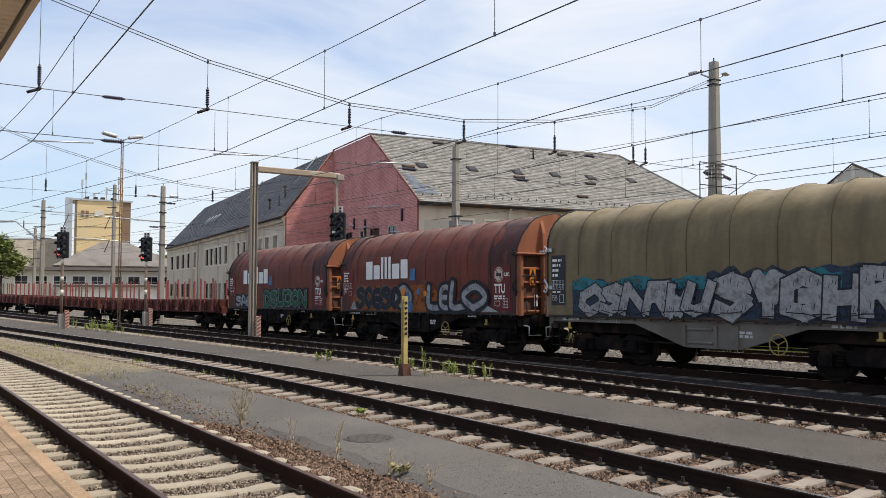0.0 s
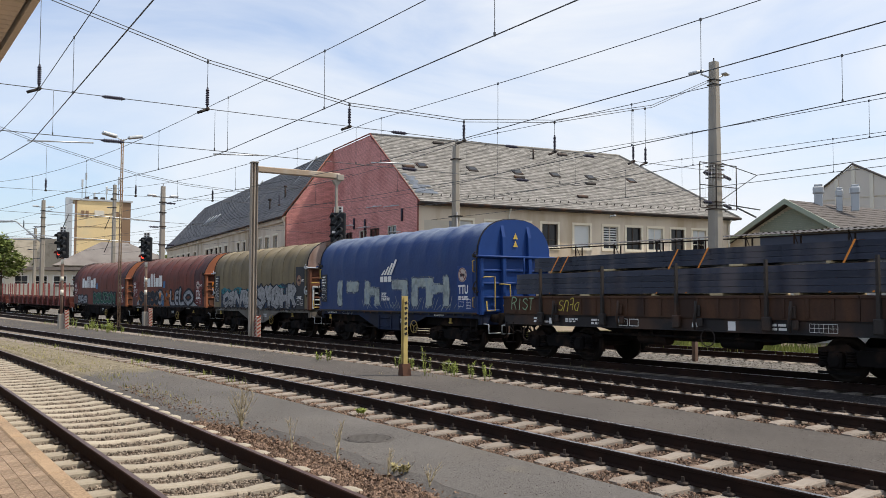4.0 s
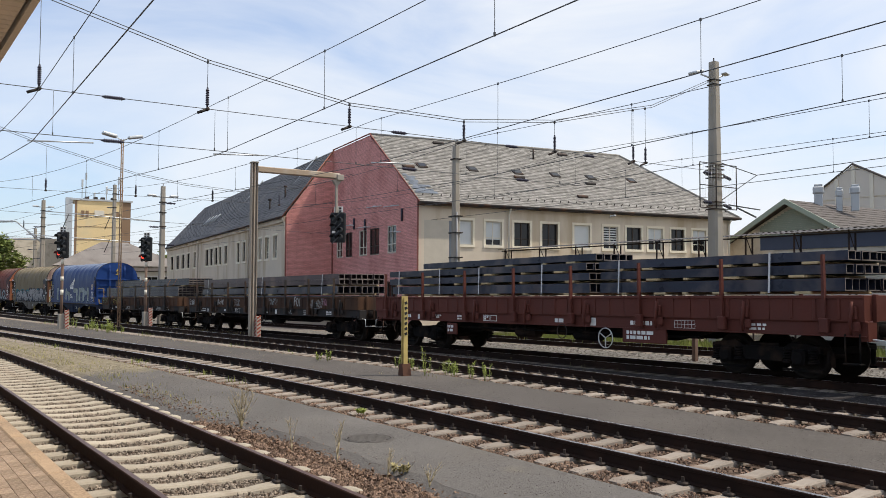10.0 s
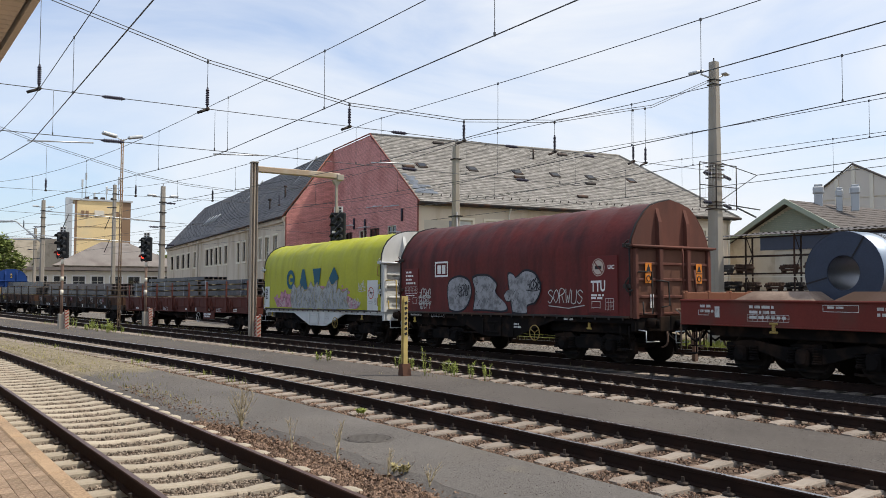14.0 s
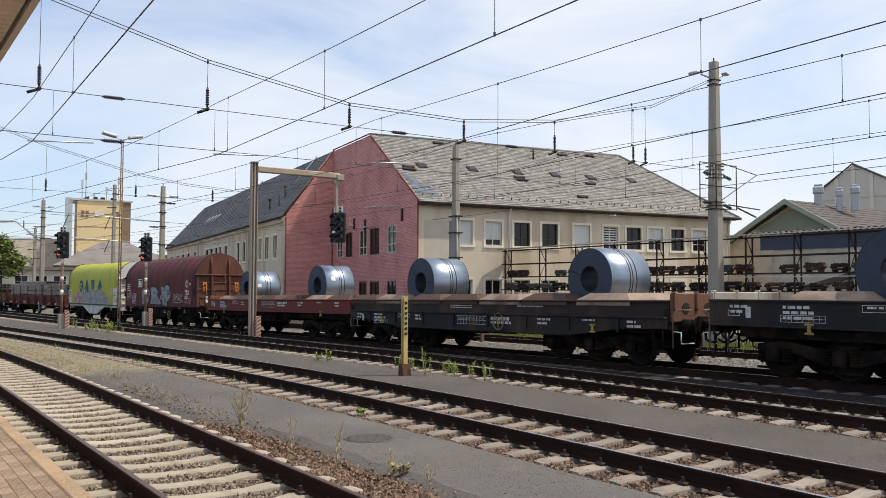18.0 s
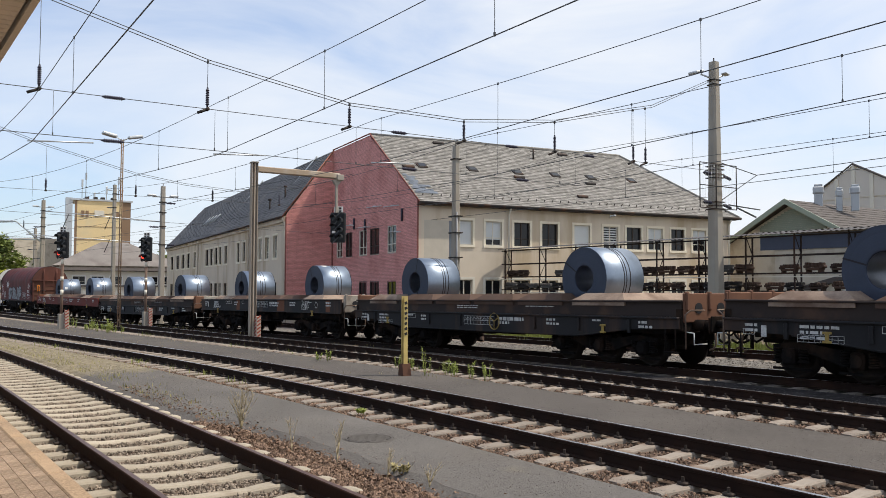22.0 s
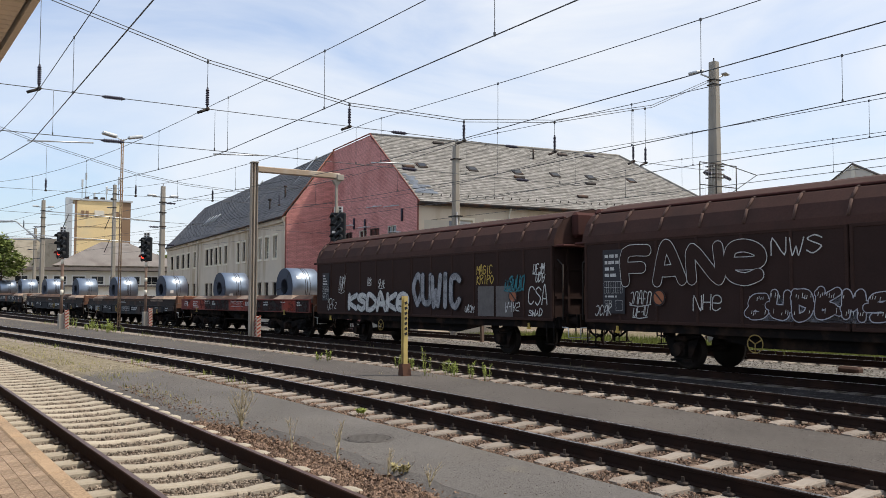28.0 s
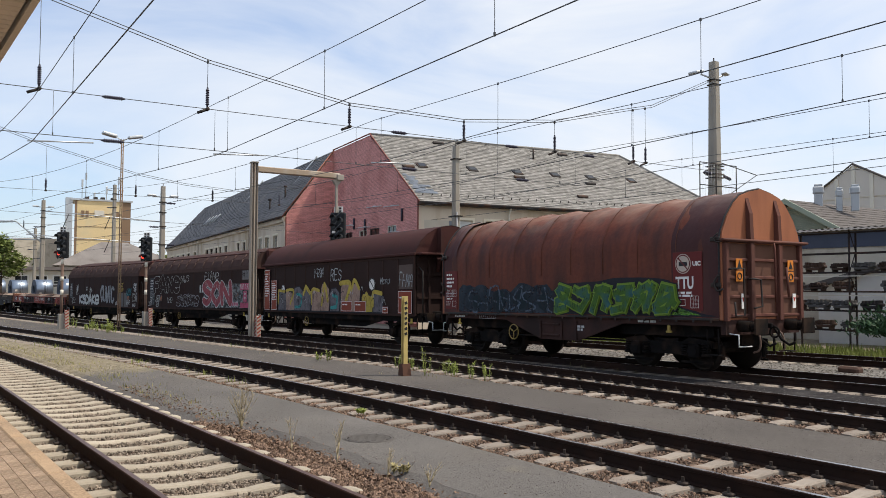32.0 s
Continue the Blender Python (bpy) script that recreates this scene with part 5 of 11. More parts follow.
def sign_panel(w, x, z, wd, h, m_back, rnd, ttu=True, uic=True, m_ring=None):
    """Plate with the no-humping sign."""
    g = Geo()
    g.rbox((x + wd / 2, YS + 0.004, z + h / 2), (wd, 0.012, h), 0.004)
    p = part("sign_panel", g, m_back, w, "panel with a round prohibition sign")
    c = (x + wd * 0.36, z + h * 0.80)
    mk = marks_at(YS - 0.006)
    mk.disc(c[0], c[1], 0.23)
    part("sign_disc", mk, M_SIGNCREAM if m_ring is None else M_SIGNTAN, p)
    mk = marks_at(YS - 0.010)
    mk.hoop(c[0], c[1], 0.185, 0.21)
    mk.stroke([(c[0] - 0.13, c[1] + 0.13), (c[0] + 0.13, c[1] - 0.13)], 0.03)
    part("sign_ring", mk, M_PANEL_RED if m_ring is None else m_ring, p)
    mk = marks_at(YS - 0.008)
    mk.rect(c[0] - 0.12, c[1] - 0.05, 0.24, 0.09)
    part("sign_mark", mk, M_BLACK, p)
    if uic:
        word(p, "UIC", x + wd * 0.68, c[1] - 0.05, 0.14, M_WHITE, bold=0.006, y=YS - 0.006)
    if ttu:
        word(p, "TTU", x + wd * 0.1, z + h * 0.38, 0.38, M_WHITE, "white code letters", bold=0.012, y=YS - 0.006, stretch=0.72)
    mk = marks_at(YS - 0.006)
    mk.bars(x + wd * 0.1, z + h * 0.33, wd * 0.7, h * 0.10, 2, rnd)
    mk.frame_box(x + wd * 0.12, z + h * 0.08, wd * 0.3, h * 0.12, 0.012)
    mk.table(x + wd * 0.6, z + h * 0.05, wd * 0.26, h * 0.2, 3, 3)
    part("print", mk, M_WHITE, p)
    return p


def end_warning(w, e=1):
    """Orange electric warning signs on the end wall."""
    hl = 5.43
    for y in (-0.95, 0.95):
        g = Geo()
        g.box((e * (hl + 0.12), y, 2.45), (0.012, 0.22, 0.24)).box((e * (hl + 0.12), y, 2.18), (0.012, 0.22, 0.24))
        part("warning_sign", g, M_ORANGE, w, "orange high-voltage warning sign")
        g = Geo()
        g.poly([(e * (hl + 0.130), y - 0.08 * e, 2.36), (e * (hl + 0.130), y + 0.08 * e, 2.36), (e * (hl + 0.130), y, 2.54)])
        g.ring((e * (hl + 0.128), y, 2.18), (1, 0, 0), 0.07, 0.014, 14, 5)
        part("warning_mark", g, M_BLACK, w)
        g = Geo()
        g.box((e * (hl + 0.12), y + 0.12, 1.62), (0.012, 0.12, 0.34))
        part("tag_plate", g, M_WHITE, w, "small white plate with red arrows")
        g = Geo()
        g.poly([(e * (hl + 0.130), y + 0.12 - 0.05 * e, 1.70), (e * (hl + 0.130), y + 0.12 + 0.05 * e, 1.70), (e * (hl + 0.130), y + 0.12, 1.60)])
        part("tag_mark", g, M_RED, w)


R = random.Random(11)
M_SEAM_DARK = mat("dark_seam", (0.06, 0.028, 0.022), 0.8, var=0.4)
M_SEAM_OLIVE = mat("olive_seam", (0.10, 0.078, 0.045), 0.8, var=0.4)
M_RUST_END = mat("rust_end", (0.34, 0.13, 0.065), 0.7, var=0.25, scale=2, fine=30, stain=(0.20, 0.075, 0.045), stain_amt=0.35, streak=True)
M_BROWN_END = mat("brown_end", (0.168, 0.084, 0.0525), 0.75, var=0.25, scale=2, stain=(0.10, 0.05, 0.035), stain_amt=0.4, streak=True)
M_ENDLOW = mat("dark_end_panel", (0.13, 0.062, 0.042), 0.75, var=0.3, scale=2, stain=(0.06, 0.032, 0.025), stain_amt=0.4, streak=True)
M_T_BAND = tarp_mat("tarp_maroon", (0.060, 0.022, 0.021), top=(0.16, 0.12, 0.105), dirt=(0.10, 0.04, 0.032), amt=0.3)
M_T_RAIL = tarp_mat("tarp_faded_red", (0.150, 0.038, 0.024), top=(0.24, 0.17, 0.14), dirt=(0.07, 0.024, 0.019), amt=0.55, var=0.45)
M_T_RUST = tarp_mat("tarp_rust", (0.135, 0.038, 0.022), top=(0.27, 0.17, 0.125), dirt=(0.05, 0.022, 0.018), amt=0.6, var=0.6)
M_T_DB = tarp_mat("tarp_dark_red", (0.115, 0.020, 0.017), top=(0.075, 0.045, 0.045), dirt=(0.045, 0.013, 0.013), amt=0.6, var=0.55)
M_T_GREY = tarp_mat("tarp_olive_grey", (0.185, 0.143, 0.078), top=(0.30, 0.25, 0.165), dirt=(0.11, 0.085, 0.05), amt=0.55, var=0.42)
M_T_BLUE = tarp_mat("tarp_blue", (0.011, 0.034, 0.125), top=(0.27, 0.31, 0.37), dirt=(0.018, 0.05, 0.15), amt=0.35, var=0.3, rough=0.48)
M_T_LIME = tarp_mat("tarp_lime", (0.40, 0.41, 0.028), dirt=(0.30, 0.30, 0.03), amt=0.4, var=0.25, rough=0.5)
M_BLUE_END = mat("blue_end", (0.012, 0.045, 0.18), 0.5, var=0.15, scale=2)
M_WHITE_END = mat("white_end", (0.62, 0.63, 0.61), 0.55, var=0.12, scale=2, stain=(0.42, 0.40, 0.36), stain_amt=0.2, streak=True)
M_GREYFRAME = mat("grey_frame", (0.18, 0.162, 0.138), 0.75, var=0.25, scale=2, stain=(0.12, 0.10, 0.08), stain_amt=0.4)


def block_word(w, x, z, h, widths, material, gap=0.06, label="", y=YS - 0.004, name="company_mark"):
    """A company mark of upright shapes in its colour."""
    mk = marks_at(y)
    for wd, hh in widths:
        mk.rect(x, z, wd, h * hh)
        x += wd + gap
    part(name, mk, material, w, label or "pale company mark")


# two faded red hoods with a white company name
for xc in (-37.07, -24.87):
    w = hood_wagon(xc, M_T_RAIL, M_RUST_END, M_UNDER, "faded red tarpaulin coil wagon with white company mark and graffiti", arch_facet(), 0.035, 9, m_band=M_T_BAND, m_low=M_ENDLOW, m_seam=M_SEAM_DARK)
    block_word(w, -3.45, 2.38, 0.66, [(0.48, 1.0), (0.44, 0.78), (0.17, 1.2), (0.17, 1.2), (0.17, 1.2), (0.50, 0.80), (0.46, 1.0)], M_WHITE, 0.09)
    mk = marks_at(YS - 0.004)
    mk.shape([(-0.42, 2.3), (-0.05, 2.3), (-0.05, 2.7), (-0.3, 2.72)])
    part("company_sign", mk, M_SPRAYBLUE, w, "small blue company sign")
    load_panel(w, -5.3, 1.75, 0.8, 1.0, M_PANEL_RED, M_WHITE, R)
    sign_panel(w, 4.3, 1.35, 0.85, 1.3, M_PANEL_RED, R)
    if xc > -30:
        mk = marks_at(YS - 0.001)
        mk.blob([(-4.6, 1.27), (-4.4, 1.75), (-4.0, 2.1), (-3.0, 2.15), (-1.0, 2.1), (0.6, 2.15), (1.2, 2.0), (1.2, 1.27)])
        part("graffiti_cloud", mk, worn(mat("rust_orange_spray", (0.24, 0.075, 0.02), 0.7, var=0.3), 0.5, 3), w, "orange spray behind the graffito")
        piece(w, -4.2, -1.0, 1.28, 2.1, "SOeSO", M_SPRAYBLACK, worn(mat("grey_edge_spray", (0.13, 0.14, 0.14), 0.7), 0.5, 6), None, R, "black letters with a thin grey edge", fat=0.30, line_t=0.018)
        piece(w, -1.0, 3.9, 1.28, 2.2, "OLeLO", M_SILVER, M_SPRAYBLACK, None, R, "silver letters with broad black outline", fat=0.21, line_t=0.12, scratch=M_SPRAYBLACK, spans=((-1.3, -0.3), (0.75, 1.7), (1.5, 2.2), (2.1, 3.0), (2.8, 3.95)))
        mk = marks_at(YS - 0.002)
        mk.shape([(-4.7, 1.27), (-4.2, 1.27), (-4.4, 1.6)]).shape([(3.3, 1.27), (4.6, 1.27), (3.6, 1.62)])
        part("graffiti_spot", mk, M_CHROME_SPRAY, w, "pale corner of a graffito")
        mk = marks_at(YS - 0.014)
        mk.disc(-0.5, 1.75, 0.16).disc(-0.35, 1.4, 0.2).disc(0.2, 1.9, 0.12)
        part("graffiti_spot", mk, M_SPRAYBLUE, w)
        mk = marks_at(YS - 0.014)
        mk.disc(-0.8, 1.9, 0.14).disc(0.6, 1.85, 0.1)
        part("graffiti_spot", mk, M_ORANGE, w)
    else:
        piece(w, -4.4, -2.3, 1.28, 1.85, "SAe", M_SILVER, M_SPRAYBLACK, M_SPRAYBLACK, R, "silver graffito")
        piece(w, -0.9, 3.6, 1.28, 2.05, "DSUCON", M_SPRAYDGREEN, M_CHROME_SPRAY, M_SPRAYBLACK, R, "dark green graffito with pale edge", fat=0.28, line_t=0.02, scratch=M_SPRAYGREEN)
    end_warning(w)

# olive-grey hood
M_DUSTY_END = mat("dusty_end_wall", (0.33, 0.25, 0.21), 0.8, var=0.4, scale=2, fine=20, stain=(0.13, 0.055, 0.035), stain_amt=0.5, stain_scale=1.5, streak=True)
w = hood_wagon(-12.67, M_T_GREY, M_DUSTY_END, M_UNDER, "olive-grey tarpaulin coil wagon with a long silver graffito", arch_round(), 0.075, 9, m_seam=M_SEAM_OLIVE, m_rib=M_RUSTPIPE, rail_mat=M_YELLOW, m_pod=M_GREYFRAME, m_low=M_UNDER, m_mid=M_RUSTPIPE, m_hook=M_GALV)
load_panel(w, -5.25, 1.5, 0.55, 1.35, M_PANEL_DARK, M_WHITE, R)
mk = marks_at(YS - 0.002)
mk.rect(4.33, 1.24, 0.85, 1.8)
part("sign_back", mk, M_PANEL_DARK, w)
sign_panel(w, 4.37, 1.3, 0.76, 1.45, M_PANEL_DARK, R, ttu=False, m_ring=M_PANEL_RED)
M_DULL = worn(mat("dull_silver_spray", (0.34, 0.335, 0.33), 0.6, 0.1, var=0.45, scale=6, fine=40, stain=(0.10, 0.10, 0.105), stain_amt=0.35, stain_scale=6), 0.4, 7)
piece(w, -4.3, -0.02, 1.24, 2.06, "OSNRWU", M_DULL, M_SPRAYBLACK, M_SPRAYNAVY, R, "silver graffito with black outline", fat=0.30, line_t=0.035, scratch=M_SPRAYBLACK, lean=0.7, spans=((-4.25, -3.3), (-3.45, -2.6), (-2.75, -1.7), (-1.95, -1.1), (-1.3, -0.6), (-0.75, 0.0)), square=True)
piece(w, 0.1, 4.35, 1.22, 2.24, "SYGHR", M_DULL, M_SPRAYBLACK, M_SPRAYNAVY, R, "silver graffito with black outline", fat=0.31, line_t=0.04, scratch=M_SPRAYBLACK, lean=0.1, spans=((0.12, 1.15), (1.15, 1.9), (1.85, 2.85), (2.83, 3.63), (3.6, 4.35)), square=True)
mk = marks_at(YS - 0.046)
for i in range(26):                              # black smears along the foot
    a = -4.3 + i * 0.33 + R.uniform(-0.1, 0.1)
    mk.stroke([(a, 1.28 + R.uniform(0, 0.12)), (a + R.uniform(0.25, 0.6), 1.30 + R.uniform(-0.03, 0.12))], 0.022)
part("graffiti_lines", mk, M_SPRAYBLACK, w, "black smears")
mk = marks_at(YS - 0.04)
mk.blob([(a + 0.78, b) for a, b in ((0.72, 1.75), (0.42, 2.05), (0.45, 2.25), (0.62, 2.28), (0.74, 2.16), (0.86, 2.28), (1.05, 2.25), (1.06, 2.05))])
part("graffiti", mk, M_DULL, w, "silver heart-shaped spray")
mk = marks_at(YS - 0.001)
top = [(-4.4 + i * 0.2, 2.14 + 0.07 * math.sin(i * 0.7) + R.uniform(-0.02, 0.06) + (0.14 if 33 < i < 37 else 0.0)) for i in range(39)]
for p, q in zip(top[:-1], top[1:]):
    mk.shape([(p[0], 1.9), (q[0], 1.9), q, p])
part("graffiti_cloud", mk, M_SPRAYTEAL, w, "teal spray behind the graffito")

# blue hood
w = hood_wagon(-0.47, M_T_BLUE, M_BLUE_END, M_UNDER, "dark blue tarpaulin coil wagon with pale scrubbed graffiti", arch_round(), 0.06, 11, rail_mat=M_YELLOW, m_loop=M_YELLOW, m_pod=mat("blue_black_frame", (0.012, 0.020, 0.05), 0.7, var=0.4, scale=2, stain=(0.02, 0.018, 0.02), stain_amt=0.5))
mk = marks_at(YS - 0.004)
for i in range(4):
    a = -0.45 + i * 0.2
    mk.shape([(a, 2.52), (a + 0.15, 2.52), (a + 0.33 + 0.07 * i, 2.72 + 0.11 * i), (a + 0.25 + 0.05 * i, 2.70 + 0.12 * i)])
part("company_sign", mk, M_WHITE, w, "white fan-shaped company sign")
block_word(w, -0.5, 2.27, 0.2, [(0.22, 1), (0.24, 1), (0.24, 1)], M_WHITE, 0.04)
def scrubbed(mk, grow):
    """Broad bars left by scrubbing, with rounded corners."""
    for x, z, a, b in ((-3.85, 1.36, 0.4, 1.02), (-3.1, 1.9, 1.0, 0.45), (-1.67, 1.43, 0.42, 0.92), (-1.3, 1.78, 0.76, 0.3), (-0.92, 1.45, 0.4, 0.6), (0.3, 1.97, 1.1, 0.38), (0.98, 1.34, 0.42, 0.98), (1.63, 1.38, 0.44, 1.02), (1.9, 2.05, 1.1, 0.34), (2.52, 1.4, 0.44, 0.95), (2.9, 1.85, 0.75, 0.3), (3.56, 1.4, 0.38, 1.02)):
        x, z, a, b = x - grow, z - grow, a + 2 * grow, b + 2 * grow
        mk.shape([(x + a / 2 + a / 2 * (abs(math.cos(u)) ** 0.35) * (1 if math.cos(u) > 0 else -1), z + b / 2 + b / 2 * (abs(math.sin(u)) ** 0.35) * (1 if math.sin(u) > 0 else -1)) for u in [k * 0.2618 for k in range(24)]])
    return mk


M_SCRUBEDGE = worn(mat("thin_scrubbed_spray", (0.27, 0.31, 0.32), 0.8, var=0.4, scale=3, fine=12), 0.95, 2.2)
part("graffiti", scrubbed(marks_at(YS - 0.002), 0.035), M_SCRUBEDGE, w, "thin edge of scrubbed-off spray")
mk = scrubbed(marks_at(YS - 0.005), -0.03)
M_SCRUB = worn(mat("scrubbed_spray", (0.34, 0.38, 0.36), 0.8, var=0.3, scale=3, fine=12, stain=(0.20, 0.26, 0.32), stain_amt=0.35, stain_scale=3), 0.45, 2.0)
part("graffiti", mk, M_SCRUB, w, "pale scrubbed-off graffito")
mk = marks_at(YS - 0.005)
for i in range(34):
    a = (-1.7 if i < 12 else 0.4) + (i if i < 12 else (i - 12) * 0.85) * 0.22 + R.uniform(-0.1, 0.1)
    s = -1 if i < 16 else 1
    mk.stroke([(a, 1.28 + R.uniform(0, 0.08)), (a + s * R.uniform(0.12, 0.35), 1.45 + R.uniform(0, 0.3))], 0.02)
part("wiper_marks", mk, M_SCRUB, w)
mk = marks_at(YS - 0.004)
mk.bars(-0.4, 1.9, 0.6, 0.3, 5, R)
part("print", mk, M_WHITE, w)
load_panel(w, -5.3, 1.55, 0.5, 1.1, M_PANEL_DARK, M_WHITE, R)
sign_panel(w, 4.35, 1.3, 0.85, 1.4, mat("blue_panel", (0.02, 0.05, 0.17), 0.6), R, uic=False)
for z, h in ((3.55, 0.2), (3.3, 0.2)):
    g = Geo()
    g.poly([(5.50, -0.1, z), (5.50, 0.1, z), (5.50, 0.0, z + h)])
    part("warning_sign", g, M_YELLOW, w)

# lime hood
w = hood_wagon(66.53, M_T_LIME, M_WHITE_END, M_UNDER, "lime yellow tarpaulin coil wagon with grey and pink graffiti", arch_round(), 0.03, 11, m_rib=M_WHITE_END, rail_mat=M_YELLOW, m_pod=M_WHITE_END, m_hook=M_GALV, m_loop=M_YELLOW)
M_GX = mat("dark_teal_print", (0.016, 0.095, 0.15), 0.6, var=0.3)
mk = marks_at(YS - 0.004)
mk.hoop(-2.45, 2.50, 0.24, 0.42, 20)
mk.rect(-2.5, 2.40, 0.42, 0.16)
part("company_mark", mk, M_GX, w, "round dark teal company mark")
for pts in ([(-1.62, 2.06), (-0.72, 2.06), (-1.05, 2.92), (-1.28, 2.92)], [(-0.02, 2.06), (0.30, 2.06), (0.52, 2.92), (-0.24, 2.92)], [(1.25, 2.49), (1.66, 2.02), (2.10, 2.49), (1.70, 2.96)]):
    mk = marks_at(YS - 0.004)
    mk.shape(pts)
    part("company_mark", mk, M_GX, w, "dark teal company mark")
mk = marks_at(YS - 0.002)
mk.shape([(-3.9, 1.3), (-4.3, 1.75), (-3.6, 1.7), (-3.5, 2.0), (-2.6, 1.85), (-1.9, 2.15), (0.6, 2.2), (2.2, 2.0), (2.9, 2.1), (2.8, 1.8), (3.9, 1.5), (3.6, 1.28)])
for _ in range(14):
    mk.disc(R.uniform(-4.7, 3.4), R.uniform(1.35, 2.2), R.uniform(0.05, 0.13), 10)
part("graffiti_cloud", mk, M_SPRAYROSE, w, "pink spray clouds")
M_KHAKI = mat("khaki_line", (0.27, 0.24, 0.12), 0.7)
for nm, mm, yy, q in (("graffiti_outline", M_KHAKI, 0.004, 0.05), ("graffiti", M_CHROME_SPRAY, 0.007, 0.0)):
    mk = marks_at(YS - yy)
    for x, a, b in ((-2.3, 0.85, 1.0), (-1.45, 0.9, 0.85), (-0.6, 0.8, 1.05), (0.15, 0.95, 0.9), (1.05, 0.9, 1.1), (1.95, 0.9, 0.75)):
        mk.blob([(x - q, 1.28), (x - 0.12 - q, 1.3 + b * 0.5), (x + 0.15, 1.3 + b + q), (x + a * 0.55, 1.3 + b * 0.8 + q), (x + a + q, 1.3 + b * 0.95 + q), (x + a * 0.9 + q, 1.3 + b * 0.4), (x + a + 0.1 + q, 1.28)], 4)
    part(nm, mk, mm, w, "grey spiky letters" if q == 0.0 else "khaki outline of the letters")
mk = marks_at(YS - 0.011)
for x in (-2.2, -1.35, -0.45, 0.35, 1.2, 2.1):
    mk.stroke(smooth_curve([(x, 1.35), (x + 0.1, 1.75), (x + 0.35, 2.05), (x + 0.4, 1.6)], 4), 0.028)
    mk.stroke([(x + 0.45, 1.34), (x + 0.5, 1.62), (x + 0.66, 1.5)], 0.028)
part("graffiti_lines", mk, M_KHAKI, w, "thin khaki lines")
mk = marks_at(YS - 0.013)
for x in (-3.6, 3.3, 3.7, 2.9):
    scrawl(mk, x, 1.35 if x < 3.5 else 2.0, 0.6, 0.3, R, 0.025, 4)
part("graffiti_tag", mk, M_CHALK, w)
g = Geo()
g.rbox((-5.05, YS + 0.004, 1.75), (0.5, 0.012, 0.95), 0.004)
part("data_panel", g, M_WHITE_END, w, "white data panel")
g = Geo()
g.rbox((4.80, YS + 0.004, 1.75), (0.78, 0.014, 1.2), 0.004)
part("sign_panel", g, M_WHITE_END, w, "white panel with a prohibition sign")
mk = marks_at(YS - 0.006)
mk.hoop(4.70, 1.88, 0.19, 0.22).stroke([(4.56, 2.02), (4.84, 1.74)], 0.03)
part("sign_ring", mk, M_RED, w)
mk = marks_at(YS - 0.006)
mk.bars(-5.2, 2.15, 0.3, 0.5, 6, R).table(4.95, 1.45, 0.14, 0.22, 2, 4).frame_box(4.46, 1.5, 0.36, 0.06, 0.01).rect(4.60, 1.86, 0.22, 0.05)
part("print", mk, M_BLACK, w)

# dark red hood with a silver graffito
M_MAROON_END = mat("maroon_end_wall", (0.125, 0.05, 0.037), 0.8, var=0.4, scale=2, stain=(0.07, 0.035, 0.028), stain_amt=0.5, streak=True)
w = hood_wagon(78.75, M_T_DB, M_MAROON_END, M_UNDER, "dark red tarpaulin coil wagon with silver throw-up graffito", arch_facet(), 0.03, 11, m_low=M_ENDLOW)
mk = marks_at(YS - 0.004)
mk.frame_box(-3.25, 2.38, 0.75, 0.5, 0.055)
part("company_sign", mk, M_WHITE, w, "white framed company sign")
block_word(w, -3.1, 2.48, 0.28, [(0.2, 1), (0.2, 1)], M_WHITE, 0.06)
load_panel(w, -5.15, 1.45, 0.88, 1.25, M_PANEL_RED, M_WHITE, R)
sign_panel(w, 3.95, 1.32, 1.05, 1.45, M_PANEL_RED, R)


for x0, pts in ((-2.4, [(0, 0), (-0.1, 0.45), (0.0, 0.86), (0.55, 1.0), (1.05, 0.85), (1.15, 0.45), (0.85, 0.05), (0.4, -0.06)]),
                (-1.1, [(0, 0), (0.1, 0.55), (0.0, 0.95), (0.7, 1.0), (1.15, 0.75), (1.1, 0.5), (1.6, 0.15), (1.5, -0.02), (0.5, 0.0)]),
                (0.62, [(0.2, -0.05), (0.0, 0.95), (0.22, 1.02), (0.36, 0.92), (0.75, 1.1), (1.2, 1.0), (1.42, 0.62), (1.2, 0.25), (0.85, 0.15), (0.8, -0.08)]),
                (0.42, [(0.0, 0.42), (0.15, 0.56), (0.3, 0.55), (0.36, 0.4), (0.25, 0.26), (0.08, 0.28)])):
    ring = [(x0 + a, 1.35 + b) for a, b in smooth_curve(pts + pts[:1], 5)]
    cx, cz = sum(a for a, _ in ring) / len(ring), sum(b for _, b in ring) / len(ring)
    mk, ml = marks_at(YS - 0.006), marks_at(YS - 0.003)
    for i in range(len(ring) - 1):
        mk.shape([(cx, cz), ring[i], ring[i + 1]])
        ml.shape([(cx, cz), (cx + (ring[i][0] - cx) * 1.07, cz + (ring[i][1] - cz) * 1.12), (cx + (ring[i + 1][0] - cx) * 1.07, cz + (ring[i + 1][1] - cz) * 1.12)])
    part("graffiti_outline", ml, M_SPRAYBLACK, w)
    part("graffiti", mk, M_SILVER, w, "rounded silver graffito")
mk = marks_at(YS - 0.010)
for i in range(40):
    a, b = R.uniform(-2.3, 2.2), R.uniform(1.4, 2.1)
    mk.stroke([(a, b), (a + R.uniform(0.05, 0.15), b + R.uniform(0.1, 0.22))], 0.012)
scrawl(mk, -1.9, 1.75, 0.5, 0.35, R, 0.035, 4)
scrawl(mk, 1.45, 1.95, 0.6, 0.3, R, 0.035, 4)
part("graffiti_lines", mk, M_SPRAYBLACK, w)
mk = marks_at(YS - 0.006)
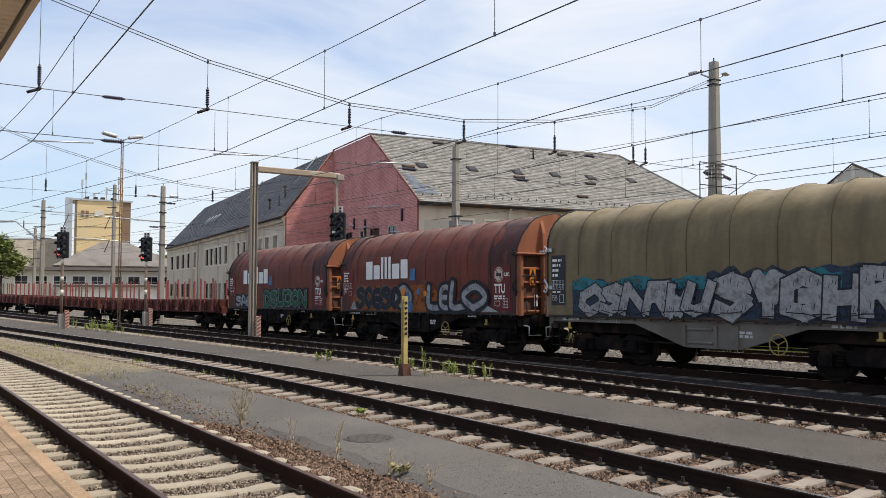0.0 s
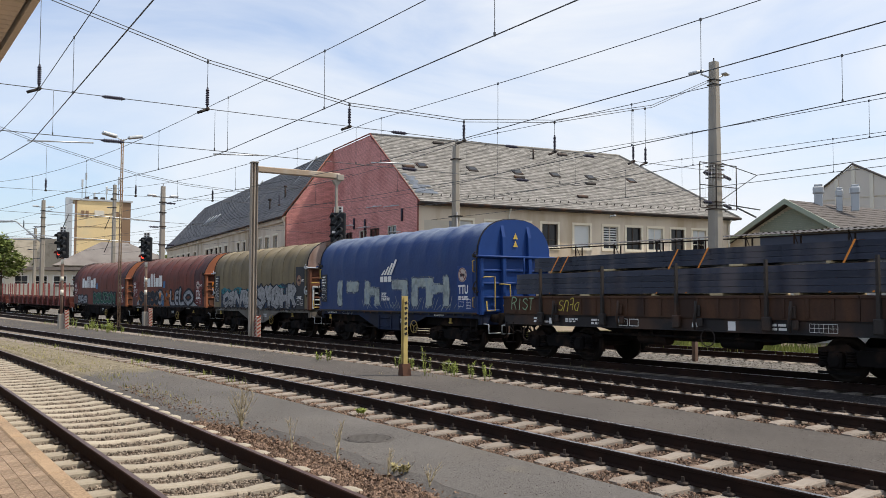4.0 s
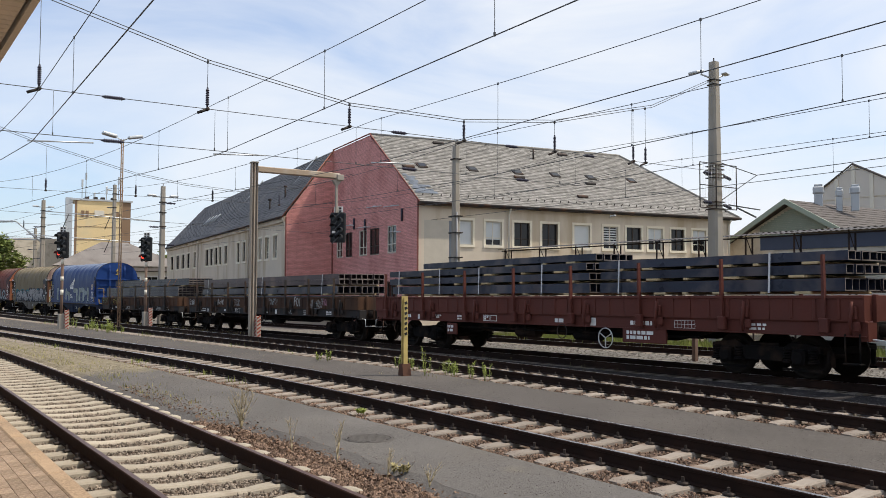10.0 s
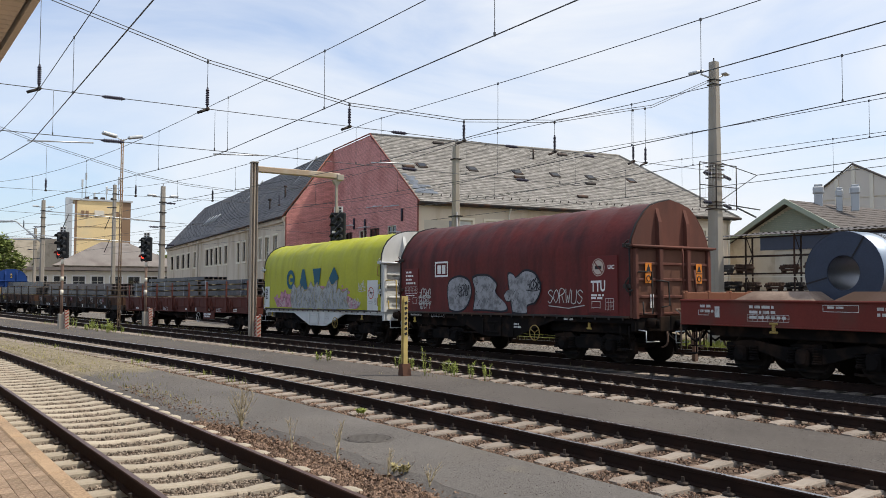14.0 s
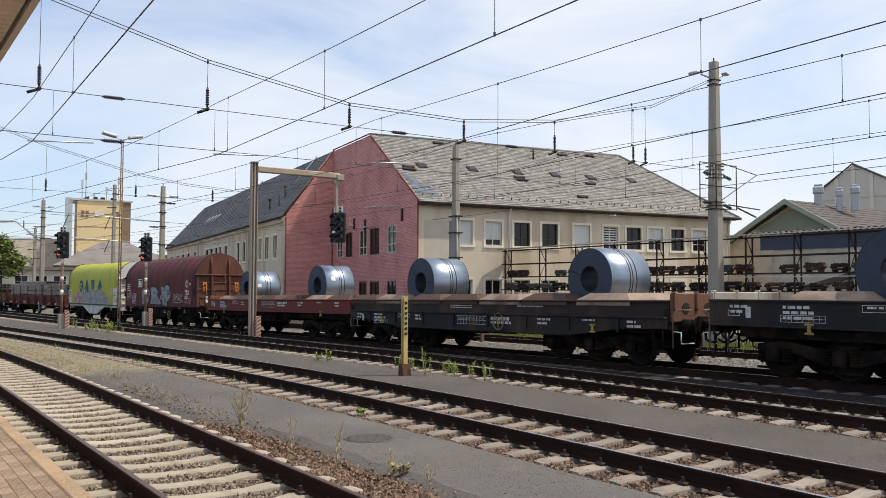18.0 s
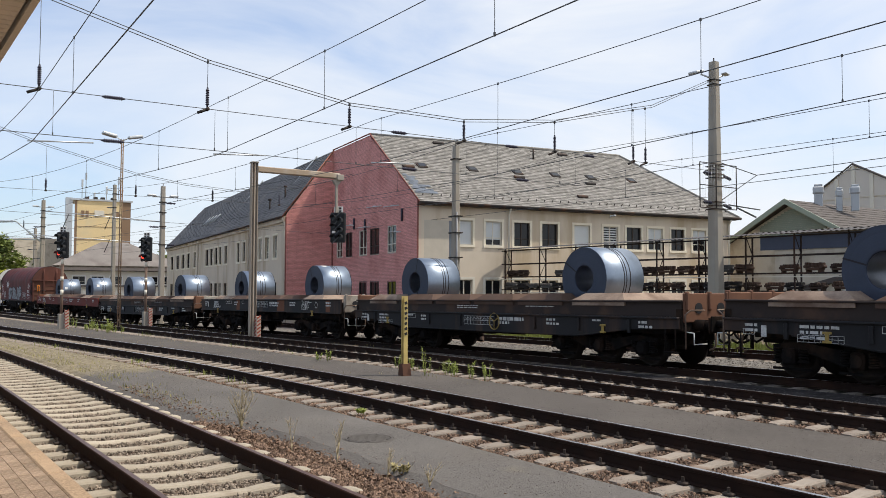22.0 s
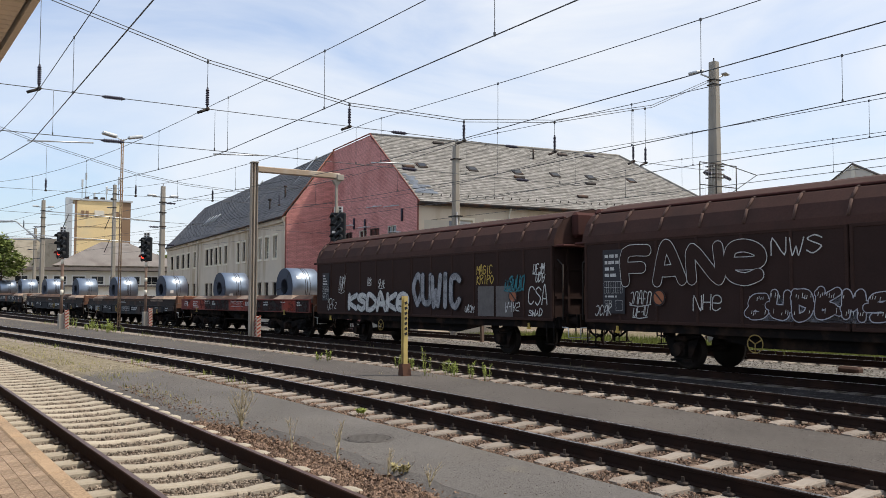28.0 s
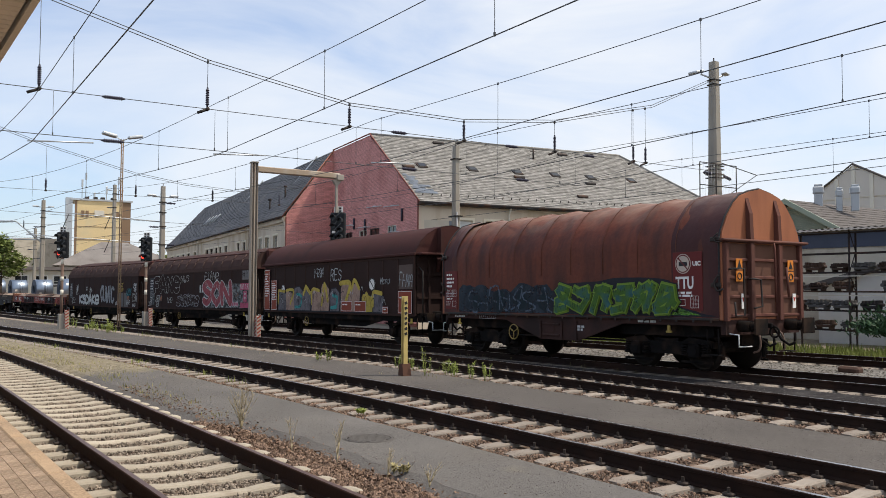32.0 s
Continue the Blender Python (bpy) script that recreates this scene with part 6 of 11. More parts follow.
for z in (1.95, 1.75, 1.55):
    scrawl(mk, -4.25, z - 0.2, 0.75, 0.26, R, 0.026, 5)
tag_text(mk, "SORWUS", 2.35, 1.55, 1.4, 0.36, R, 0.026)
mk.stroke([(2.4, 1.48), (3.2, 1.42), (3.8, 1.5)], 0.025)
part("graffiti_tag", mk, M_CHALK, w, "thin white tags")
end_warning(w)

# last wagon: rusty hood with blue and green graffiti
w = hood_wagon(238.2, M_T_RUST, M_RUST_END, M_UNDER, "rusty red tarpaulin coil wagon, last of the train, with green graffito", arch_facet(), 0.06, 9, m_seam=mat("rust_seam", (0.115, 0.045, 0.028), 0.8, var=0.4), wheel=-1.85, m_pod=mat("red_brown_frame", (0.055, 0.026, 0.021), 0.8, var=0.45, scale=2, stain=(0.02, 0.015, 0.014), stain_amt=0.5), m_rib=M_MAROON_END, m_band=M_T_BAND, m_low=M_ENDLOW)
load_panel(w, -5.3, 1.35, 0.65, 1.2, M_PANEL_RED, M_WHITE, R)
sign_panel(w, 4.1, 1.4, 0.85, 1.35, M_PANEL_RED, R)
mk = marks_at(YS - 0.001)
top = [(-4.55 + i * 0.2, 2.0 + 0.07 * math.sin(i * 1.3) + 0.1 * math.sin(i * 0.45) + R.uniform(-0.05, 0.05)) for i in range(26)]
for p, q in zip(top[:-1], top[1:]):
    mk.shape([(p[0], 1.27), (q[0], 1.27), q, p])
M_GLOOM = worn(mat("slate_blue_spray", (0.022, 0.032, 0.042), 0.75, var=0.6, scale=3, fine=12, stain=(0.045, 0.055, 0.07), stain_amt=0.4, stain_scale=3), 0.35, 2.0)
part("graffiti_cloud", mk, M_GLOOM, w, "dark blue-grey spray")
mk = marks_at(YS - 0.004)
for x in (-3.6, -2.5, -1.5, -0.5):
    mk.disc(x, 1.62 + R.uniform(-0.05, 0.1), R.uniform(0.22, 0.32), 14)
part("graffiti_cloud", mk, mat("black_teal_spray", (0.012, 0.022, 0.028), 0.7, var=0.4), w)
mk, ml = marks_at(YS - 0.008), marks_at(YS - 0.010)
for i in range(16):                              # tangled letters, blue-grey with black lines
    x = -4.4 + i * 0.26
    form = FORMS[(i * 3) % len(FORMS)]
    for st in form[:2]:
        pts = smooth_curve([(x + (1 - a) * 0.6 + 0.15 * b + R.uniform(-0.08, 0.08), 1.32 + (1 - b if i % 3 else b) * 0.62 + R.uniform(-0.1, 0.1)) for a, b in st], 3)
        (mk if i % 2 else ml).stroke(pts, 0.05 if i % 2 else 0.028)
part("graffiti_lines", mk, worn(mat("steel_blue_spray", (0.085, 0.11, 0.145), 0.7, var=0.5, scale=4), 0.6, 4), w, "blue-grey tangled letters")
part("graffiti_lines", ml, M_SPRAYBLACK, w, "black lines over the letters")
mk = marks_at(YS - 0.002)
mk.blob([(-0.3, 1.27), (-0.15, 1.75), (0.2, 2.05), (1.6, 2.12), (2.4, 2.2), (4.0, 2.1), (4.05, 1.6), (4.9, 1.35), (4.9, 1.27)])
part("graffiti_cloud", mk, M_SPRAYBLACK, w, "black backing of a graffito")
piece(w, -0.15, 4.2, 1.28, 2.08, (3, 4, 8, 5, 2, 0), mat("lime_edge_spray", (0.15, 0.24, 0.03), 0.6, var=0.3), M_SPRAYBLACK, None, random.Random(21), "lime edge of green letters", fat=0.34, line_t=0.03, lean=0.8, square=True, scratch=M_SPRAYBLACK)
piece(w, -0.15, 4.2, 1.28, 2.08, (3, 4, 8, 5, 2, 0), worn(mat("olive_green_spray", (0.055, 0.125, 0.02), 0.6, var=0.6, scale=5, stain=(0.02, 0.09, 0.15), stain_amt=0.5, stain_scale=3.5), 0.3, 4), mat("lime_rim_spray", (0.17, 0.27, 0.035), 0.6, var=0.3), None, random.Random(21), "olive green and blue letters", fat=0.20, line_t=0.028, lean=0.8, square=True, y=YS - 0.042, scratch=M_SPRAYBLACK)
mk = marks_at(YS - 0.003)
mk.shape([(3.9, 1.3), (4.9, 1.3), (4.4, 1.42), (3.95, 1.62)])
part("graffiti_spot", mk, M_SPRAYGREEN, w, "green tail of the letters")
end_warning(w)
# --- sliding-wall wagons ---
M_BROWN = mat("brown_wagon", (0.038, 0.023, 0.020), 0.8, var=0.4, scale=1.5, fine=25, bump=0.15, stain=(0.034, 0.021, 0.018), stain_amt=0.4, streak=True, spec=0.08)
# pale brown that puts the highlight along the roof ribs into their colour
M_ROOFRIB = mat("highlight_roof_rib", (0.095, 0.06, 0.05), 0.75, var=0.5, scale=4, fine=25, spec=0.1)
# lighter than the wall: the ribs' relief shading is put into the colour
M_RIB = mat("relief_rib", (0.046, 0.026, 0.021), 0.8, var=0.45, scale=3, fine=25, spec=0.1)
M_BROWN_ROOF = mat("brown_roof", (0.068, 0.036, 0.029), 0.75, var=0.45, scale=1.2, fine=20, stain=(0.045, 0.028, 0.024), stain_amt=0.5, spec=0.1)
M_REDROOF = mat("red_brown_roof", (0.064, 0.025, 0.022), 0.75, var=0.4, scale=1.2, fine=20, stain=(0.05, 0.026, 0.023), stain_amt=0.45, spec=0.1)
M_REDPANEL = mat("orange_red_panel", (0.24, 0.045, 0.022), 0.6, var=0.2)


def box_wagon(xc, variant, label, hl=7.32):
    w = thing("freight_wagon", label, "wagon", "wagons of the freight train")
    yw = 1.42
    g = Geo()
    for s in (-1, 1):
        g.box((0, s * 1.30, 0.98), (2 * hl, 0.12, 0.22))
    g.box((0, 0, 1.05), (2 * hl, 2.7, 0.10))
    g.prism([(-4.0, 0.90), (-2.4, 0.62), (2.4, 0.62), (4.0, 0.90)], (0, -1.15, 0), (1, 0, 0), (0, 0, 1), (0, 0.06, 0))
    for e in (-1, 1):
        g.box((e * hl, 0, 1.02), (0.14, 2.6, 0.32))
        if variant == 3:
            g.box((e * (hl + 0.2), 0, 1.1), (0.5, 2.5, 0.08))
            g.box((e * (hl + 0.4), 0, 1.02), (0.14, 2.6, 0.3))
    part("underframe", g, M_UNDER, w)
    for e in (-1, 1):
        g = Geo()
        g.box((e * (hl - 0.1), 0, 2.3), (0.12, 2.74, 2.3))
        for y in (-0.9, -0.3, 0.3, 0.9):
            g.box((e * (hl - 0.02), y, 2.2), (0.1, 0.08, 2.1))
        for z in (1.7, 2.5, 3.1):
            g.box((e * (hl - 0.02), 0, z), (0.08, 2.7, 0.07))
        part("end_wall", g, M_BROWN, w)
        g = Geo()
        g.pipe([(e * (hl + 0.22), -1.3, 1.1), (e * (hl + 0.22), -1.3, 2.6), (e * (hl + 0.0), -1.3, 2.75)], 0.022)
        g.pipe([(e * (hl + 0.22), 1.3, 1.1), (e * (hl + 0.22), 1.3, 2.6)], 0.022)
        part("handrail", g, M_STEEL_DARK, w)
    m_roof = M_BROWN_ROOF if variant < 3 else M_REDROOF
    for h in (0, 1):                                  # two sliding walls, one slightly proud
        x0, x1 = (-hl, 0.0) if h == 0 else (0.0, hl)
        g = Geo()
        y = -(yw + 0.02 * h)
        g.box(((x0 + x1) / 2, y, 2.12), (x1 - x0 - 0.03, 0.05, 2.08))
        wall = part("sliding_wall", g, M_BROWN, w)
        g = Geo()
        n = 6
        for i in range(n + 1):
            xx = x0 + 0.06 + (x1 - x0 - 0.12) * i / n
            g.rbox((xx, y - 0.025, 2.10), (0.08, 0.045, 2.0), 0.012)
        g.rbox(((x0 + x1) / 2, y - 0.02, 1.10), (x1 - x0 - 0.05, 0.04, 0.08), 0.01)
        g.rbox(((x0 + x1) / 2, y - 0.02, 3.10), (x1 - x0 - 0.05, 0.04, 0.08), 0.01)
        part("wall_ribs", g, M_RIB, wall)
        g = Geo()
        g.box(((x0 + x1) / 2, yw, 2.12), (x1 - x0 - 0.03, 0.05, 2.08))
        part("sliding_wall", g, M_BROWN, w)
    g = Geo()
    if variant < 3:
        prof = [(-1.47, 3.12), (-1.45, 3.30), (-1.32, 3.62), (-1.12, 3.86), (-0.95, 3.92), (-0.5, 4.12), (0, 4.22), (0.5, 4.12), (0.95, 3.92), (1.12, 3.86), (1.32, 3.62), (1.45, 3.30), (1.47, 3.12)]
    else:
        prof = [(-1.50, 3.18), (-1.46, 3.32), (-1.30, 3.62), (-1.02, 3.90), (-0.65, 4.10), (-0.3, 4.2), (0, 4.24), (0.3, 4.2), (0.65, 4.10), (1.02, 3.90), (1.30, 3.62), (1.46, 3.32), (1.50, 3.18)]
    n = len(prof)
    xs = steps(-hl - 0.05, hl + 0.05, 1.2)
    g._add([(x, y, z) for x in xs for y, z in prof], [(i * n + j, i * n + j + 1, (i + 1) * n + j + 1, (i + 1) * n + j) for i in range(len(xs) - 1) for j in range(n - 1)], variant == 3)
    for e in (-1, 1):
        g.poly([(e * (hl + 0.04), y, z) for y, z in prof][::e])
    part("roof", g, m_roof, w)
    if variant < 3:
        for i in range(13):
            x = -hl + 0.2 + i * (2 * hl - 0.4) / 12
            g = Geo()
            for a, b in zip(prof[1:4], prof[2:5]):
                g.cyl((x, a[0] - 0.01, a[1]), (x, b[0] - 0.01, b[1]), 0.035, n=6)
            part("roof_rib", g, M_ROOFRIB, w, "roof rib with a highlight in its pale colour")
        g = Geo()
        g.rbox((0, -1.0, 3.93), (2 * hl, 0.10, 0.06), 0.02)
        part("gutter", g, M_REDROOF, w, "rusty roof edge strip")
        for e in (-1, 1):
            g = Geo()
            g.rbox((e * (hl + 0.16), 0, 3.72), (0.26, 1.7, 0.7), 0.1)
            g.rbox((e * (hl + 0.18), 0, 3.12), (0.42, 2.86, 0.07), 0.02)
            part("end_hood", g, M_REDROOF, w, "rusty hood over the end wall")
    else:
        g = Geo()
        g.rbox((0, -1.50, 3.20), (2 * hl + 0.1, 0.09, 0.10), 0.02)
        part("gutter", g, m_roof, w)
        for e in (-1, 1):
            g = Geo()
            for y in (-0.55, 0.55):
                g.prism([(0, 2.6), (0.3, 3.2), (0.3, 4.1), (0, 4.1)], (e * hl, y - 0.05, 0), (e, 0, 0), (0, 0, 1), (0, 0.1, 0))
            g.rbox((e * (hl + 0.2), 0, 3.2), (0.4, 2.9, 0.08), 0.02)
            part("end_bracket", g, m_roof, w)
    g = Geo()
    g.ring((-2.2, -1.38, 0.72), (0, 1, 0), 0.19, 0.014, 20, 6)
    for a in (0.5, 2.6, 4.7):
        g.cyl((-2.2, -1.38, 0.72), (-2.2 + 0.19 * math.cos(a), -1.38, 0.72 + 0.19 * math.sin(a)), 0.014, n=6)
    part("brake_wheel", g, M_OCHRE, w)
    for x in (-6.2, 6.2):
        g = Geo()
        g.rbox((x, -1.40, 0.84), (0.16, 0.05, 0.05), 0.01).rbox((x, -1.40, 0.92), (0.07, 0.05, 0.14), 0.01)
        part("lifting_hook", g, M_YELLOW, w, "small yellow hook mark")
    gear(w, (-4.5, 4.5), 1)
    ends(w, hl + (0.45 if variant == 3 else 0.07), M_UNDER)
    carried_by(w, xc, 4.5)
    return w


YB = -1.492


def ring_sign(w, x, z, r=0.2, m1=None, m2=None):
    mk = marks_at(YB - 0.002)
    mk.disc(x, z, r)
    part("sign_disc", mk, m1 or M_RUST_END, w, "round prohibition sign")
    mk = marks_at(YB - 0.006)
    mk.hoop(x, z, r * 0.8, r).stroke([(x - r * 0.5, z + r * 0.5), (x + r * 0.5, z - r * 0.5)], 0.04)
    part("sign_ring", mk, m2 or M_BLACK, w)


def tags(w, spots, material, t=0.03, label="thin sprayed tags"):
    mk = marks_at(YB - 0.008)
    for x, z, a, b, n in spots:
        scrawl(mk, x, z, a, b, R, t, n)
    part("graffiti_tag", mk, material, w, label)


w = box_wagon(193.1, 1, "brown sliding-wall wagon covered with white and silver tags")
load_panel(w, -6.75, 1.6, 0.6, 1.1, M_PANEL_DARK, M_CHALK, R, y=YB)
piece(w, -4.5, -0.1, 1.2, 1.9, "KSDAKe", M_CHALK, M_SPRAYBLACK, None, R, "white graffito", fat=0.27, y=YB, line_t=0.035, scratch=M_SPRAYBLACK)
piece(w, 0.2, 3.0, 1.3, 2.6, "OUWIC", M_SILVER, M_SPRAYBLACK, None, R, "tall silver graffito", fat=0.3, y=YB, line_t=0.035, scratch=M_SPRAYBLACK)
mk = marks_at(YB - 0.008)
tag_text(mk, "MAGIC", 3.85, 2.42, 0.8, 0.25, R, 0.03)
tag_text(mk, "KRIPO", 3.85, 2.12, 0.85, 0.25, R, 0.03)
part("graffiti_tag", mk, M_YELLOW, w, "two-line yellow tag")
mk = marks_at(YB - 0.008)
tag_text(mk, "CSA", 6.3, 1.5, 0.85, 0.5, R, 0.035)
part("graffiti_tag", mk, M_CHALK, w, "thin white tag")
tags(w, [(5.2, 1.95, 0.9, 0.35, 5)], M_SPRAYTEAL, 0.06)
tags(w, [(6.5, 2.4, 0.5, 0.25, 4), (6.6, 2.15, 0.4, 0.25, 3), (3.2, 1.25, 0.5, 0.2, 4), (5.2, 1.3, 0.7, 0.3, 4), (6.3, 1.2, 0.6, 0.2, 4), (-2.2, 2.1, 0.5, 0.3, 4), (-6.3, 1.25, 0.8, 0.4, 4), (-5.3, 2.0, 0.5, 0.6, 4), (-3.0, 2.2, 0.3, 0.25, 3)], M_CHALK)
mk = marks_at(YB - 0.001)
for x in (3.9, 4.8):
    mk.rect(x, 1.15, 0.8, 0.9)
part("scrubbed_patch", mk, mat("scrubbed_patch", (0.13, 0.12, 0.115), 0.8, var=0.5, scale=4, fine=10), w)
ring_sign(w, 5.6, 1.75)

w = box_wagon(208.95, 2, "brown sliding-wall wagon with large pink bubble-letter graffito")
load_panel(w, -6.6, 1.3, 0.75, 1.6, M_PANEL_DARK, M_CHALK, R, y=YB)
mo, mk = marks_at(YB - 0.004), marks_at(YB - 0.008)
x = -5.8
for ch in "FANe":
    for st in glyph(ch):
        pts = smooth_curve([(x + a * 0.72 + R.uniform(-0.03, 0.03), 2.1 + b * 0.72 + R.uniform(-0.03, 0.03)) for a, b in st], 4)
        mo.fat(pts, 0.30)
        mk.fat(pts, 0.262)
    x += 1.03
part("graffiti_outline", mo, M_CHALK, w, "large outlined white graffito")
part("graffiti", mk, M_BROWN, w, "brown filling of the outlined graffito")
mk = marks_at(YB - 0.008)
tag_text(mk, "NWS", -1.7, 2.58, 1.2, 0.36, R, 0.026)
tag_text(mk, "FIANe", 1.6, 2.66, 1.8, 0.38, R, 0.026)
tag_text(mk, "NHe", -3.75, 1.42, 0.8, 0.34, R, 0.024)
part("graffiti_tag", mk, M_CHALK, w, "thin white tag")
tags(w, [(-5.7, 1.55, 0.7, 0.3, 5), (-5.6, 1.25, 0.5, 0.25, 4), (-6.9, 1.25, 0.6, 0.3, 4)], M_CHALK, 0.024)
mk = marks_at(YB - 0.002)
top = [(-2.1 + i * 0.15, 1.62 + 0.13 * abs(math.sin(i * 1.1)) + R.uniform(-0.04, 0.04)) for i in range(21)]
for p, q in zip(top[:-1], top[1:]):
    mk.shape([(p[0], 1.22), (q[0], 1.22), q, p])
part("graffiti_cloud", mk, worn(mat("grey_mist", (0.12, 0.12, 0.13), 0.8, var=0.6, scale=4, fine=12), 0.8, 3.5), w, "grey sprayed smear")
piece(w, -2.3, 0.9, 1.25, 1.85, (3, 8, 0, 7, 2, 3), M_BROWN, worn(mat("grey_violet_spray", (0.42, 0.42, 0.46), 0.7, var=0.4), 0.4, 6), None, R, "pale outlined bubble letters", fat=0.26, y=YB, line_t=0.022, scratch=M_CHALK)
mk = marks_at(YB - 0.008)
mk.rect(0.95, 2.0, 0.18, 0.4).rect(1.25, 2.0, 0.18, 0.4)
part("graffiti_tag", mk, M_CHALK, w, "two white strokes")
mk = marks_at(YB - 0.003)
mk.shape([(1.4, 1.2), (1.5, 2.45), (3.2, 2.35), (4.6, 2.42), (7.0, 2.4), (7.1, 1.2)])
part("graffiti_cloud", mk, worn(mat("white_mist", (0.21, 0.22, 0.22), 0.7, var=0.6, scale=5, fine=9, stain=(0.07, 0.05, 0.045), stain_amt=0.45, stain_scale=6), 0.75, 4), w, "mottled white and teal spray")
piece(w, 1.45, 4.95, 1.2, 2.6, "SON", worn(mat("dull_red_spray", (0.29, 0.065, 0.075), 0.7, var=0.45, scale=4), 0.35, 7), M_CHALK, None, R, "fat dull red bubble letters with white edge", fat=0.25, y=YB - 0.008, line_t=0.045, scratch=M_CHALK, lean=0.02)
mk = marks_at(YB - 0.040)
for i in range(26):                              # black blots in the bubble letters
    a = 6.2832 * i / 9
    mk.disc((2.05, 3.25, 4.35)[i % 3] + 0.38 * math.cos(a) + R.uniform(-0.05, 0.05), 1.9 + 0.5 * math.sin(a) + R.uniform(-0.05, 0.05), R.uniform(0.015, 0.04), 8)
part("graffiti_spot", mk, M_SPRAYBLACK, w, "black blots in the red letters")
mk = marks_at(YB - 0.012)
mk.rect(5.95, 2.1, 1.2, 0.32).rect(6.35, 1.5, 0.36, 0.55).rect(6.0, 1.22, 1.1, 0.26).disc(5.65, 1.4, 0.1).disc(5.4, 1.4, 0.1).disc(5.15, 1.4, 0.1)
part("graffiti_block", mk, M_SPRAYPINK, w)
mk = marks_at(YB - 0.016)
tag_text(mk, "N.B.T.R.I", 6.0, 2.16, 1.12, 0.2, R, 0.03)
mk.disc(6.53, 1.9, 0.07).disc(6.53, 1.7, 0.07).hoop(5.65, 1.4, 0.1, 0.13).hoop(5.4, 1.4, 0.1, 0.13).hoop(5.15, 1.4, 0.1, 0.13)
part("graffiti_tag", mk, M_CHALK, w)
mk = marks_at(YB - 0.003)
mk.rect(6.2, 2.6, 0.9, 0.45)
part("scrubbed_patch", mk, worn(mat("grey_patch", (0.16, 0.15, 0.145), 0.8, var=0.5), 0.5, 4), w)
ring_sign(w, 5.6, 1.8)
ring_sign(w, -4.75, 1.7)

w = box_wagon(224.52, 3, "dark brown sliding-wall wagon with pastel graffiti and red panels", 6.55)
for x, z, a, b in ((-6.45, 1.15, 0.62, 1.85), (-5.65, 1.15, 0.62, 1.35), (1.22, 1.17, 0.9, 0.42), (2.3, 1.17, 0.9, 0.42), (5.5, 1.15, 0.92, 0.8), (4.4, 1.14, 0.42, 0.25)):
    mk = marks_at(YB - 0.030)
    mk.rect(x, z, a, b)
    p = part("data_panel", mk, M_REDPANEL, w, "orange-red data panel")
    mk = marks_at(YB - 0.034)
    mk.frame_box(x + 0.02, z + 0.02, a - 0.04, b - 0.04, 0.015)
    if b > 1:
        mk.bars(x + 0.1, z + b * 0.92, a * 0.75, b * 0.6, 10, R, 0.5)
    else:
        mk.bars(x + 0.1, z + b * 0.75, a * 0.6, 0.08, 1, R, 0.6)
    part("print", mk, M_WHITE, p)
mk = marks_at(YB - 0.002)
mk.rect(5.5, 2.0, 0.92, 0.85)
part("scrubbed_patch", mk, mat("brown_patch", (0.10, 0.07, 0.06), 0.7, var=0.3), w)
cols = [worn(mat("khaki_spray", (0.46, 0.35, 0.065), 0.7, var=0.4, scale=4), 0.35, 5), worn(mat("mauve_spray", (0.155, 0.14, 0.155), 0.7, var=0.5, scale=3, stain=(0.05, 0.045, 0.05), stain_amt=0.45, stain_scale=3), 0.35, 5), worn(mat("salmon_spray", (0.37, 0.245, 0.19), 0.7, var=0.5, scale=3, stain=(0.12, 0.08, 0.07), stain_amt=0.4, stain_scale=3), 0.35, 5), worn(mat("sea_green_spray", (0.055, 0.27, 0.26), 0.7, var=0.4), 0.5, 5)]
mk = marks_at(YB - 0.001)
top = [(-4.9 + i * 0.25, 1.72 + 0.2 * abs(math.sin(i * 0.9)) + R.uniform(-0.08, 0.1)) for i in range(16)]
for p, q in zip(top[:-1], top[1:]):
    mk.shape([(p[0], 1.17), (q[0], 1.17), q, p])
part("graffiti_cloud", mk, cols[1], w, "muted mauve spray")
mk = marks_at(YB - 0.002)
top = [(-4.6 + i * 0.25, 1.40 + 0.15 * math.sin(i * 1.7) + R.uniform(-0.05, 0.08)) for i in range(13)]
for p, q in zip(top[:-1], top[1:]):
    mk.shape([(p[0], 1.17), (q[0], 1.17), q, p])
part("graffiti_cloud", mk, cols[3], w, "sea-green spray")
x = -4.9
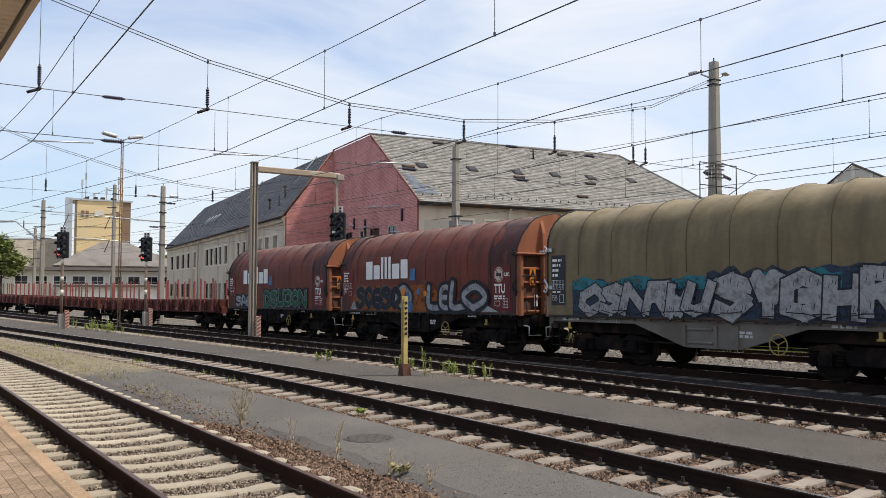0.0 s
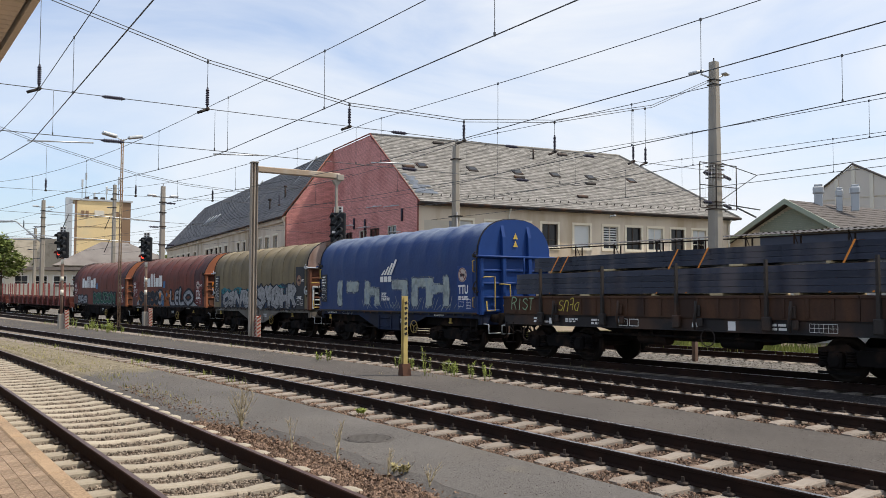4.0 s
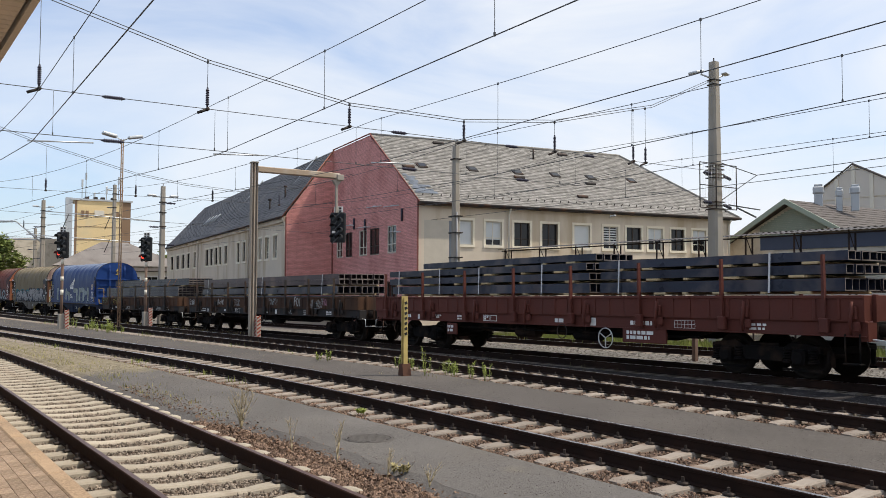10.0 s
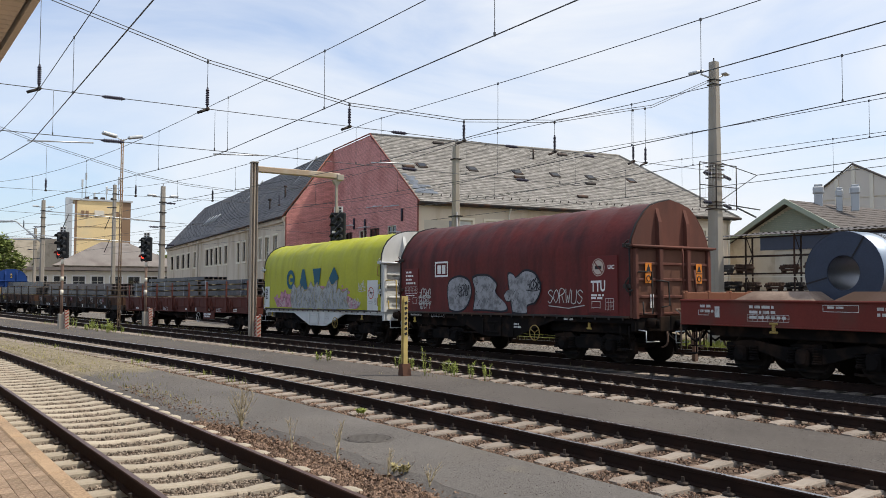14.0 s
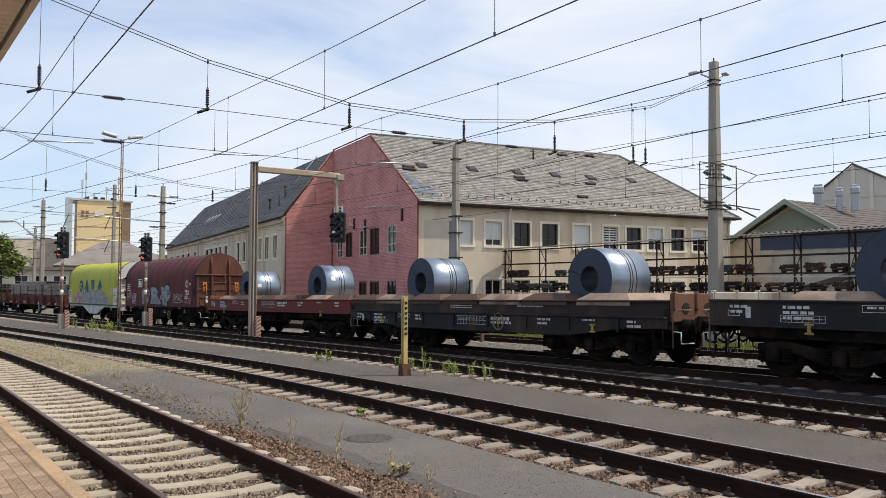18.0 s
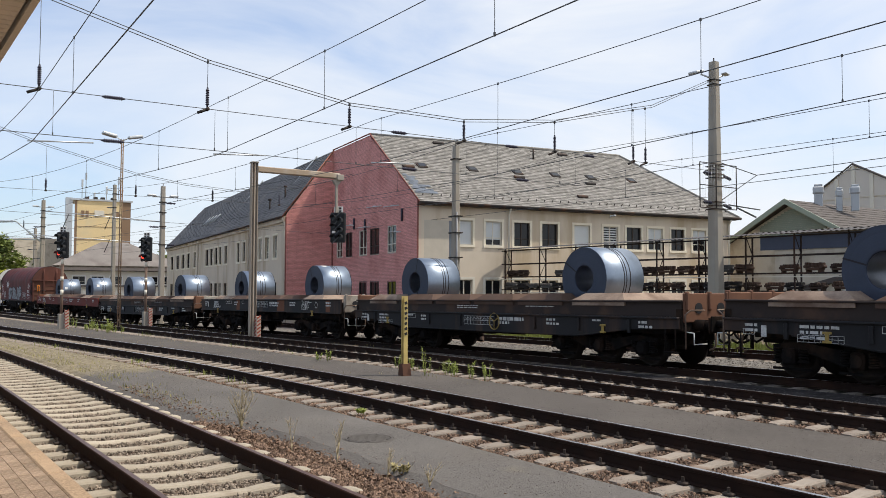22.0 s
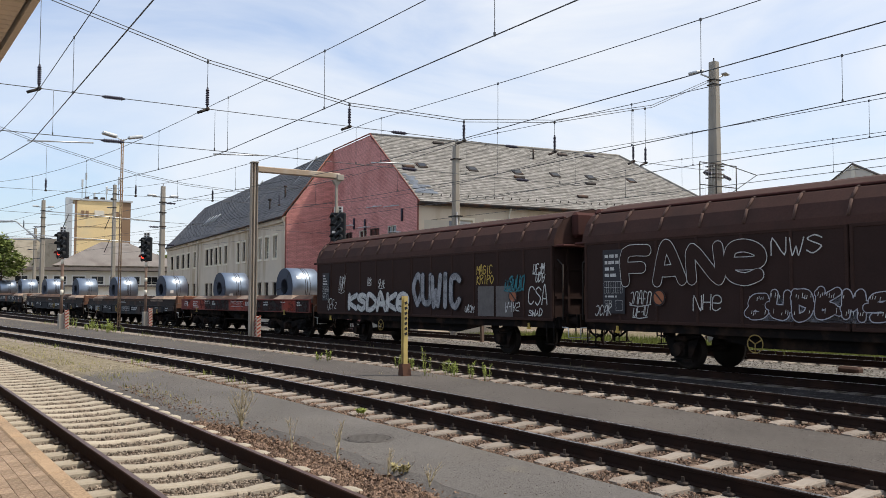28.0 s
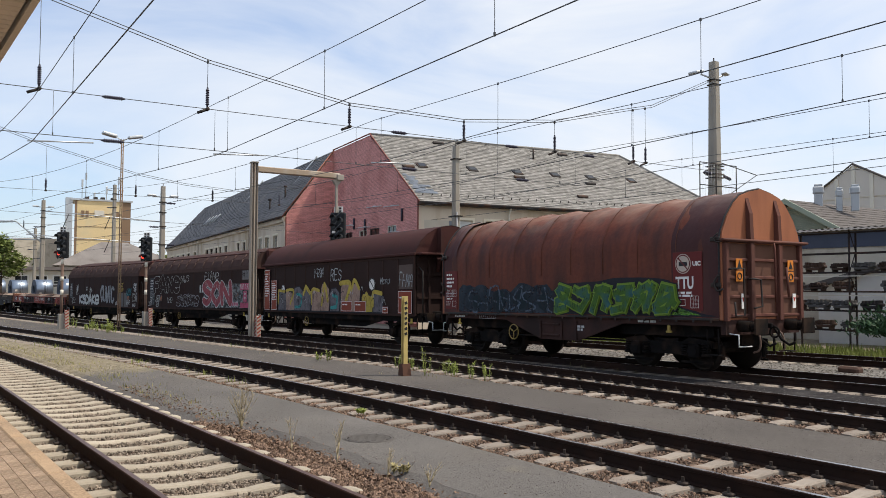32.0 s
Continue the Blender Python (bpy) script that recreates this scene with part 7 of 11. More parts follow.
for i in range(11):                              # stout letter slabs, yellow bows over them, thin edges
    wd, h = R.uniform(0.72, 0.9), R.uniform(0.8, 1.08) if i < 9 else R.uniform(0.5, 0.7)
    o = 0.0006 * i
    ml, ms, my = marks_at(YB - 0.003 - o), marks_at(YB - 0.010 - o), marks_at(YB - 0.017 - o)
    k0, k1, k2 = R.uniform(-0.08, 0.08), R.uniform(-0.12, 0.1), R.uniform(-0.1, 0.1)
    for mk, e in ((ml, 0.05), (ms, 0.0)):
        mk.shape([(x - e, 1.18 - e), (x + k0 - e, 1.18 + h * 0.85), (x + k0 + 0.1, 1.2 + h + e), (x + wd * 0.6 + k1, 1.2 + h * (1 + k2) + e), (x + wd + e, 1.2 + h * 0.8), (x + wd + k2 + e, 1.2 + h * 0.4), (x + wd * 0.95 + e, 1.18 - e)])
    bow = ([(0.0, 0.3), (0.05, 1.0), (0.8, 0.95)], [(0.0, 1.0), (0.9, 0.98), (0.5, 0.3)], [(0.1, 0.2), (0.45, 1.0), (0.85, 0.35)], [(0.1, 0.75), (0.4, 1.1), (0.9, 0.8)], [(0.1, 0.1), (0.7, 0.15), (0.8, 0.6), (0.3, 0.7)])[(0, 1, 4, 3, 0, 2, 4, 1, 3, 2, 0)[i]]
    pts = [(x + wd * a, 1.22 + h * b) for a, b in bow]
    my.fat(smooth_curve(pts, 4) if i % 3 else pts, R.uniform(0.11, 0.19))
    part("graffiti_outline", ml, M_SPRAYBLACK, w)
    part("graffiti", ms, cols[(1, 2, 1, 1, 2, 2, 1, 2, 2, 0, 1)[i]], w, "muted pastel letter slab")
    part("graffiti", my, cols[(0, 0, 3, 0, 0, 0, 3, 0, 0, 0, 0)[i]], w, "muted bow of a letter")
    x += 0.86
mk = marks_at(YB - 0.026)
for i in range(16):
    xx, zz = -4.8 + i * 0.6, R.uniform(1.25, 1.6)
    mk.stroke(smooth_curve([(xx, zz), (xx + R.uniform(-0.1, 0.15), zz + 0.3), (xx + 0.2, zz + R.uniform(0.2, 0.5)), (xx + 0.28, zz + R.uniform(-0.1, 0.2))], 4), 0.02)
part("graffiti_lines", mk, M_SPRAYBLACK, w)
mk = marks_at(YB - 0.027)
for i in range(12):
    xx, zz = -4.6 + i * 0.82, R.uniform(1.5, 2.0)
    mk.stroke(smooth_curve([(xx, zz), (xx + 0.12, zz + 0.14), (xx + 0.2, zz - 0.05)], 4), 0.018)
part("graffiti_lines", mk, M_CHALK, w)
mk = marks_at(YB - 0.008)
tag_text(mk, "RES", 0.25, 2.4, 0.95, 0.42, R, 0.045)
part("graffiti_tag", mk, M_CHROME_SPRAY, w, "pale grey tag")
tags(w, [(-1.3, 2.55, 0.9, 0.35, 5), (4.2, 2.2, 0.7, 0.2, 4), (5.5, 2.1, 0.9, 0.45, 4)], M_CHROME_SPRAY, 0.035)
ring_sign(w, -4.4, 2.1, 0.2, M_WHITE)
ring_sign(w, 3.6, 2.2, 0.25, M_WHITE)


# --- open wagons with tube loads ---
M_BOARD = mat("rusty_sideboard", (0.080, 0.041, 0.024), 0.8, var=0.55, scale=1.6, fine=25, stain=(0.030, 0.021, 0.019), stain_amt=0.55, stain_scale=2.0, streak=True)
M_BOARD_RED = mat("red_brown_sideboard", (0.1105, 0.0338, 0.0247), 0.7, var=0.25, scale=1.6, fine=25, stain=(0.09, 0.036, 0.03), stain_amt=0.35, streak=True)
M_STAKE_RED = mat("pale_red_stake", (0.255, 0.075, 0.06375), 0.7, var=0.25, scale=2)
M_SOLE = mat("dark_sole_bar", (0.03, 0.0276, 0.0276), 0.7, var=0.3, scale=2, stain=(0.10, 0.055, 0.035), stain_amt=0.35)
M_TUBE = mat("black_steel_tube", (0.030, 0.035, 0.055), 0.30, 0.35, var=0.35, scale=1.2, fine=20, stain=(0.13, 0.11, 0.11), stain_amt=0.3, per_object=0.4)
M_TUBE_BROWN = mat("brown_steel_tube", (0.055, 0.036, 0.044), 0.32, 0.35, var=0.3, scale=1.2, fine=20, stain=(0.16, 0.11, 0.095), stain_amt=0.3, per_object=0.3)
M_TUBE_END = mat("cut_tube_end", (0.22, 0.19, 0.17), 0.6, 0.3, var=0.3)
M_DUNNAGE = mat("pale_timber", (0.52, 0.40, 0.23), 0.8, var=0.25, scale=5)
M_STRAP = mat("white_strap", (0.60, 0.60, 0.60), 0.5, var=0.1)


def flat_wagon(xc, hl, m_board, m_sole, m_stake, label, n_stakes, pivot, z_top=1.74, stake_top=2.5, board=True, m_gear=2, stakes=None):
    w = thing("freight_wagon", label, "wagon", "wagons of the freight train")
    g = Geo()
    for s in (-1, 1):
        g.prism([(-hl, 1.24), (-hl, 0.94), (hl, 0.94), (hl, 1.24)], (0, s * 1.34 - 0.03, 0), (1, 0, 0), (0, 0, 1), (0, 0.06, 0))
        g.rbox((0, s * 1.36, 1.235), (2 * hl, 0.1, 0.03), 0.008)
        g.rbox((0, s * 1.36, 0.95), (2 * hl, 0.1, 0.025), 0.008)
    g.box((0, 0, 1.15), (2 * hl, 2.6, 0.12))
    for e in (-1, 1):
        g.box((e * (hl - 0.06), 0, 1.04), (0.16, 2.7, 0.36))
    part("underframe", g, m_sole, w)
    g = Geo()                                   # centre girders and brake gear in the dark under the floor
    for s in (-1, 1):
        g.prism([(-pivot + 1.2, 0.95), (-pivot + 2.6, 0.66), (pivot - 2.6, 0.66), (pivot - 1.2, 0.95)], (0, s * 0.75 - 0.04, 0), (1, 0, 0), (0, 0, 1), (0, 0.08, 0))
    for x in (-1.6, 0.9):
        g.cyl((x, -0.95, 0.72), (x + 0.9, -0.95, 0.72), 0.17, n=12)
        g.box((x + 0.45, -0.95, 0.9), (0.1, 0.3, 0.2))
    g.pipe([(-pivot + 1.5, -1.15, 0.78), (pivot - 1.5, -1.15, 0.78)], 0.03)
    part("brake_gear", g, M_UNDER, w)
    if board:
        nb = max(4, int(hl))
        for s in (-1, 1):
            for i in range(nb):
                a, b = -hl + 2 * hl * i / nb, -hl + 2 * hl * (i + 1) / nb
                g = Geo()
                g.rbox(((a + b) / 2, s * 1.40, (1.24 + z_top) / 2), (b - a - 0.012, 0.05, z_top - 1.24), 0.004)
                g.rbox(((a + b) / 2, s * 1.43, z_top - 0.03), (b - a - 0.03, 0.05, 0.07), 0.01)
                for q in range(1, 4):
                    g.rbox((a + (b - a) * q / 4, s * 1.43, (1.24 + z_top) / 2), (0.07, 0.04, z_top - 1.3), 0.01)
                part("side_board", g, m_board, w)
        for e in (-1, 1):
            g = Geo()
            g.rbox((e * (hl - 0.08), 0, (1.24 + z_top) / 2), (0.06, 2.7, z_top - 1.24), 0.01)
            for y in (-1.0, -0.35, 0.35, 1.0):
                g.rbox((e * (hl - 0.02), y, (1.24 + z_top) / 2), (0.08, 0.1, z_top - 1.2), 0.01)
            part("end_board", g, m_board, w)
    for i in range(n_stakes):
        x = -hl + 0.8 + (2 * hl - 1.6) * i / (n_stakes - 1) if stakes is None else stakes[0] + stakes[1] * i
        for s in (-1, 1):
            g = Geo()
            g.prism([(-0.042, 1.0), (0.042, 1.0), (0.024, stake_top), (-0.024, stake_top)], (x, s * 1.47 - 0.04, 0), (1, 0, 0), (0, 0, 1), (0, 0.08, 0))
            g.rbox((x, s * 1.47, 1.15), (0.2, 0.12, 0.3), 0.02)
            part("stake", g, m_stake, w)
            if s < 0 and board:
                g = Geo()
                g.rbox((x + 0.6, -1.47, 1.40), (0.16, 0.08, 0.26), 0.03)
                g.pipe([(x + 0.56, -1.50, 0.98), (x + 0.56, -1.54, 1.2), (x + 0.62, -1.55, 1.42), (x + 0.60, -1.52, 1.62)], 0.032, 8)
                g.rbox((x + 0.66, -1.46, 1.14), (0.14, 0.1, 0.2), 0.03)
                part("board_lock", g, M_STEEL_DARK if m_board == M_BOARD else m_board, w, "board hinge with lever")
    mk = marks_at(-1.374)
    for x in (-hl * 0.8, -hl * 0.45, hl * 0.05, hl * 0.35, hl * 0.72):
        mk.bars(x, 1.17, R.uniform(0.4, 0.9), 0.17, R.choice((1, 2, 2)), R, 0.6)
    mk.frame_box(-hl * 0.3, 1.0, 0.3, 0.18, 0.016).frame_box(-hl * 0.3 + 0.36, 1.0, 0.3, 0.18, 0.016)
    mk.bars(-hl * 0.3 + 0.04, 1.15, 0.22, 0.12, 2, R).bars(-hl * 0.6, 1.16, 0.5, 0.12, 2, R)
    mk.table(hl * 0.5, 1.0, 0.6, 0.17, 6, 2)
    mk.rect(hl * 0.2, 0.98, 0.2, 0.2).rect(-hl * 0.7, 0.99, 0.12, 0.16)
    part("print", mk, M_WHITE, w, "small white writing on the sole bar")
    g = Geo()
    g.ring((0.8, -1.42, 0.80), (0, 1, 0), 0.19, 0.014, 20, 6)
    part("brake_wheel", g, M_STEEL_DARK, w)
    gear(w, (-pivot, pivot), m_gear)
    ends(w, hl, M_UNDER)
    carried_by(w, xc, pivot)
    return w


def tube_mesh(L, a, b, t=0.02):
    g = Geo()
    o = [(-a / 2, -b / 2), (a / 2, -b / 2), (a / 2, b / 2), (-a / 2, b / 2)]
    q = [(-a / 2 + t, -b / 2 + t), (a / 2 - t, -b / 2 + t), (a / 2 - t, b / 2 - t), (-a / 2 + t, b / 2 - t)]
    vs = [(x, *p) for x in (-L / 2, L / 2) for p in o] + [(x, *p) for x in (-L / 2, L / 2) for p in q]
    fs = []
    for i in range(4):
        j = (i + 1) % 4
        fs += [(i, j, 4 + j, 4 + i), (8 + j, 8 + i, 12 + i, 12 + j), (j, i, 8 + i, 8 + j), (4 + i, 4 + j, 12 + j, 12 + i)]
    g._add(vs, fs)
    me = g.mesh("tube")
    for i, p in enumerate(me.polygons):
        p.material_index = 1 if i % 4 > 1 else 0
    return me


def tube_stack(xc, pivot, layers, label, m_tube, straps, orange=False):
    """layers: (x centre, length, columns, rows, tube width, tube height, z of the foot)."""
    st = thing("steel_tube_stack", label, "steel tubes", "loads of steel tubes")
    zmax = 0
    for k, (x, L, nc, nr, a, b, z, ma) in enumerate(layers):
        me = tube_mesh(L, a - 0.006, b - 0.006)
        me.materials.append(ma)
        me.materials.append(M_TUBE_END)
        for c in range(nc):
            for r in range(nr):
                part("tube", me, None, st, m=Matrix.Translation((x + R.uniform(-0.05, 0.05), (c - (nc - 1) / 2) * a, z + b * (r + 0.5))))
        for q in range(6):
            dx = x - L / 2 + 0.9 + q * (L - 1.8) / 5 + R.uniform(-0.2, 0.2)
            g = Geo()
            g.rbox((dx, R.uniform(-0.05, 0.05), z - 0.032), (0.12 + 0.25 * (q % 2), nc * a + 0.12, 0.055), 0.01)
            part("timber_spacer", g, M_DUNNAGE, st, "pale timber spacer")
        hy, top = nc * a / 2, z + nr * b
        zmax = max(zmax, top)
    for x, z0, hy0, hy1, zt in straps:
        g = Geo()
        k_ = 0.3 if orange else 0.04
        for s in (-1, 1):
            g.quad((x, s * (hy0 + 0.012), z0), (x + 0.05, s * (hy0 + 0.012), z0), (x + k_ + 0.05, s * (hy1 + 0.012), zt + 0.008), (x + k_, s * (hy1 + 0.012), zt + 0.008))
        g.quad((x + k_, -hy1 - 0.012, zt + 0.008), (x + k_ + 0.05, -hy1 - 0.012, zt + 0.008), (x + k_ + 0.05, hy1 + 0.012, zt + 0.008), (x + k_, hy1 + 0.012, zt + 0.008))
        part("strap", g, M_ORANGE if orange else M_STRAP, st, "orange lashing strap" if orange else "white lashing strap")
    carried_by(st, xc, pivot)
    return st


# short wagon with dark tubes lashed by orange straps
w = flat_wagon(12.78, 6.57, M_BOARD, M_SOLE, M_STEEL_DARK, "short rusty open wagon with low side boards carrying tubes", 5, 4.57, stakes=(-4.85, 2.405))
tube_stack(12.78, 4.57, [(-0.05, 12.35, 10, 4, 0.24, 0.145, 1.80, M_TUBE), (0.25, 12.45, 6, 3, 0.24, 0.13, 2.46, M_TUBE)], "stack of dark square steel tubes lashed with orange straps", M_TUBE,
           [(x, 1.8, 1.2, 0.74, 2.86) for x in (-5.2, -4.8, -0.9, 0.0, 3.6, 4.5)], True)
mk = marks_at(YB - 0.008)
tag_text(mk, "RIST", -6.1, 1.36, 1.0, 0.32, R, 0.03)
part("graffiti_tag", mk, M_PALEGREEN, w, "pale green tag")
tags(w, [(-4.1, 1.36, 0.8, 0.3, 4)], M_SPRAYYEL, 0.026)

# long wagon with brown tubes
w = flat_wagon(30.2, 9.45, M_BOARD, M_SOLE, M_STEEL_DARK, "long rusty open wagon with tagged side boards carrying tubes", 8, 7.6, stakes=(-8.02, 2.235))
tube_stack(30.2, 7.6, [(-0.4, 15.4, 8, 1, 0.28, 0.31, 1.49, M_TUBE), (-0.4, 15.4, 8, 1, 0.28, 0.30, 1.88, M_TUBE), (-0.32, 15.3, 8, 2, 0.27, 0.215, 2.25, M_TUBE_BROWN)], "stack of long brown square steel tubes with white straps", M_TUBE_BROWN,
           [(x, 1.8, 1.13, 1.1, 2.69) for x in (-7.3, -0.2, 5.9)])
mk = marks_at(YB - 0.008)
tag_text(mk, "POWPO!", 1.45, 1.40, 1.0, 0.26, R, 0.026)
tag_text(mk, "TOSK", -2.65, 1.33, 0.75, 0.3, R, 0.024)
part("graffiti_tag", mk, M_CHROME_SPRAY, w, "small blue-grey tag")
mk = marks_at(YB - 0.008)
tag_text(mk, "PO!", 4.1, 1.36, 0.65, 0.34, R, 0.036)
part("graffiti_tag", mk, M_CHALK, w, "white tag")
mk = marks_at(YB - 0.008)
tag_text(mk, "PO!", -0.45, 1.42, 0.4, 0.22, R, 0.022)
part("graffiti_tag", mk, M_SPRAYROSE, w, "small pale red tag")
tags(w, [(-4.9, 1.38, 0.85, 0.28, 5), (-9.1, 1.33, 0.8, 0.3, 5)], M_CHALK, 0.022)
tags(w, [(5.6, 1.33, 1.1, 0.35, 7), (5.7, 1.36, 1.0, 0.3, 5)], M_CHROME_SPRAY, 0.022)
mk = marks_at(YB - 0.008)
tag_text(mk, "PO!", 6.75, 1.4, 0.4, 0.24, R, 0.026)
part("graffiti_tag", mk, M_SPRAYROSE, w, "small pale red tag")

# red-brown stake wagon with dark tubes
w = flat_wagon(50.45, 9.3, M_BOARD_RED, M_BOARD_RED, M_BOARD_RED, "red-brown open stake wagon with side boards carrying dark tubes", 8, 6.8, stake_top=2.55)
tube_stack(50.45, 6.8, [(-3.6, 10.2, 8, 1, 0.27, 0.26, 1.83, M_TUBE), (-3.7, 10.4, 8, 1, 0.27, 0.20, 2.17, M_TUBE), (-3.7, 10.3, 8, 1, 0.27, 0.20, 2.44, M_TUBE), (-2.9, 8.6, 5, 1, 0.27, 0.19, 2.71, M_TUBE),
                        (5.3, 6.8, 8, 1, 0.27, 0.26, 1.83, M_TUBE), (5.4, 6.8, 8, 1, 0.27, 0.20, 2.17, M_TUBE), (5.3, 6.9, 8, 1, 0.27, 0.20, 2.44, M_TUBE)],
           "long stacks of dark rectangular steel tubes on timber spacers", M_TUBE, [(x, 1.8, 1.12, 1.12, 2.65) for x in (-8.2, -5.6, -3.4, -0.4, 2.6, 7.0)])

g = Geo()
g.ring((2.44, -1.42, 0.68), (0, 1, 0), 0.25, 0.016, 24, 6)
for a in (0.5, 2.6, 4.7):
    g.cyl((2.44, -1.42, 0.68), (2.44 + 0.25 * math.cos(a), -1.42, 0.68 + 0.25 * math.sin(a)), 0.014, n=6)
part("brake_wheel", g, M_CHALK, w, "pale brake wheel")
for x, wd, z in ((3.72, 1.4, 0.78), (-4.45, 0.55, 0.72)):
    g = Geo()
    g.rbox((x, -1.38, z), (wd, 0.06, 0.36), 0.01)
    p = part("hanging_plate", g, M_BOARD_RED, w, "red plate hanging from the sole bar")
    mk = marks_at(-1.414)
    mk.bars(x - wd * 0.4, z + 0.13, wd * 0.8, 0.24, 2, R, 0.7)
    part("print", mk, M_WHITE, p)

# three empty stake wagons at the front
for xc in (-53.05, -72.95, -92.85):
    w = flat_wagon(xc, 9.3, M_BOARD_RED, M_BOARD_RED, M_STAKE_RED, "empty red stake wagon with many upright posts", 12, 6.8, z_top=1.62, stake_top=2.75)

# --- coil wagons ---
M_COILSILL = mat("black_sill", (0.018, 0.0178, 0.0195), 0.65, var=0.3, scale=2, fine=25, stain=(0.10, 0.055, 0.035), stain_amt=0.25, streak=True)
M_COILSILL_BR = mat("brown_black_sill", (0.0348, 0.0258, 0.0228), 0.7, var=0.3, scale=2, fine=25, stain=(0.10, 0.055, 0.035), stain_amt=0.3)
M_COILSILL_RED = mat("red_sill", (0.15, 0.030, 0.022), 0.65, var=0.3, scale=1.6, fine=25, stain=(0.10, 0.045, 0.035), stain_amt=0.45)
M_SADDLE = mat("rusty_saddle", (0.10, 0.066, 0.052), 0.85, var=0.45, scale=2.5, fine=25, stain=(0.08, 0.05, 0.035), stain_amt=0.55, spec=0.1)
M_COIL = mat("galvanised_coil", (0.265, 0.315, 0.385), 0.37, 0.92, var=0.22, scale=2.5, fine=14)
M_COILFACE = mat("coil_face", (0.055, 0.066, 0.095), 0.5, 0.6, var=0.35, scale=2, fine=40)
M_COILEYE = mat("coil_eye", (0.15, 0.165, 0.20), 0.4, 0.85, var=0.3, scale=2.5, fine=20)
M_BAND = mat("dark_band", (0.05, 0.05, 0.055), 0.5, 0.3)


def coil(xc, pivot, x, r, L, y0, tilt, note):
    c = thing("steel_coil", note, "steel coil", "coils on the coil wagons")
    n, ri = 48, 0.33 * r / 0.8
    g = Geo()
    g.lathe((0, -L / 2, 0), (0, 1, 0), [(0.012, r - 0.012), (0.02, r), (L * 0.5, r + 0.002), (L - 0.02, r), (L - 0.012, r - 0.012)], n)
    part("shell", g, M_COIL, c, "bright galvanised outer turns")
    for e in (0, 1):
        g = Geo()
        rr = [r - 0.005]
        k = 0
        while rr[-1] > ri + 0.02:
            rr.append(max(ri, rr[-1] - 0.028))
        prof = []
        for i, q in enumerate(rr):
            prof.append((0.010 * (i % 2) + 0.004 * noise.noise((q * 30, xc, 0)), q))
        prof.append((0.05, ri))
        g.lathe((0, -L / 2 if e == 0 else L / 2, 0), (0, 1 if e == 0 else -1, 0), prof, n)
        part("face", g, M_COILFACE, c, "dark wound face of the coil")
    g = Geo()
    g.lathe((0, -L / 2, 0), (0, 1, 0), [(0.03, ri), (L - 0.03, ri)], n)
    part("eye", g, M_COILEYE, c, "grey inner turns of the coil")
    for q in (0.46, 0.52, 0.62):
        g = Geo()
        g.lathe((0, -L / 2 + L * q, 0), (0, 1, 0), [(0, r), (0, r + 0.008), (0.028, r + 0.008), (0.028, r)], n)
        part("band", g, M_BAND, c, "dark steel band")
    g = Geo()
    for a in (1.2, 3.6):
        d = Vector((math.cos(a), 0, math.sin(a)))
        s = Vector((-d.z, 0, d.x)) * 0.018
        p0, p1 = d * ri + Vector((0, -L / 2 - 0.008, 0)), d * r + Vector((0, -L / 2 - 0.008, 0))
        g.quad(p0 - s, p1 - s, p1 + s, p0 + s)
    part("face_band", g, M_BLACK, c)
    g = Geo()
    a0 = R.uniform(0.1, 0.7)
    for i in range(3):
        a, b = a0 + i * 0.07, a0 + (i + 1) * 0.07
        g.quad(*[(math.cos(q) * (r + 0.006), -L / 2 + h, math.sin(q) * (r + 0.006)) for q, h in ((a, 0.25), (a, 0.45), (b, 0.45), (b, 0.25))])
    part("label", g, M_WHITE, c, "white paper label")
    carried_by(c, xc, pivot, Matrix.Translation((x, y0, 1.345 + r)) @ Matrix.Rotation(R.uniform(0, 6), 4, "Y") @ Matrix.Rotation(tilt, 4, "X"))


def saddle_geo(x):
    """Trough cover with four sloping sides."""
    g = Geo()
    lo = [(x - 0.95, -1.38, 0), (x + 0.95, -1.38, 0), (x + 0.95, 1.38, 0), (x - 0.95, 1.38, 0)]
    hi = [(x - 0.66, -1.14, 0.18), (x + 0.66, -1.14, 0.18), (x + 0.66, 1.14, 0.18), (x - 0.66, 1.14, 0.18)]
    vs = [(a, b, 1.5 + c) for a, b, c in lo] + [(a, b, 1.645) for a, b, c in lo] + [(a, b, 1.645 + c) for a, b, c in hi]
    fs = [(i, (i + 1) % 4, 4 + (i + 1) % 4, 4 + i) for i in range(4)] + [(4 + i, 4 + (i + 1) % 4, 8 + (i + 1) % 4, 8 + i) for i in range(4)] + [(8, 9, 10, 11)]
    return g._add(vs, fs)


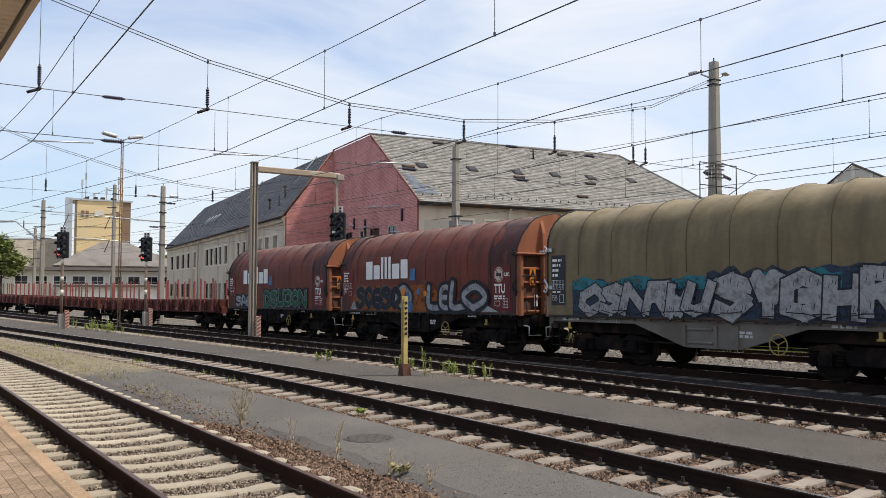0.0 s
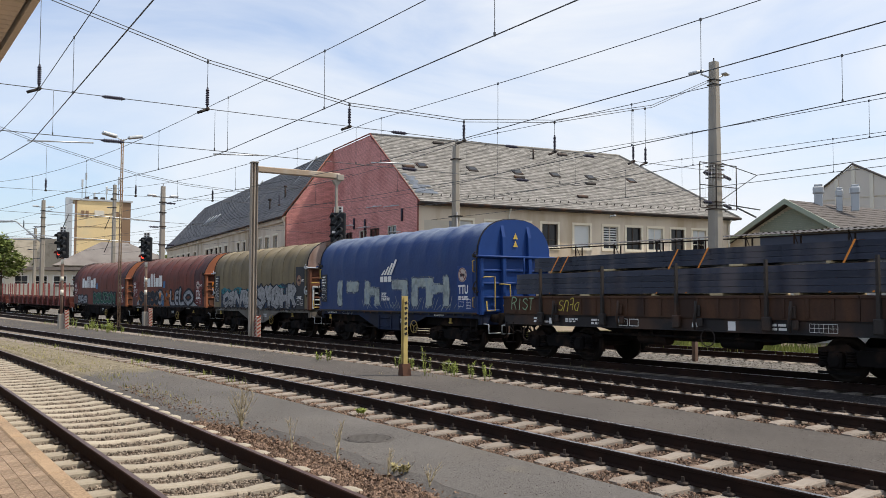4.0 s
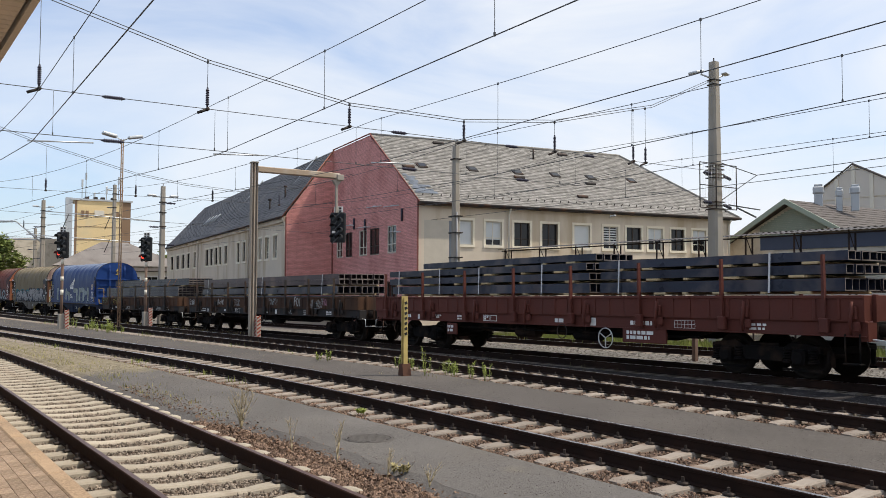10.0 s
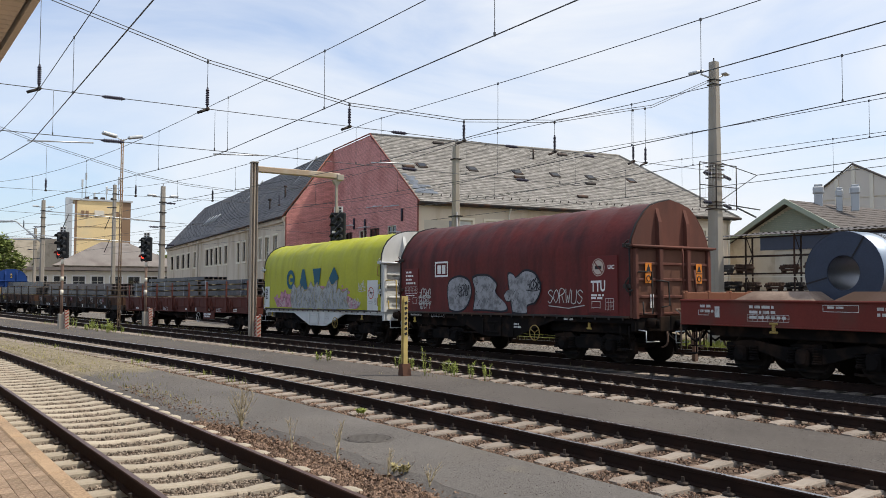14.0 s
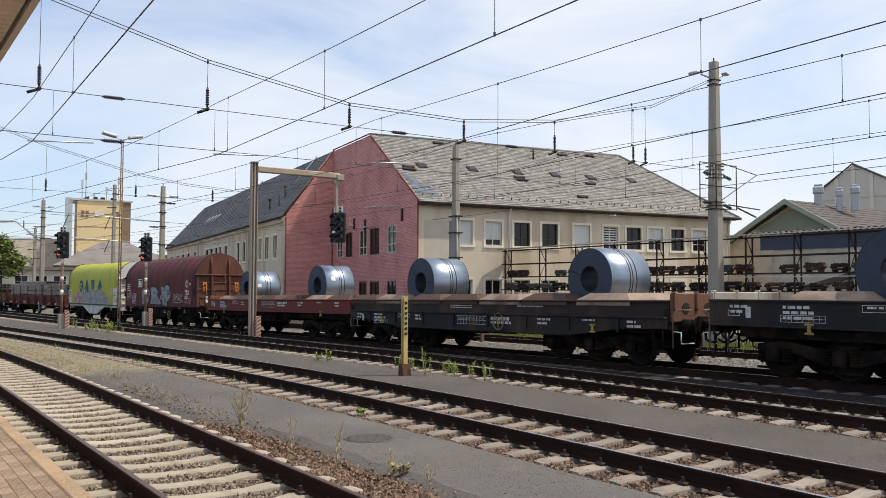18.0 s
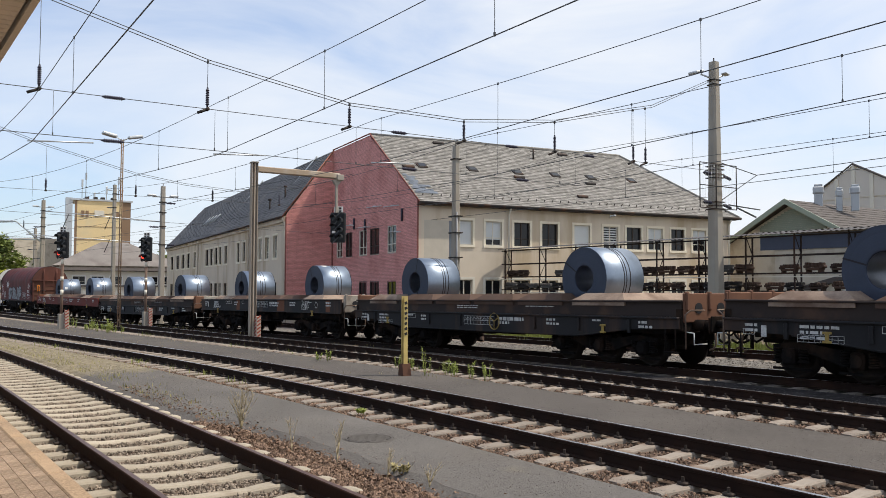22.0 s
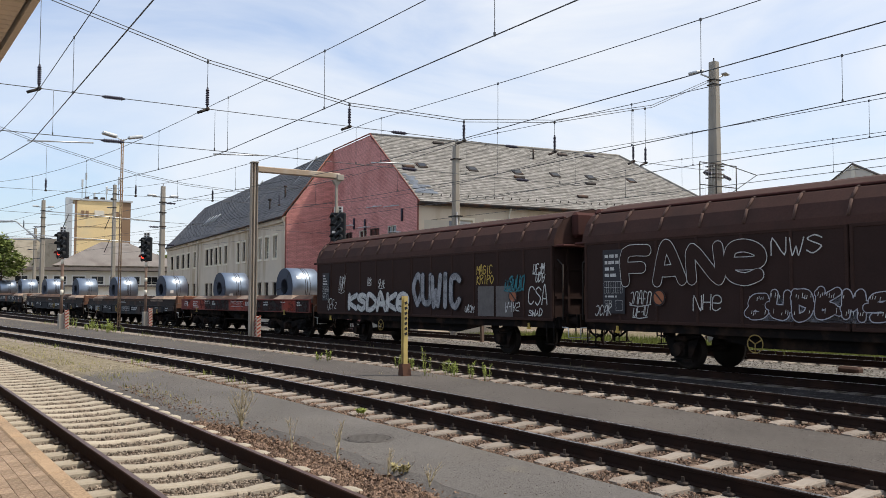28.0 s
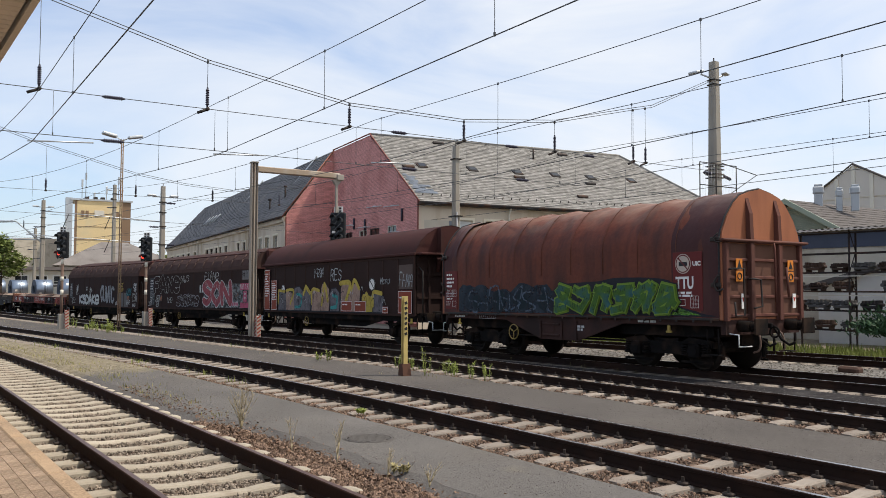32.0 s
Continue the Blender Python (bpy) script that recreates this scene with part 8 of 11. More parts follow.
def coil_wagon(xc, coils, m_sill, label, stepped=True, pv=4.95, m_end=None, patches=(), m_patch=None, wheel=None):
    """Six-axle coil wagon. stepped: a recessed upper wall over a wide fish-bellied sill; else one deep sill."""
    w = thing("freight_wagon", label, "wagon", "wagons of the freight train")
    hl = 7.85
    g = Geo()
    g.box((0, 0, 1.45), (2 * hl, 2.6, 0.12))
    part("deck", g, m_sill, w)
    for s in (-1, 1):
        g = Geo()
        if stepped:
            g.prism([(-hl, 1.62), (-hl, 1.25), (hl, 1.25), (hl, 1.62)], (0, s * 1.30 - 0.03, 0), (1, 0, 0), (0, 0, 1), (0, 0.06, 0))
            g.rbox((0, s * 1.34, 1.615), (2 * hl, 0.14, 0.045), 0.01)
            part("side_wall", g, M_COILSILL_BR, w, "brown-black upper side wall")
            g = Geo()
            g.prism([(-hl, 1.21), (-hl, 0.97), (-6.2, 0.92), (-4.4, 0.70), (4.4, 0.70), (6.2, 0.92), (hl, 0.97), (hl, 1.21)], (0, s * 1.39 - 0.03, 0), (1, 0, 0), (0, 0, 1), (0, 0.06, 0))
            g.rbox((0, s * 1.40, 1.22), (2 * hl, 0.17, 0.05), 0.012)
            for i in range(8):
                g.rbox((-6.3 + i * 1.8, s * 1.44, 1.0), (0.09, 0.06, 0.34), 0.01)
            for a, b in (((-6.2, 0.925), (-4.4, 0.705)), ((-4.4, 0.705), (4.4, 0.705)), ((4.4, 0.705), (6.2, 0.925))):
                g.cyl((a[0], s * 1.40, a[1]), (b[0], s * 1.40, b[1]), 0.03, n=6)
        else:
            g.prism([(-hl, 1.62), (-hl, 1.07), (hl, 1.07), (hl, 1.62)], (0, s * 1.39 - 0.03, 0), (1, 0, 0), (0, 0, 1), (0, 0.06, 0))
            g.rbox((0, s * 1.40, 1.62), (2 * hl, 0.13, 0.05), 0.012)
            g.rbox((0, s * 1.39, 1.08), (2 * hl, 0.13, 0.03), 0.008)
        part("side_sill", g, m_sill, w)
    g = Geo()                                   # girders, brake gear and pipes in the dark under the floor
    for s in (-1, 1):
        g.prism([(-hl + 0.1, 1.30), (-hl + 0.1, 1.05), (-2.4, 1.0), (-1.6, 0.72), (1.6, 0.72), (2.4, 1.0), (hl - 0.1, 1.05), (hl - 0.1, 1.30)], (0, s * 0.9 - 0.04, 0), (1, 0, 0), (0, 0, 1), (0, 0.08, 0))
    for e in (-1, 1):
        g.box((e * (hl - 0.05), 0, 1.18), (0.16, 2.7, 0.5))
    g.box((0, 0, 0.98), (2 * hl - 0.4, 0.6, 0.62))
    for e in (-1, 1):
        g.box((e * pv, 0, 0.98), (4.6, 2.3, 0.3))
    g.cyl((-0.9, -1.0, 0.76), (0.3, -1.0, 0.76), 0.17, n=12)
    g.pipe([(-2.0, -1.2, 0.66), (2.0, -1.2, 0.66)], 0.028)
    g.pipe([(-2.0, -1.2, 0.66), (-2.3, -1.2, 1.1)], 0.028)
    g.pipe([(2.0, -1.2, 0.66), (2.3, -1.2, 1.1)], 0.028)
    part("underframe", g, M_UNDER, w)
    c1, c2 = coils
    spots = [c1 - 1.15, c1 + 1.15, c2 - 1.15, c2 + 1.15]
    x = c1 - 3.1
    while x > -hl + 0.8:
        spots.append(x)
        x -= 1.95
    x = c2 + 3.1
    while x < hl - 0.8:
        spots.append(x)
        x += 1.95
    gap = c2 - c1 - 2.3
    k = max(1, int(gap / 1.9))
    for i in range(1, k):
        spots.append(c1 + 1.15 + gap * i / k)
    for i, x in enumerate(spots):
        part("saddle", saddle_geo(x), M_SADDLE if i % 3 else M_SADDLE_PALE, w, "rusty sloping coil saddle")
    yt, zt = (-1.425, 1.16) if stepped else (-1.425, 1.55)
    mk = marks_at(yt)
    for x, wd, n in ((-7.3, 0.5, 2), (-6.0, 0.9, 3), (-4.2, 0.6, 1), (-3.2, 0.5, 2), (3.2, 0.6, 2), (5.0, 0.5, 1), (6.6, 0.5, 2)):
        mk.bars(x, zt, wd, 0.11 * n if n > 1 else 0.08, n, R, 0.55)
    mk.table(-6.05, zt - 0.36, 1.0, 0.14, 8, 2)
    mk.frame_box(-4.3, zt - 0.13, 0.75, 0.14, 0.012).frame_box(-7.35, zt - 0.26, 0.3, 0.12, 0.012)
    mk.table(-0.7, zt - 0.27, 1.55, 0.25, 9, 2, 0.012)
    for i in range(8):
        mk.stroke([(-0.66 + i * 0.17, zt - 0.06), (-0.58 + i * 0.17, zt - 0.12), (-0.5 + i * 0.17, zt - 0.06)], 0.012)
    mk.bars(1.05, zt - 0.02, 1.3, 0.11, 1, R, 0.9).bars(1.05, zt - 0.15, 1.0, 0.08, 1, R, 0.9)
    mk.rect(-6.9, zt - 0.3, 0.13, 0.24)
    part("print", mk, M_CHALK, w, "small white writing on the sill")
    if stepped:
        mk = marks_at(-1.334)
        for x, n in ((-1.2, 3), (2.2, 2)):
            mk.bars(x, 1.55, 1.3, 0.06 * n, n, R, 0.5)
        part("print", mk, M_CHALK, w, "small pale writing on the upper wall")
    for x, wd in patches:
        mk = marks_at(-1.4225)
        mk.rect(x, 1.12, wd, 0.47)
        part("paint_patch", mk, m_patch or M_RUSTPIPE, w, "patch of newer paint")
    if wheel is not None:
        g = Geo()
        g.ring((wheel, -1.47, 1.0), (0, 1, 0), 0.24, 0.017, 24, 6)
        for a in (0.5, 2.6, 4.7):
            g.cyl((wheel, -1.47, 1.0), (wheel + 0.24 * math.cos(a), -1.47, 1.0 + 0.24 * math.sin(a)), 0.014, n=6)
        part("brake_wheel", g, M_OCHRE, w)
    for x in (-5.4, 5.4):
        g = Geo()
        z = 0.82 if stepped else 0.97
        g.rbox((x, -1.44, z), (0.2, 0.05, 0.05), 0.015).rbox((x, -1.44, z + 0.1), (0.08, 0.05, 0.18), 0.015).rbox((x, -1.44, z + 0.18), (0.2, 0.05, 0.05), 0.015)
        part("lifting_hook", g, M_YELLOW, w, "small yellow hook mark")
    for e in (-1, 1):
        g = Geo()
        g.rbox((e * (hl + 0.04), 0, 1.46), (0.06, 2.6, 0.68), 0.02)
        for y in (-1.2, -0.4, 0.4, 1.2):
            g.rbox((e * (hl + 0.06), y, 1.62), (0.12, 0.1, 0.44), 0.02)
        pl = part("end_plate", g, m_end or (M_RUSTPIPE if m_sill == M_COILSILL_RED else M_BROWN_END), w, "pierced end plate")
        # flat black discs on the plate: the darkness inside holes, put in as colour
        for y in (-0.8, 0, 0.8):
            g = Geo()
            g.cyl((e * (hl + 0.06), y, 1.45), (e * (hl + 0.085), y, 1.45), 0.13, n=18)
            part("end_hole", g, M_BLACK, pl)
        g = Geo()
        g.pipe([(e * (hl + 0.1), -1.3, 0.5), (e * (hl + 0.1), -1.3, 1.3), (e * (hl + 0.25), -1.3, 1.4), (e * (hl + 0.25), -0.8, 1.4)], 0.02)
        part("handrail", g, M_SADDLE_PALE, w)
    gear(w, (-pv, pv), 3)
    ends(w, hl, M_UNDER)
    carried_by(w, xc, pv)
    for i, x in enumerate(coils):
        coil(xc, pv, x, R.uniform(0.85, 0.89), R.uniform(1.36, 1.5), R.uniform(-0.05, 0.05), 0.0, "shiny galvanised steel coil lying across a wagon saddle")
    return w


# paler copy of the rusty saddle: light from the sky put into the colour
M_SADDLE_PALE = mat("pale_saddle", (0.29, 0.22, 0.17), 0.8, var=0.5, scale=2.0, fine=20, stain=(0.10, 0.06, 0.045), stain_amt=0.6, spec=0.1)
M_END_PALE = mat("dirty_white_plate", (0.36, 0.33, 0.28), 0.8, var=0.5, scale=3, fine=18, stain=(0.10, 0.055, 0.04), stain_amt=0.5)
M_PATCH_RED = worn(mat("bright_red_patch", (0.24, 0.036, 0.02), 0.65, var=0.35, scale=2), 0.5, 2.5)
M_PATCH_BLACK = worn(mat("sooty_patch", (0.025, 0.016, 0.015), 0.8, var=0.35, scale=2), 0.5, 2.2)
coil_wagon(93.55, (-4.3, 3.6), M_COILSILL_RED, "red coil wagon with rusty saddles and two steel coils", False)
coil_wagon(109.4, (-3.85, 4.55), M_COILSILL, "dark brown coil wagon with rusty saddles and two coils", wheel=1.47)
w = coil_wagon(126.35, (-3.95, 4.15), M_COILSILL, "black coil wagon with rusty saddles and pierced end plate", False, m_end=M_END_PALE, patches=((-2.9, 0.4), (1.9, 0.75), (6.6, 0.35)))
mk = marks_at(-1.428)
for zz in (1.5, 1.34):
    scrawl(mk, 4.35, zz - 0.14, 0.75, 0.22, R, 0.028, 5)
mk.hoop(5.75, 1.4, 0.10, 0.125).frame_box(4.0 - 6.2, 1.42, 0.28, 0.14, 0.012)
part("graffiti_tag", mk, M_CHALK, w, "white scribbled tag")
coil_wagon(143.4, (-4.7, 4.0), M_COILSILL, "dark coil wagon with yellow brake wheel and coils", wheel=0.9)
coil_wagon(160.35, (-4.65, 3.95), M_COILSILL, "grimy black coil wagon with white writing and coils", wheel=-1.55)
w = coil_wagon(176.95, (-4.15, 3.85), M_COILSILL_RED, "patchy red coil wagon with rusty saddles and coils", False, patches=((-6.9, 2.6), (-0.9, 1.9), (1.6, 0.6), (5.2, 1.2)), m_patch=M_PATCH_RED)
for x, wd in ((-4.2, 3.2), (2.3, 2.8), (6.5, 1.2)):
    mk = marks_at(-1.4222)
    mk.rect(x, 1.10, wd, 0.5)
    part("paint_patch", mk, M_PATCH_BLACK, w, "sooty patch on the sill")
# ---------------- overhead line ----------------
SPAN_X = -24.09
def insulator_geo(p, d, L, r=0.06, n_disc=8):
    """Ribbed insulator from p along d."""
    g = Geo()
    prof = [(0, 0.025)]
    for i in range(n_disc):
        a = L * (0.1 + 0.8 * i / n_disc)
        s = L * 0.8 / n_disc
        prof += [(a, 0.03), (a + s * 0.3, r), (a + s * 0.5, r), (a + s * 0.9, 0.03)]
    prof += [(L, 0.025)]
    g.lathe(p, d, prof, 10)
    return g


# track: Y of both wires at the cross-span, their slant, height of the contact wire, lowest height of the carrier, its rise to the support
LINES = {1: (3.61, -0.042, 5.6, 6.66, 0.06), 2: (8.47, -0.045, 5.7, 6.70, 0.52), 3: (13.66, -0.0625, 5.9, 6.80, 0.50),
         4: (17.63, -0.0856, 5.7, 6.55, 0.59), 5: (22.30, -0.056, 5.85, 6.74, 0.30), 6: (27.04, -0.046, 5.8, 6.75, 0.35)}
DROPS = {1: (-17.6, -11.0), 2: (-42, -35, -28.2, -23.1, -16.5, -10.2, -4.5), 3: (-40, -34, -29.0, -23.6, -17.05, -10.4, -4), 4: (-36, -29, -22.6, -16.05, -9.8, -4),
         5: (-29, -24, -18.2, -12.2, -6), 6: (-26, -22.9, -16.3, -9.5)}


for k, (ya, slant, zc, z0, rise) in LINES.items():
    cw = thing("overhead_line", "thin dark contact and carrier wires strung above a track", "overhead wire", "overhead lines above the tracks")
    def run_at(x):
        """Contact and carrier wire, one above the other, at x."""
        if x >= SPAN_X:
            y = ya + slant * (x - SPAN_X)
            return Vector((x, y, zc)), Vector((x, y, z0 + rise * (x / SPAN_X) ** 2))
        kk = min(k, 5)
        a, b = (SPAN_X, -49.5) if x > -49.5 else (-49.5, -90.0) if x > -90 else (-90.0, -130.0)
        u = (x - a) / (b - a)
        y = ya + (track_y(kk, a) * (1 - u) + track_y(kk, b) * u) - track_y(kk, SPAN_X)
        return Vector((x, y, zc)), Vector((x, y, z0 + rise - 0.5 * 4 * u * (1 - u)))
    rows = [run_at(x) for x in [-110, -100, -90, -84, -78, -70, -62, -56, -49.5] + steps(-47, -26, 3.0) + [SPAN_X] + steps(-22, 14, 2.0)]
    g = Geo()
    g.pipe([a for a, b in rows], 0.011, 5)
    part("contact_wire", g, M_WIRE, cw)
    g = Geo()
    g.pipe([b for a, b in rows], 0.009, 5)
    part("carrier_wire", g, M_WIRE, cw)
    for x in DROPS[k]:
        lo, hi = run_at(x)
        g = Geo()
        g.cyl(lo, hi, 0.006, n=5)
        g.box(lo + Vector((0, 0, 0.02)), (0.035, 0.025, 0.06)).box(hi, (0.035, 0.025, 0.06))
        part("dropper", g, M_WIRE, cw)
    if k in (1, 2, 3):                         # steady arm beside the contact wire
        g = Geo()
        g.cyl((SPAN_X, ya - 0.1, zc + 0.02), (SPAN_X, ya + 1.5, zc + 0.12), 0.022, n=6)
        part("steady_arm", g, M_GALV, cw)

span = thing("headspan", "cross-span of cables with brown insulators over all tracks", "overhead wire")
TOP = [(3.97 - 6.2, 11.2), (3.97, 9.36), (8.2, 8.33), (12.73, 7.66), (17.17, 7.64), (21.35, 8.09), (25.55, 9.07), (26.6, 9.3), (30.3, 10.9)]
for dz in (0.0, 0.09):
    g = Geo()
    g.pipe([Vector((SPAN_X, y, z + dz)) for y, z in TOP], 0.013, 5)
    part("span_cable", g, M_WIRE, span)
for z in (7.0, 5.82):
    g = Geo()
    g.pipe([Vector((SPAN_X, y, z)) for y in (-2.2, 3.0, 8.0, 13.0, 18.0, 24.0, 30.2)], 0.011, 5)
    part("steady_cable", g, M_WIRE, span)
for y, zt in ((3.75, 9.42), (8.17, 8.36), (12.75, 7.7), (17.2, 7.65), (21.35, 8.1), (25.5, 9.05), (26.2, 9.2)):
    g = Geo()
    g.cyl((SPAN_X, y, zt), (SPAN_X, y, 7.62), 0.009, n=5)
    g.rbox((SPAN_X, y, zt), (0.08, 0.06, 0.1), 0.02)
    part("hanger", g, M_WIRE, span)
    top = min(zt - 0.05, 7.62)
    part("insulator", insulator_geo((SPAN_X, y, top), (0, 0, -1), top - 7.04, 0.055, 9), M_INSUL, span, "brown ribbed insulator")
    g = Geo()
    g.rbox((SPAN_X, y, 6.99), (0.2, 0.1, 0.1), 0.03)
    g.cyl((SPAN_X, y, 6.98), (SPAN_X, y - 0.28, 6.86), 0.04, n=8)
    part("clamp", g, M_STEEL_DARK, span)
for y, z in ((5.6, 6.99), (14.6, 6.99), (19.3, 6.99), (23.1, 6.99), (5.6, 5.81), (15.0, 5.82), (19.8, 5.82)):
    part("insulator", insulator_geo((SPAN_X, y - 0.3, z), (0, 1, 0), 0.6, 0.055, 8), M_INSUL, span, "brown ribbed insulator")

for y in (4.1, 8.4, 13.0, 17.3, 21.6):
    g = Geo()
    g.cyl((SPAN_X, y, 6.97), (SPAN_X, y, 5.84), 0.006, n=5)
    g.box((SPAN_X, y, 5.86), (0.03, 0.03, 0.06))
    part("rope_dropper", g, M_WIRE, span)

# far span and cables beyond it
s2 = thing("headspan", "second cross-span of cables with dark insulators further on", "overhead wire")
for dz in (0.0, 0.1):
    g = Geo()
    g.pipe([Vector((-49.5, y, z + dz)) for y, z in ((-1.0, 12.6), (5.89, 10.05), (8.05, 9.38), (12.77, 8.19), (15.57, 7.79), (18.5, 7.6), (22.5, 8.1), (26.5, 9.2))], 0.013, 5)
    part("span_cable", g, M_WIRE, s2)
for zz in (7.0, 5.8):
    g = Geo()
    g.pipe([Vector((-49.5, y, zz - (0.025 * max(0, y - 6) if zz < 6 else 0))) for y in (-1, 6, 10, 14, 19, 26)], 0.011, 5)
    part("steady_cable", g, M_WIRE, s2)
for y, zt in ((8.16, 9.36), (12.8, 8.2), (17.2, 7.72), (21.4, 7.95)):
    g = Geo()
    g.cyl((-49.5, y, zt), (-49.5, y, 7.62), 0.009, n=5)
    part("hanger", g, M_WIRE, s2)
    part("insulator", insulator_geo((-49.5, y, 7.62), (0, 0, -1), 0.58, 0.06, 8), M_INSUL, s2)
    g = Geo()
    g.rbox((-49.5, y, 6.99), (0.2, 0.12, 0.1), 0.03)
    part("clamp", g, M_STEEL_DARK, s2)
s2 = thing("headspan", "distant cross-span of overhead cables", "overhead wire")
for z in (7.9, 6.6):
    g = Geo()
    g.pipe([Vector((-90.0, y, z)) for y in steps(-2, 16.8, 3)], 0.016, 5)
    part("steady_cable", g, M_WIRE, s2)
for y in (6, 9.5, 13):
    part("insulator", insulator_geo((-90.0, y, 8.2), (0, 0, -1), 0.7, 0.07, 8), M_INSUL, s2)
# cantilever tubes beside the far mast
cant = thing("cantilever", "pale tubes of a catenary bracket on a mast", "overhead bracket")
for z, y0 in ((6.6, 10.3), (5.0, 9.2)):
    g = Geo()
    g.cyl((-62.6, 18.05, z), (-62.6, y0, z + 0.35), 0.028, n=8)
    part("tube", g, M_GALV, cant)
    for y in (11.8, 14.5):
        g = Geo()
        g.cyl((-62.6, y, z + 0.2), (-62.6, y - 0.35, z - 0.7), 0.03, n=6)
        part("strut", g, M_STEEL_DARK, cant)


cant = thing("cantilever", "grey tube bracket reaching from a far mast", "overhead bracket")
g = Geo()
g.pipe([(-103.0, 16.7, 6.75), (-104.4, 14.3, 9.05), (-106.6, 11.2, 9.1)], 0.09, 6)
part("tube", g, M_GALV, cant)
g = Geo()
g.pipe([(-103.0, 16.75, 7.04), (-107.0, 11.0, 7.2)], 0.08, 6)
part("tube", g, M_GALV, cant)


def mast(x, y, h, w0, w1, label, z0=-1.0):
    """Tapered concrete mast with chamfered shaft."""
    m = thing("overhead_mast", label, "mast")
    g = Geo()
    vs = []
    for z, w in ((z0, w0), (h, w1)):
        c = w * 0.18
        a = w / 2
        vs += [(x + sx * (a - (c if k else 0)), y + sy * (a - (0 if k else c)), z) for sx, sy, k in ((1, 1, 0), (1, 1, 1), (-1, 1, 1), (-1, 1, 0), (-1, -1, 0), (-1, -1, 1), (1, -1, 1), (1, -1, 0))]
    g._add(vs, [(i, (i + 1) % 8, 8 + (i + 1) % 8, 8 + i) for i in range(8)] + [tuple(range(8, 16))])
    part("shaft", g, M_POLE, m)
    g = Geo()
    g.cyl((x, y, h), (x, y, h + 0.18), 0.03, n=6)
    part("tip", g, M_STEEL_DARK, m)
    return m


# main span mast with lamps and a guard cage
m = mast(SPAN_X, 30.5, 11.75, 0.64, 0.36, "tall tapered concrete mast with cables, lamps and guard cage")
MX, MY = SPAN_X, 30.5
for z in (10.95, 10.75):
    g = Geo()
    g.box((MX, MY, z), (0.42, 0.42, 0.05))
    part("clamp_band", g, M_STEEL_DARK, m)
for dx, dy, s in ((-0.25, -0.55, 1), (0.1, 0.45, 0.55)):
    g = Geo()
    g.cyl((MX, MY, 11.0), (MX + dx, MY + dy, 11.2), 0.04, n=6)
    g.rbox((MX + dx * 1.5, MY + dy * 1.3, 11.28), (0.5 * s, 0.5 * s, 0.12 * s), 0.04, Matrix.Rotation(0.25 * (1 if dy < 0 else -1), 3, "X"))
    part("floodlight", g, M_GALV, m, "flat grey floodlight")
for z in (7.2, 7.05, 6.85, 6.7, 5.65, 5.5, 5.35):
    g = Geo()
    g.box((MX, MY, z), (0.56, 0.56, 0.045))
    part("clamp_band", g, M_STEEL_DARK, m)
for z in (6.85, 5.6):
    part("insulator", insulator_geo((MX + 0.2, MY - 1.0, z), (0, 1, 0), 0.55, 0.07, 8), M_INSUL, m)
    part("insulator", insulator_geo((MX + 0.2, MY + 0.3, z - 0.05), (0, 1, -0.25), 0.55, 0.07, 8), M_INSUL, m)
CY0, CY1, CZ0, CZ1 = MY - 1.40, MY + 1.0, 5.35, 7.25
for p, q in (((CY0, CZ0), (CY0, CZ1)), ((CY1, CZ0), (CY1, CZ1)), ((CY0, CZ0), (CY1, CZ0)), ((CY0, CZ1), (CY1, CZ1)), ((CY0, 6.3), (CY1, 6.3)), ((MY - 0.35, CZ0), (MY - 0.35, CZ1))):
    g = Geo()
    g.cyl((MX + 0.34, p[0], p[1]), (MX + 0.34, q[0], q[1]), 0.022, n=6)
    part("cage_bar", g, M_STEEL_DARK, m)
g = Geo()
for i in range(24):
    y = CY0 + (CY1 - CY0) * (i + 0.5) / 24
    g.cyl((MX + 0.34, y, CZ0), (MX + 0.34, y, CZ1), 0.0025, n=3)
tagged(part("cage_mesh", g, M_GALV, m, "fine wire mesh of the guard cage"), kind="stuff")
g = Geo()
for p in ((MX, 33.4, 7.05),):
    g.pipe([(MX, MY + 0.4, 7.4), p], 0.02, 5)
    g.pipe([(MX, MY + 0.4, 5.75), p], 0.02, 5)
    g.pipe([p, (MX + 6, 34.5, 7.3), (MX + 25, 38, 8.2)], 0.016, 5)
g.pipe([(MX, MY + 0.9, 5.6), (MX, 33.6, 5.5)], 0.03, 5)
g.pipe([(MX, 32.0, 5.5), (MX, 33.3, 5.15)], 0.04, 5)
part("stay_wire", g, M_WIRE, m)

M_CONDUIT = mat("grey_conduit", (0.25, 0.25, 0.25), 0.65, 0.2, var=0.25)
m = mast(-34.35, 24.05, 8.85, 0.42, 0.28, "grey concrete pole with conduits beside the building")
for dx in (-0.24, -0.34, 0.25):
    g = Geo()
    g.cyl((-34.35 + dx, 23.95, -0.2), (-34.35 + dx, 23.95, 5.6 if dx > 0 else 5.2), 0.05, n=8)
    part("conduit", g, M_CONDUIT, m)
for z in (3.4, 4.6, 5.4, 8.2):
    g = Geo()
    g.box((-34.35, 24.05, z), (0.66 if z < 8 else 0.4, 0.4, 0.06))
    part("clamp_band", g, M_STEEL_DARK, m)
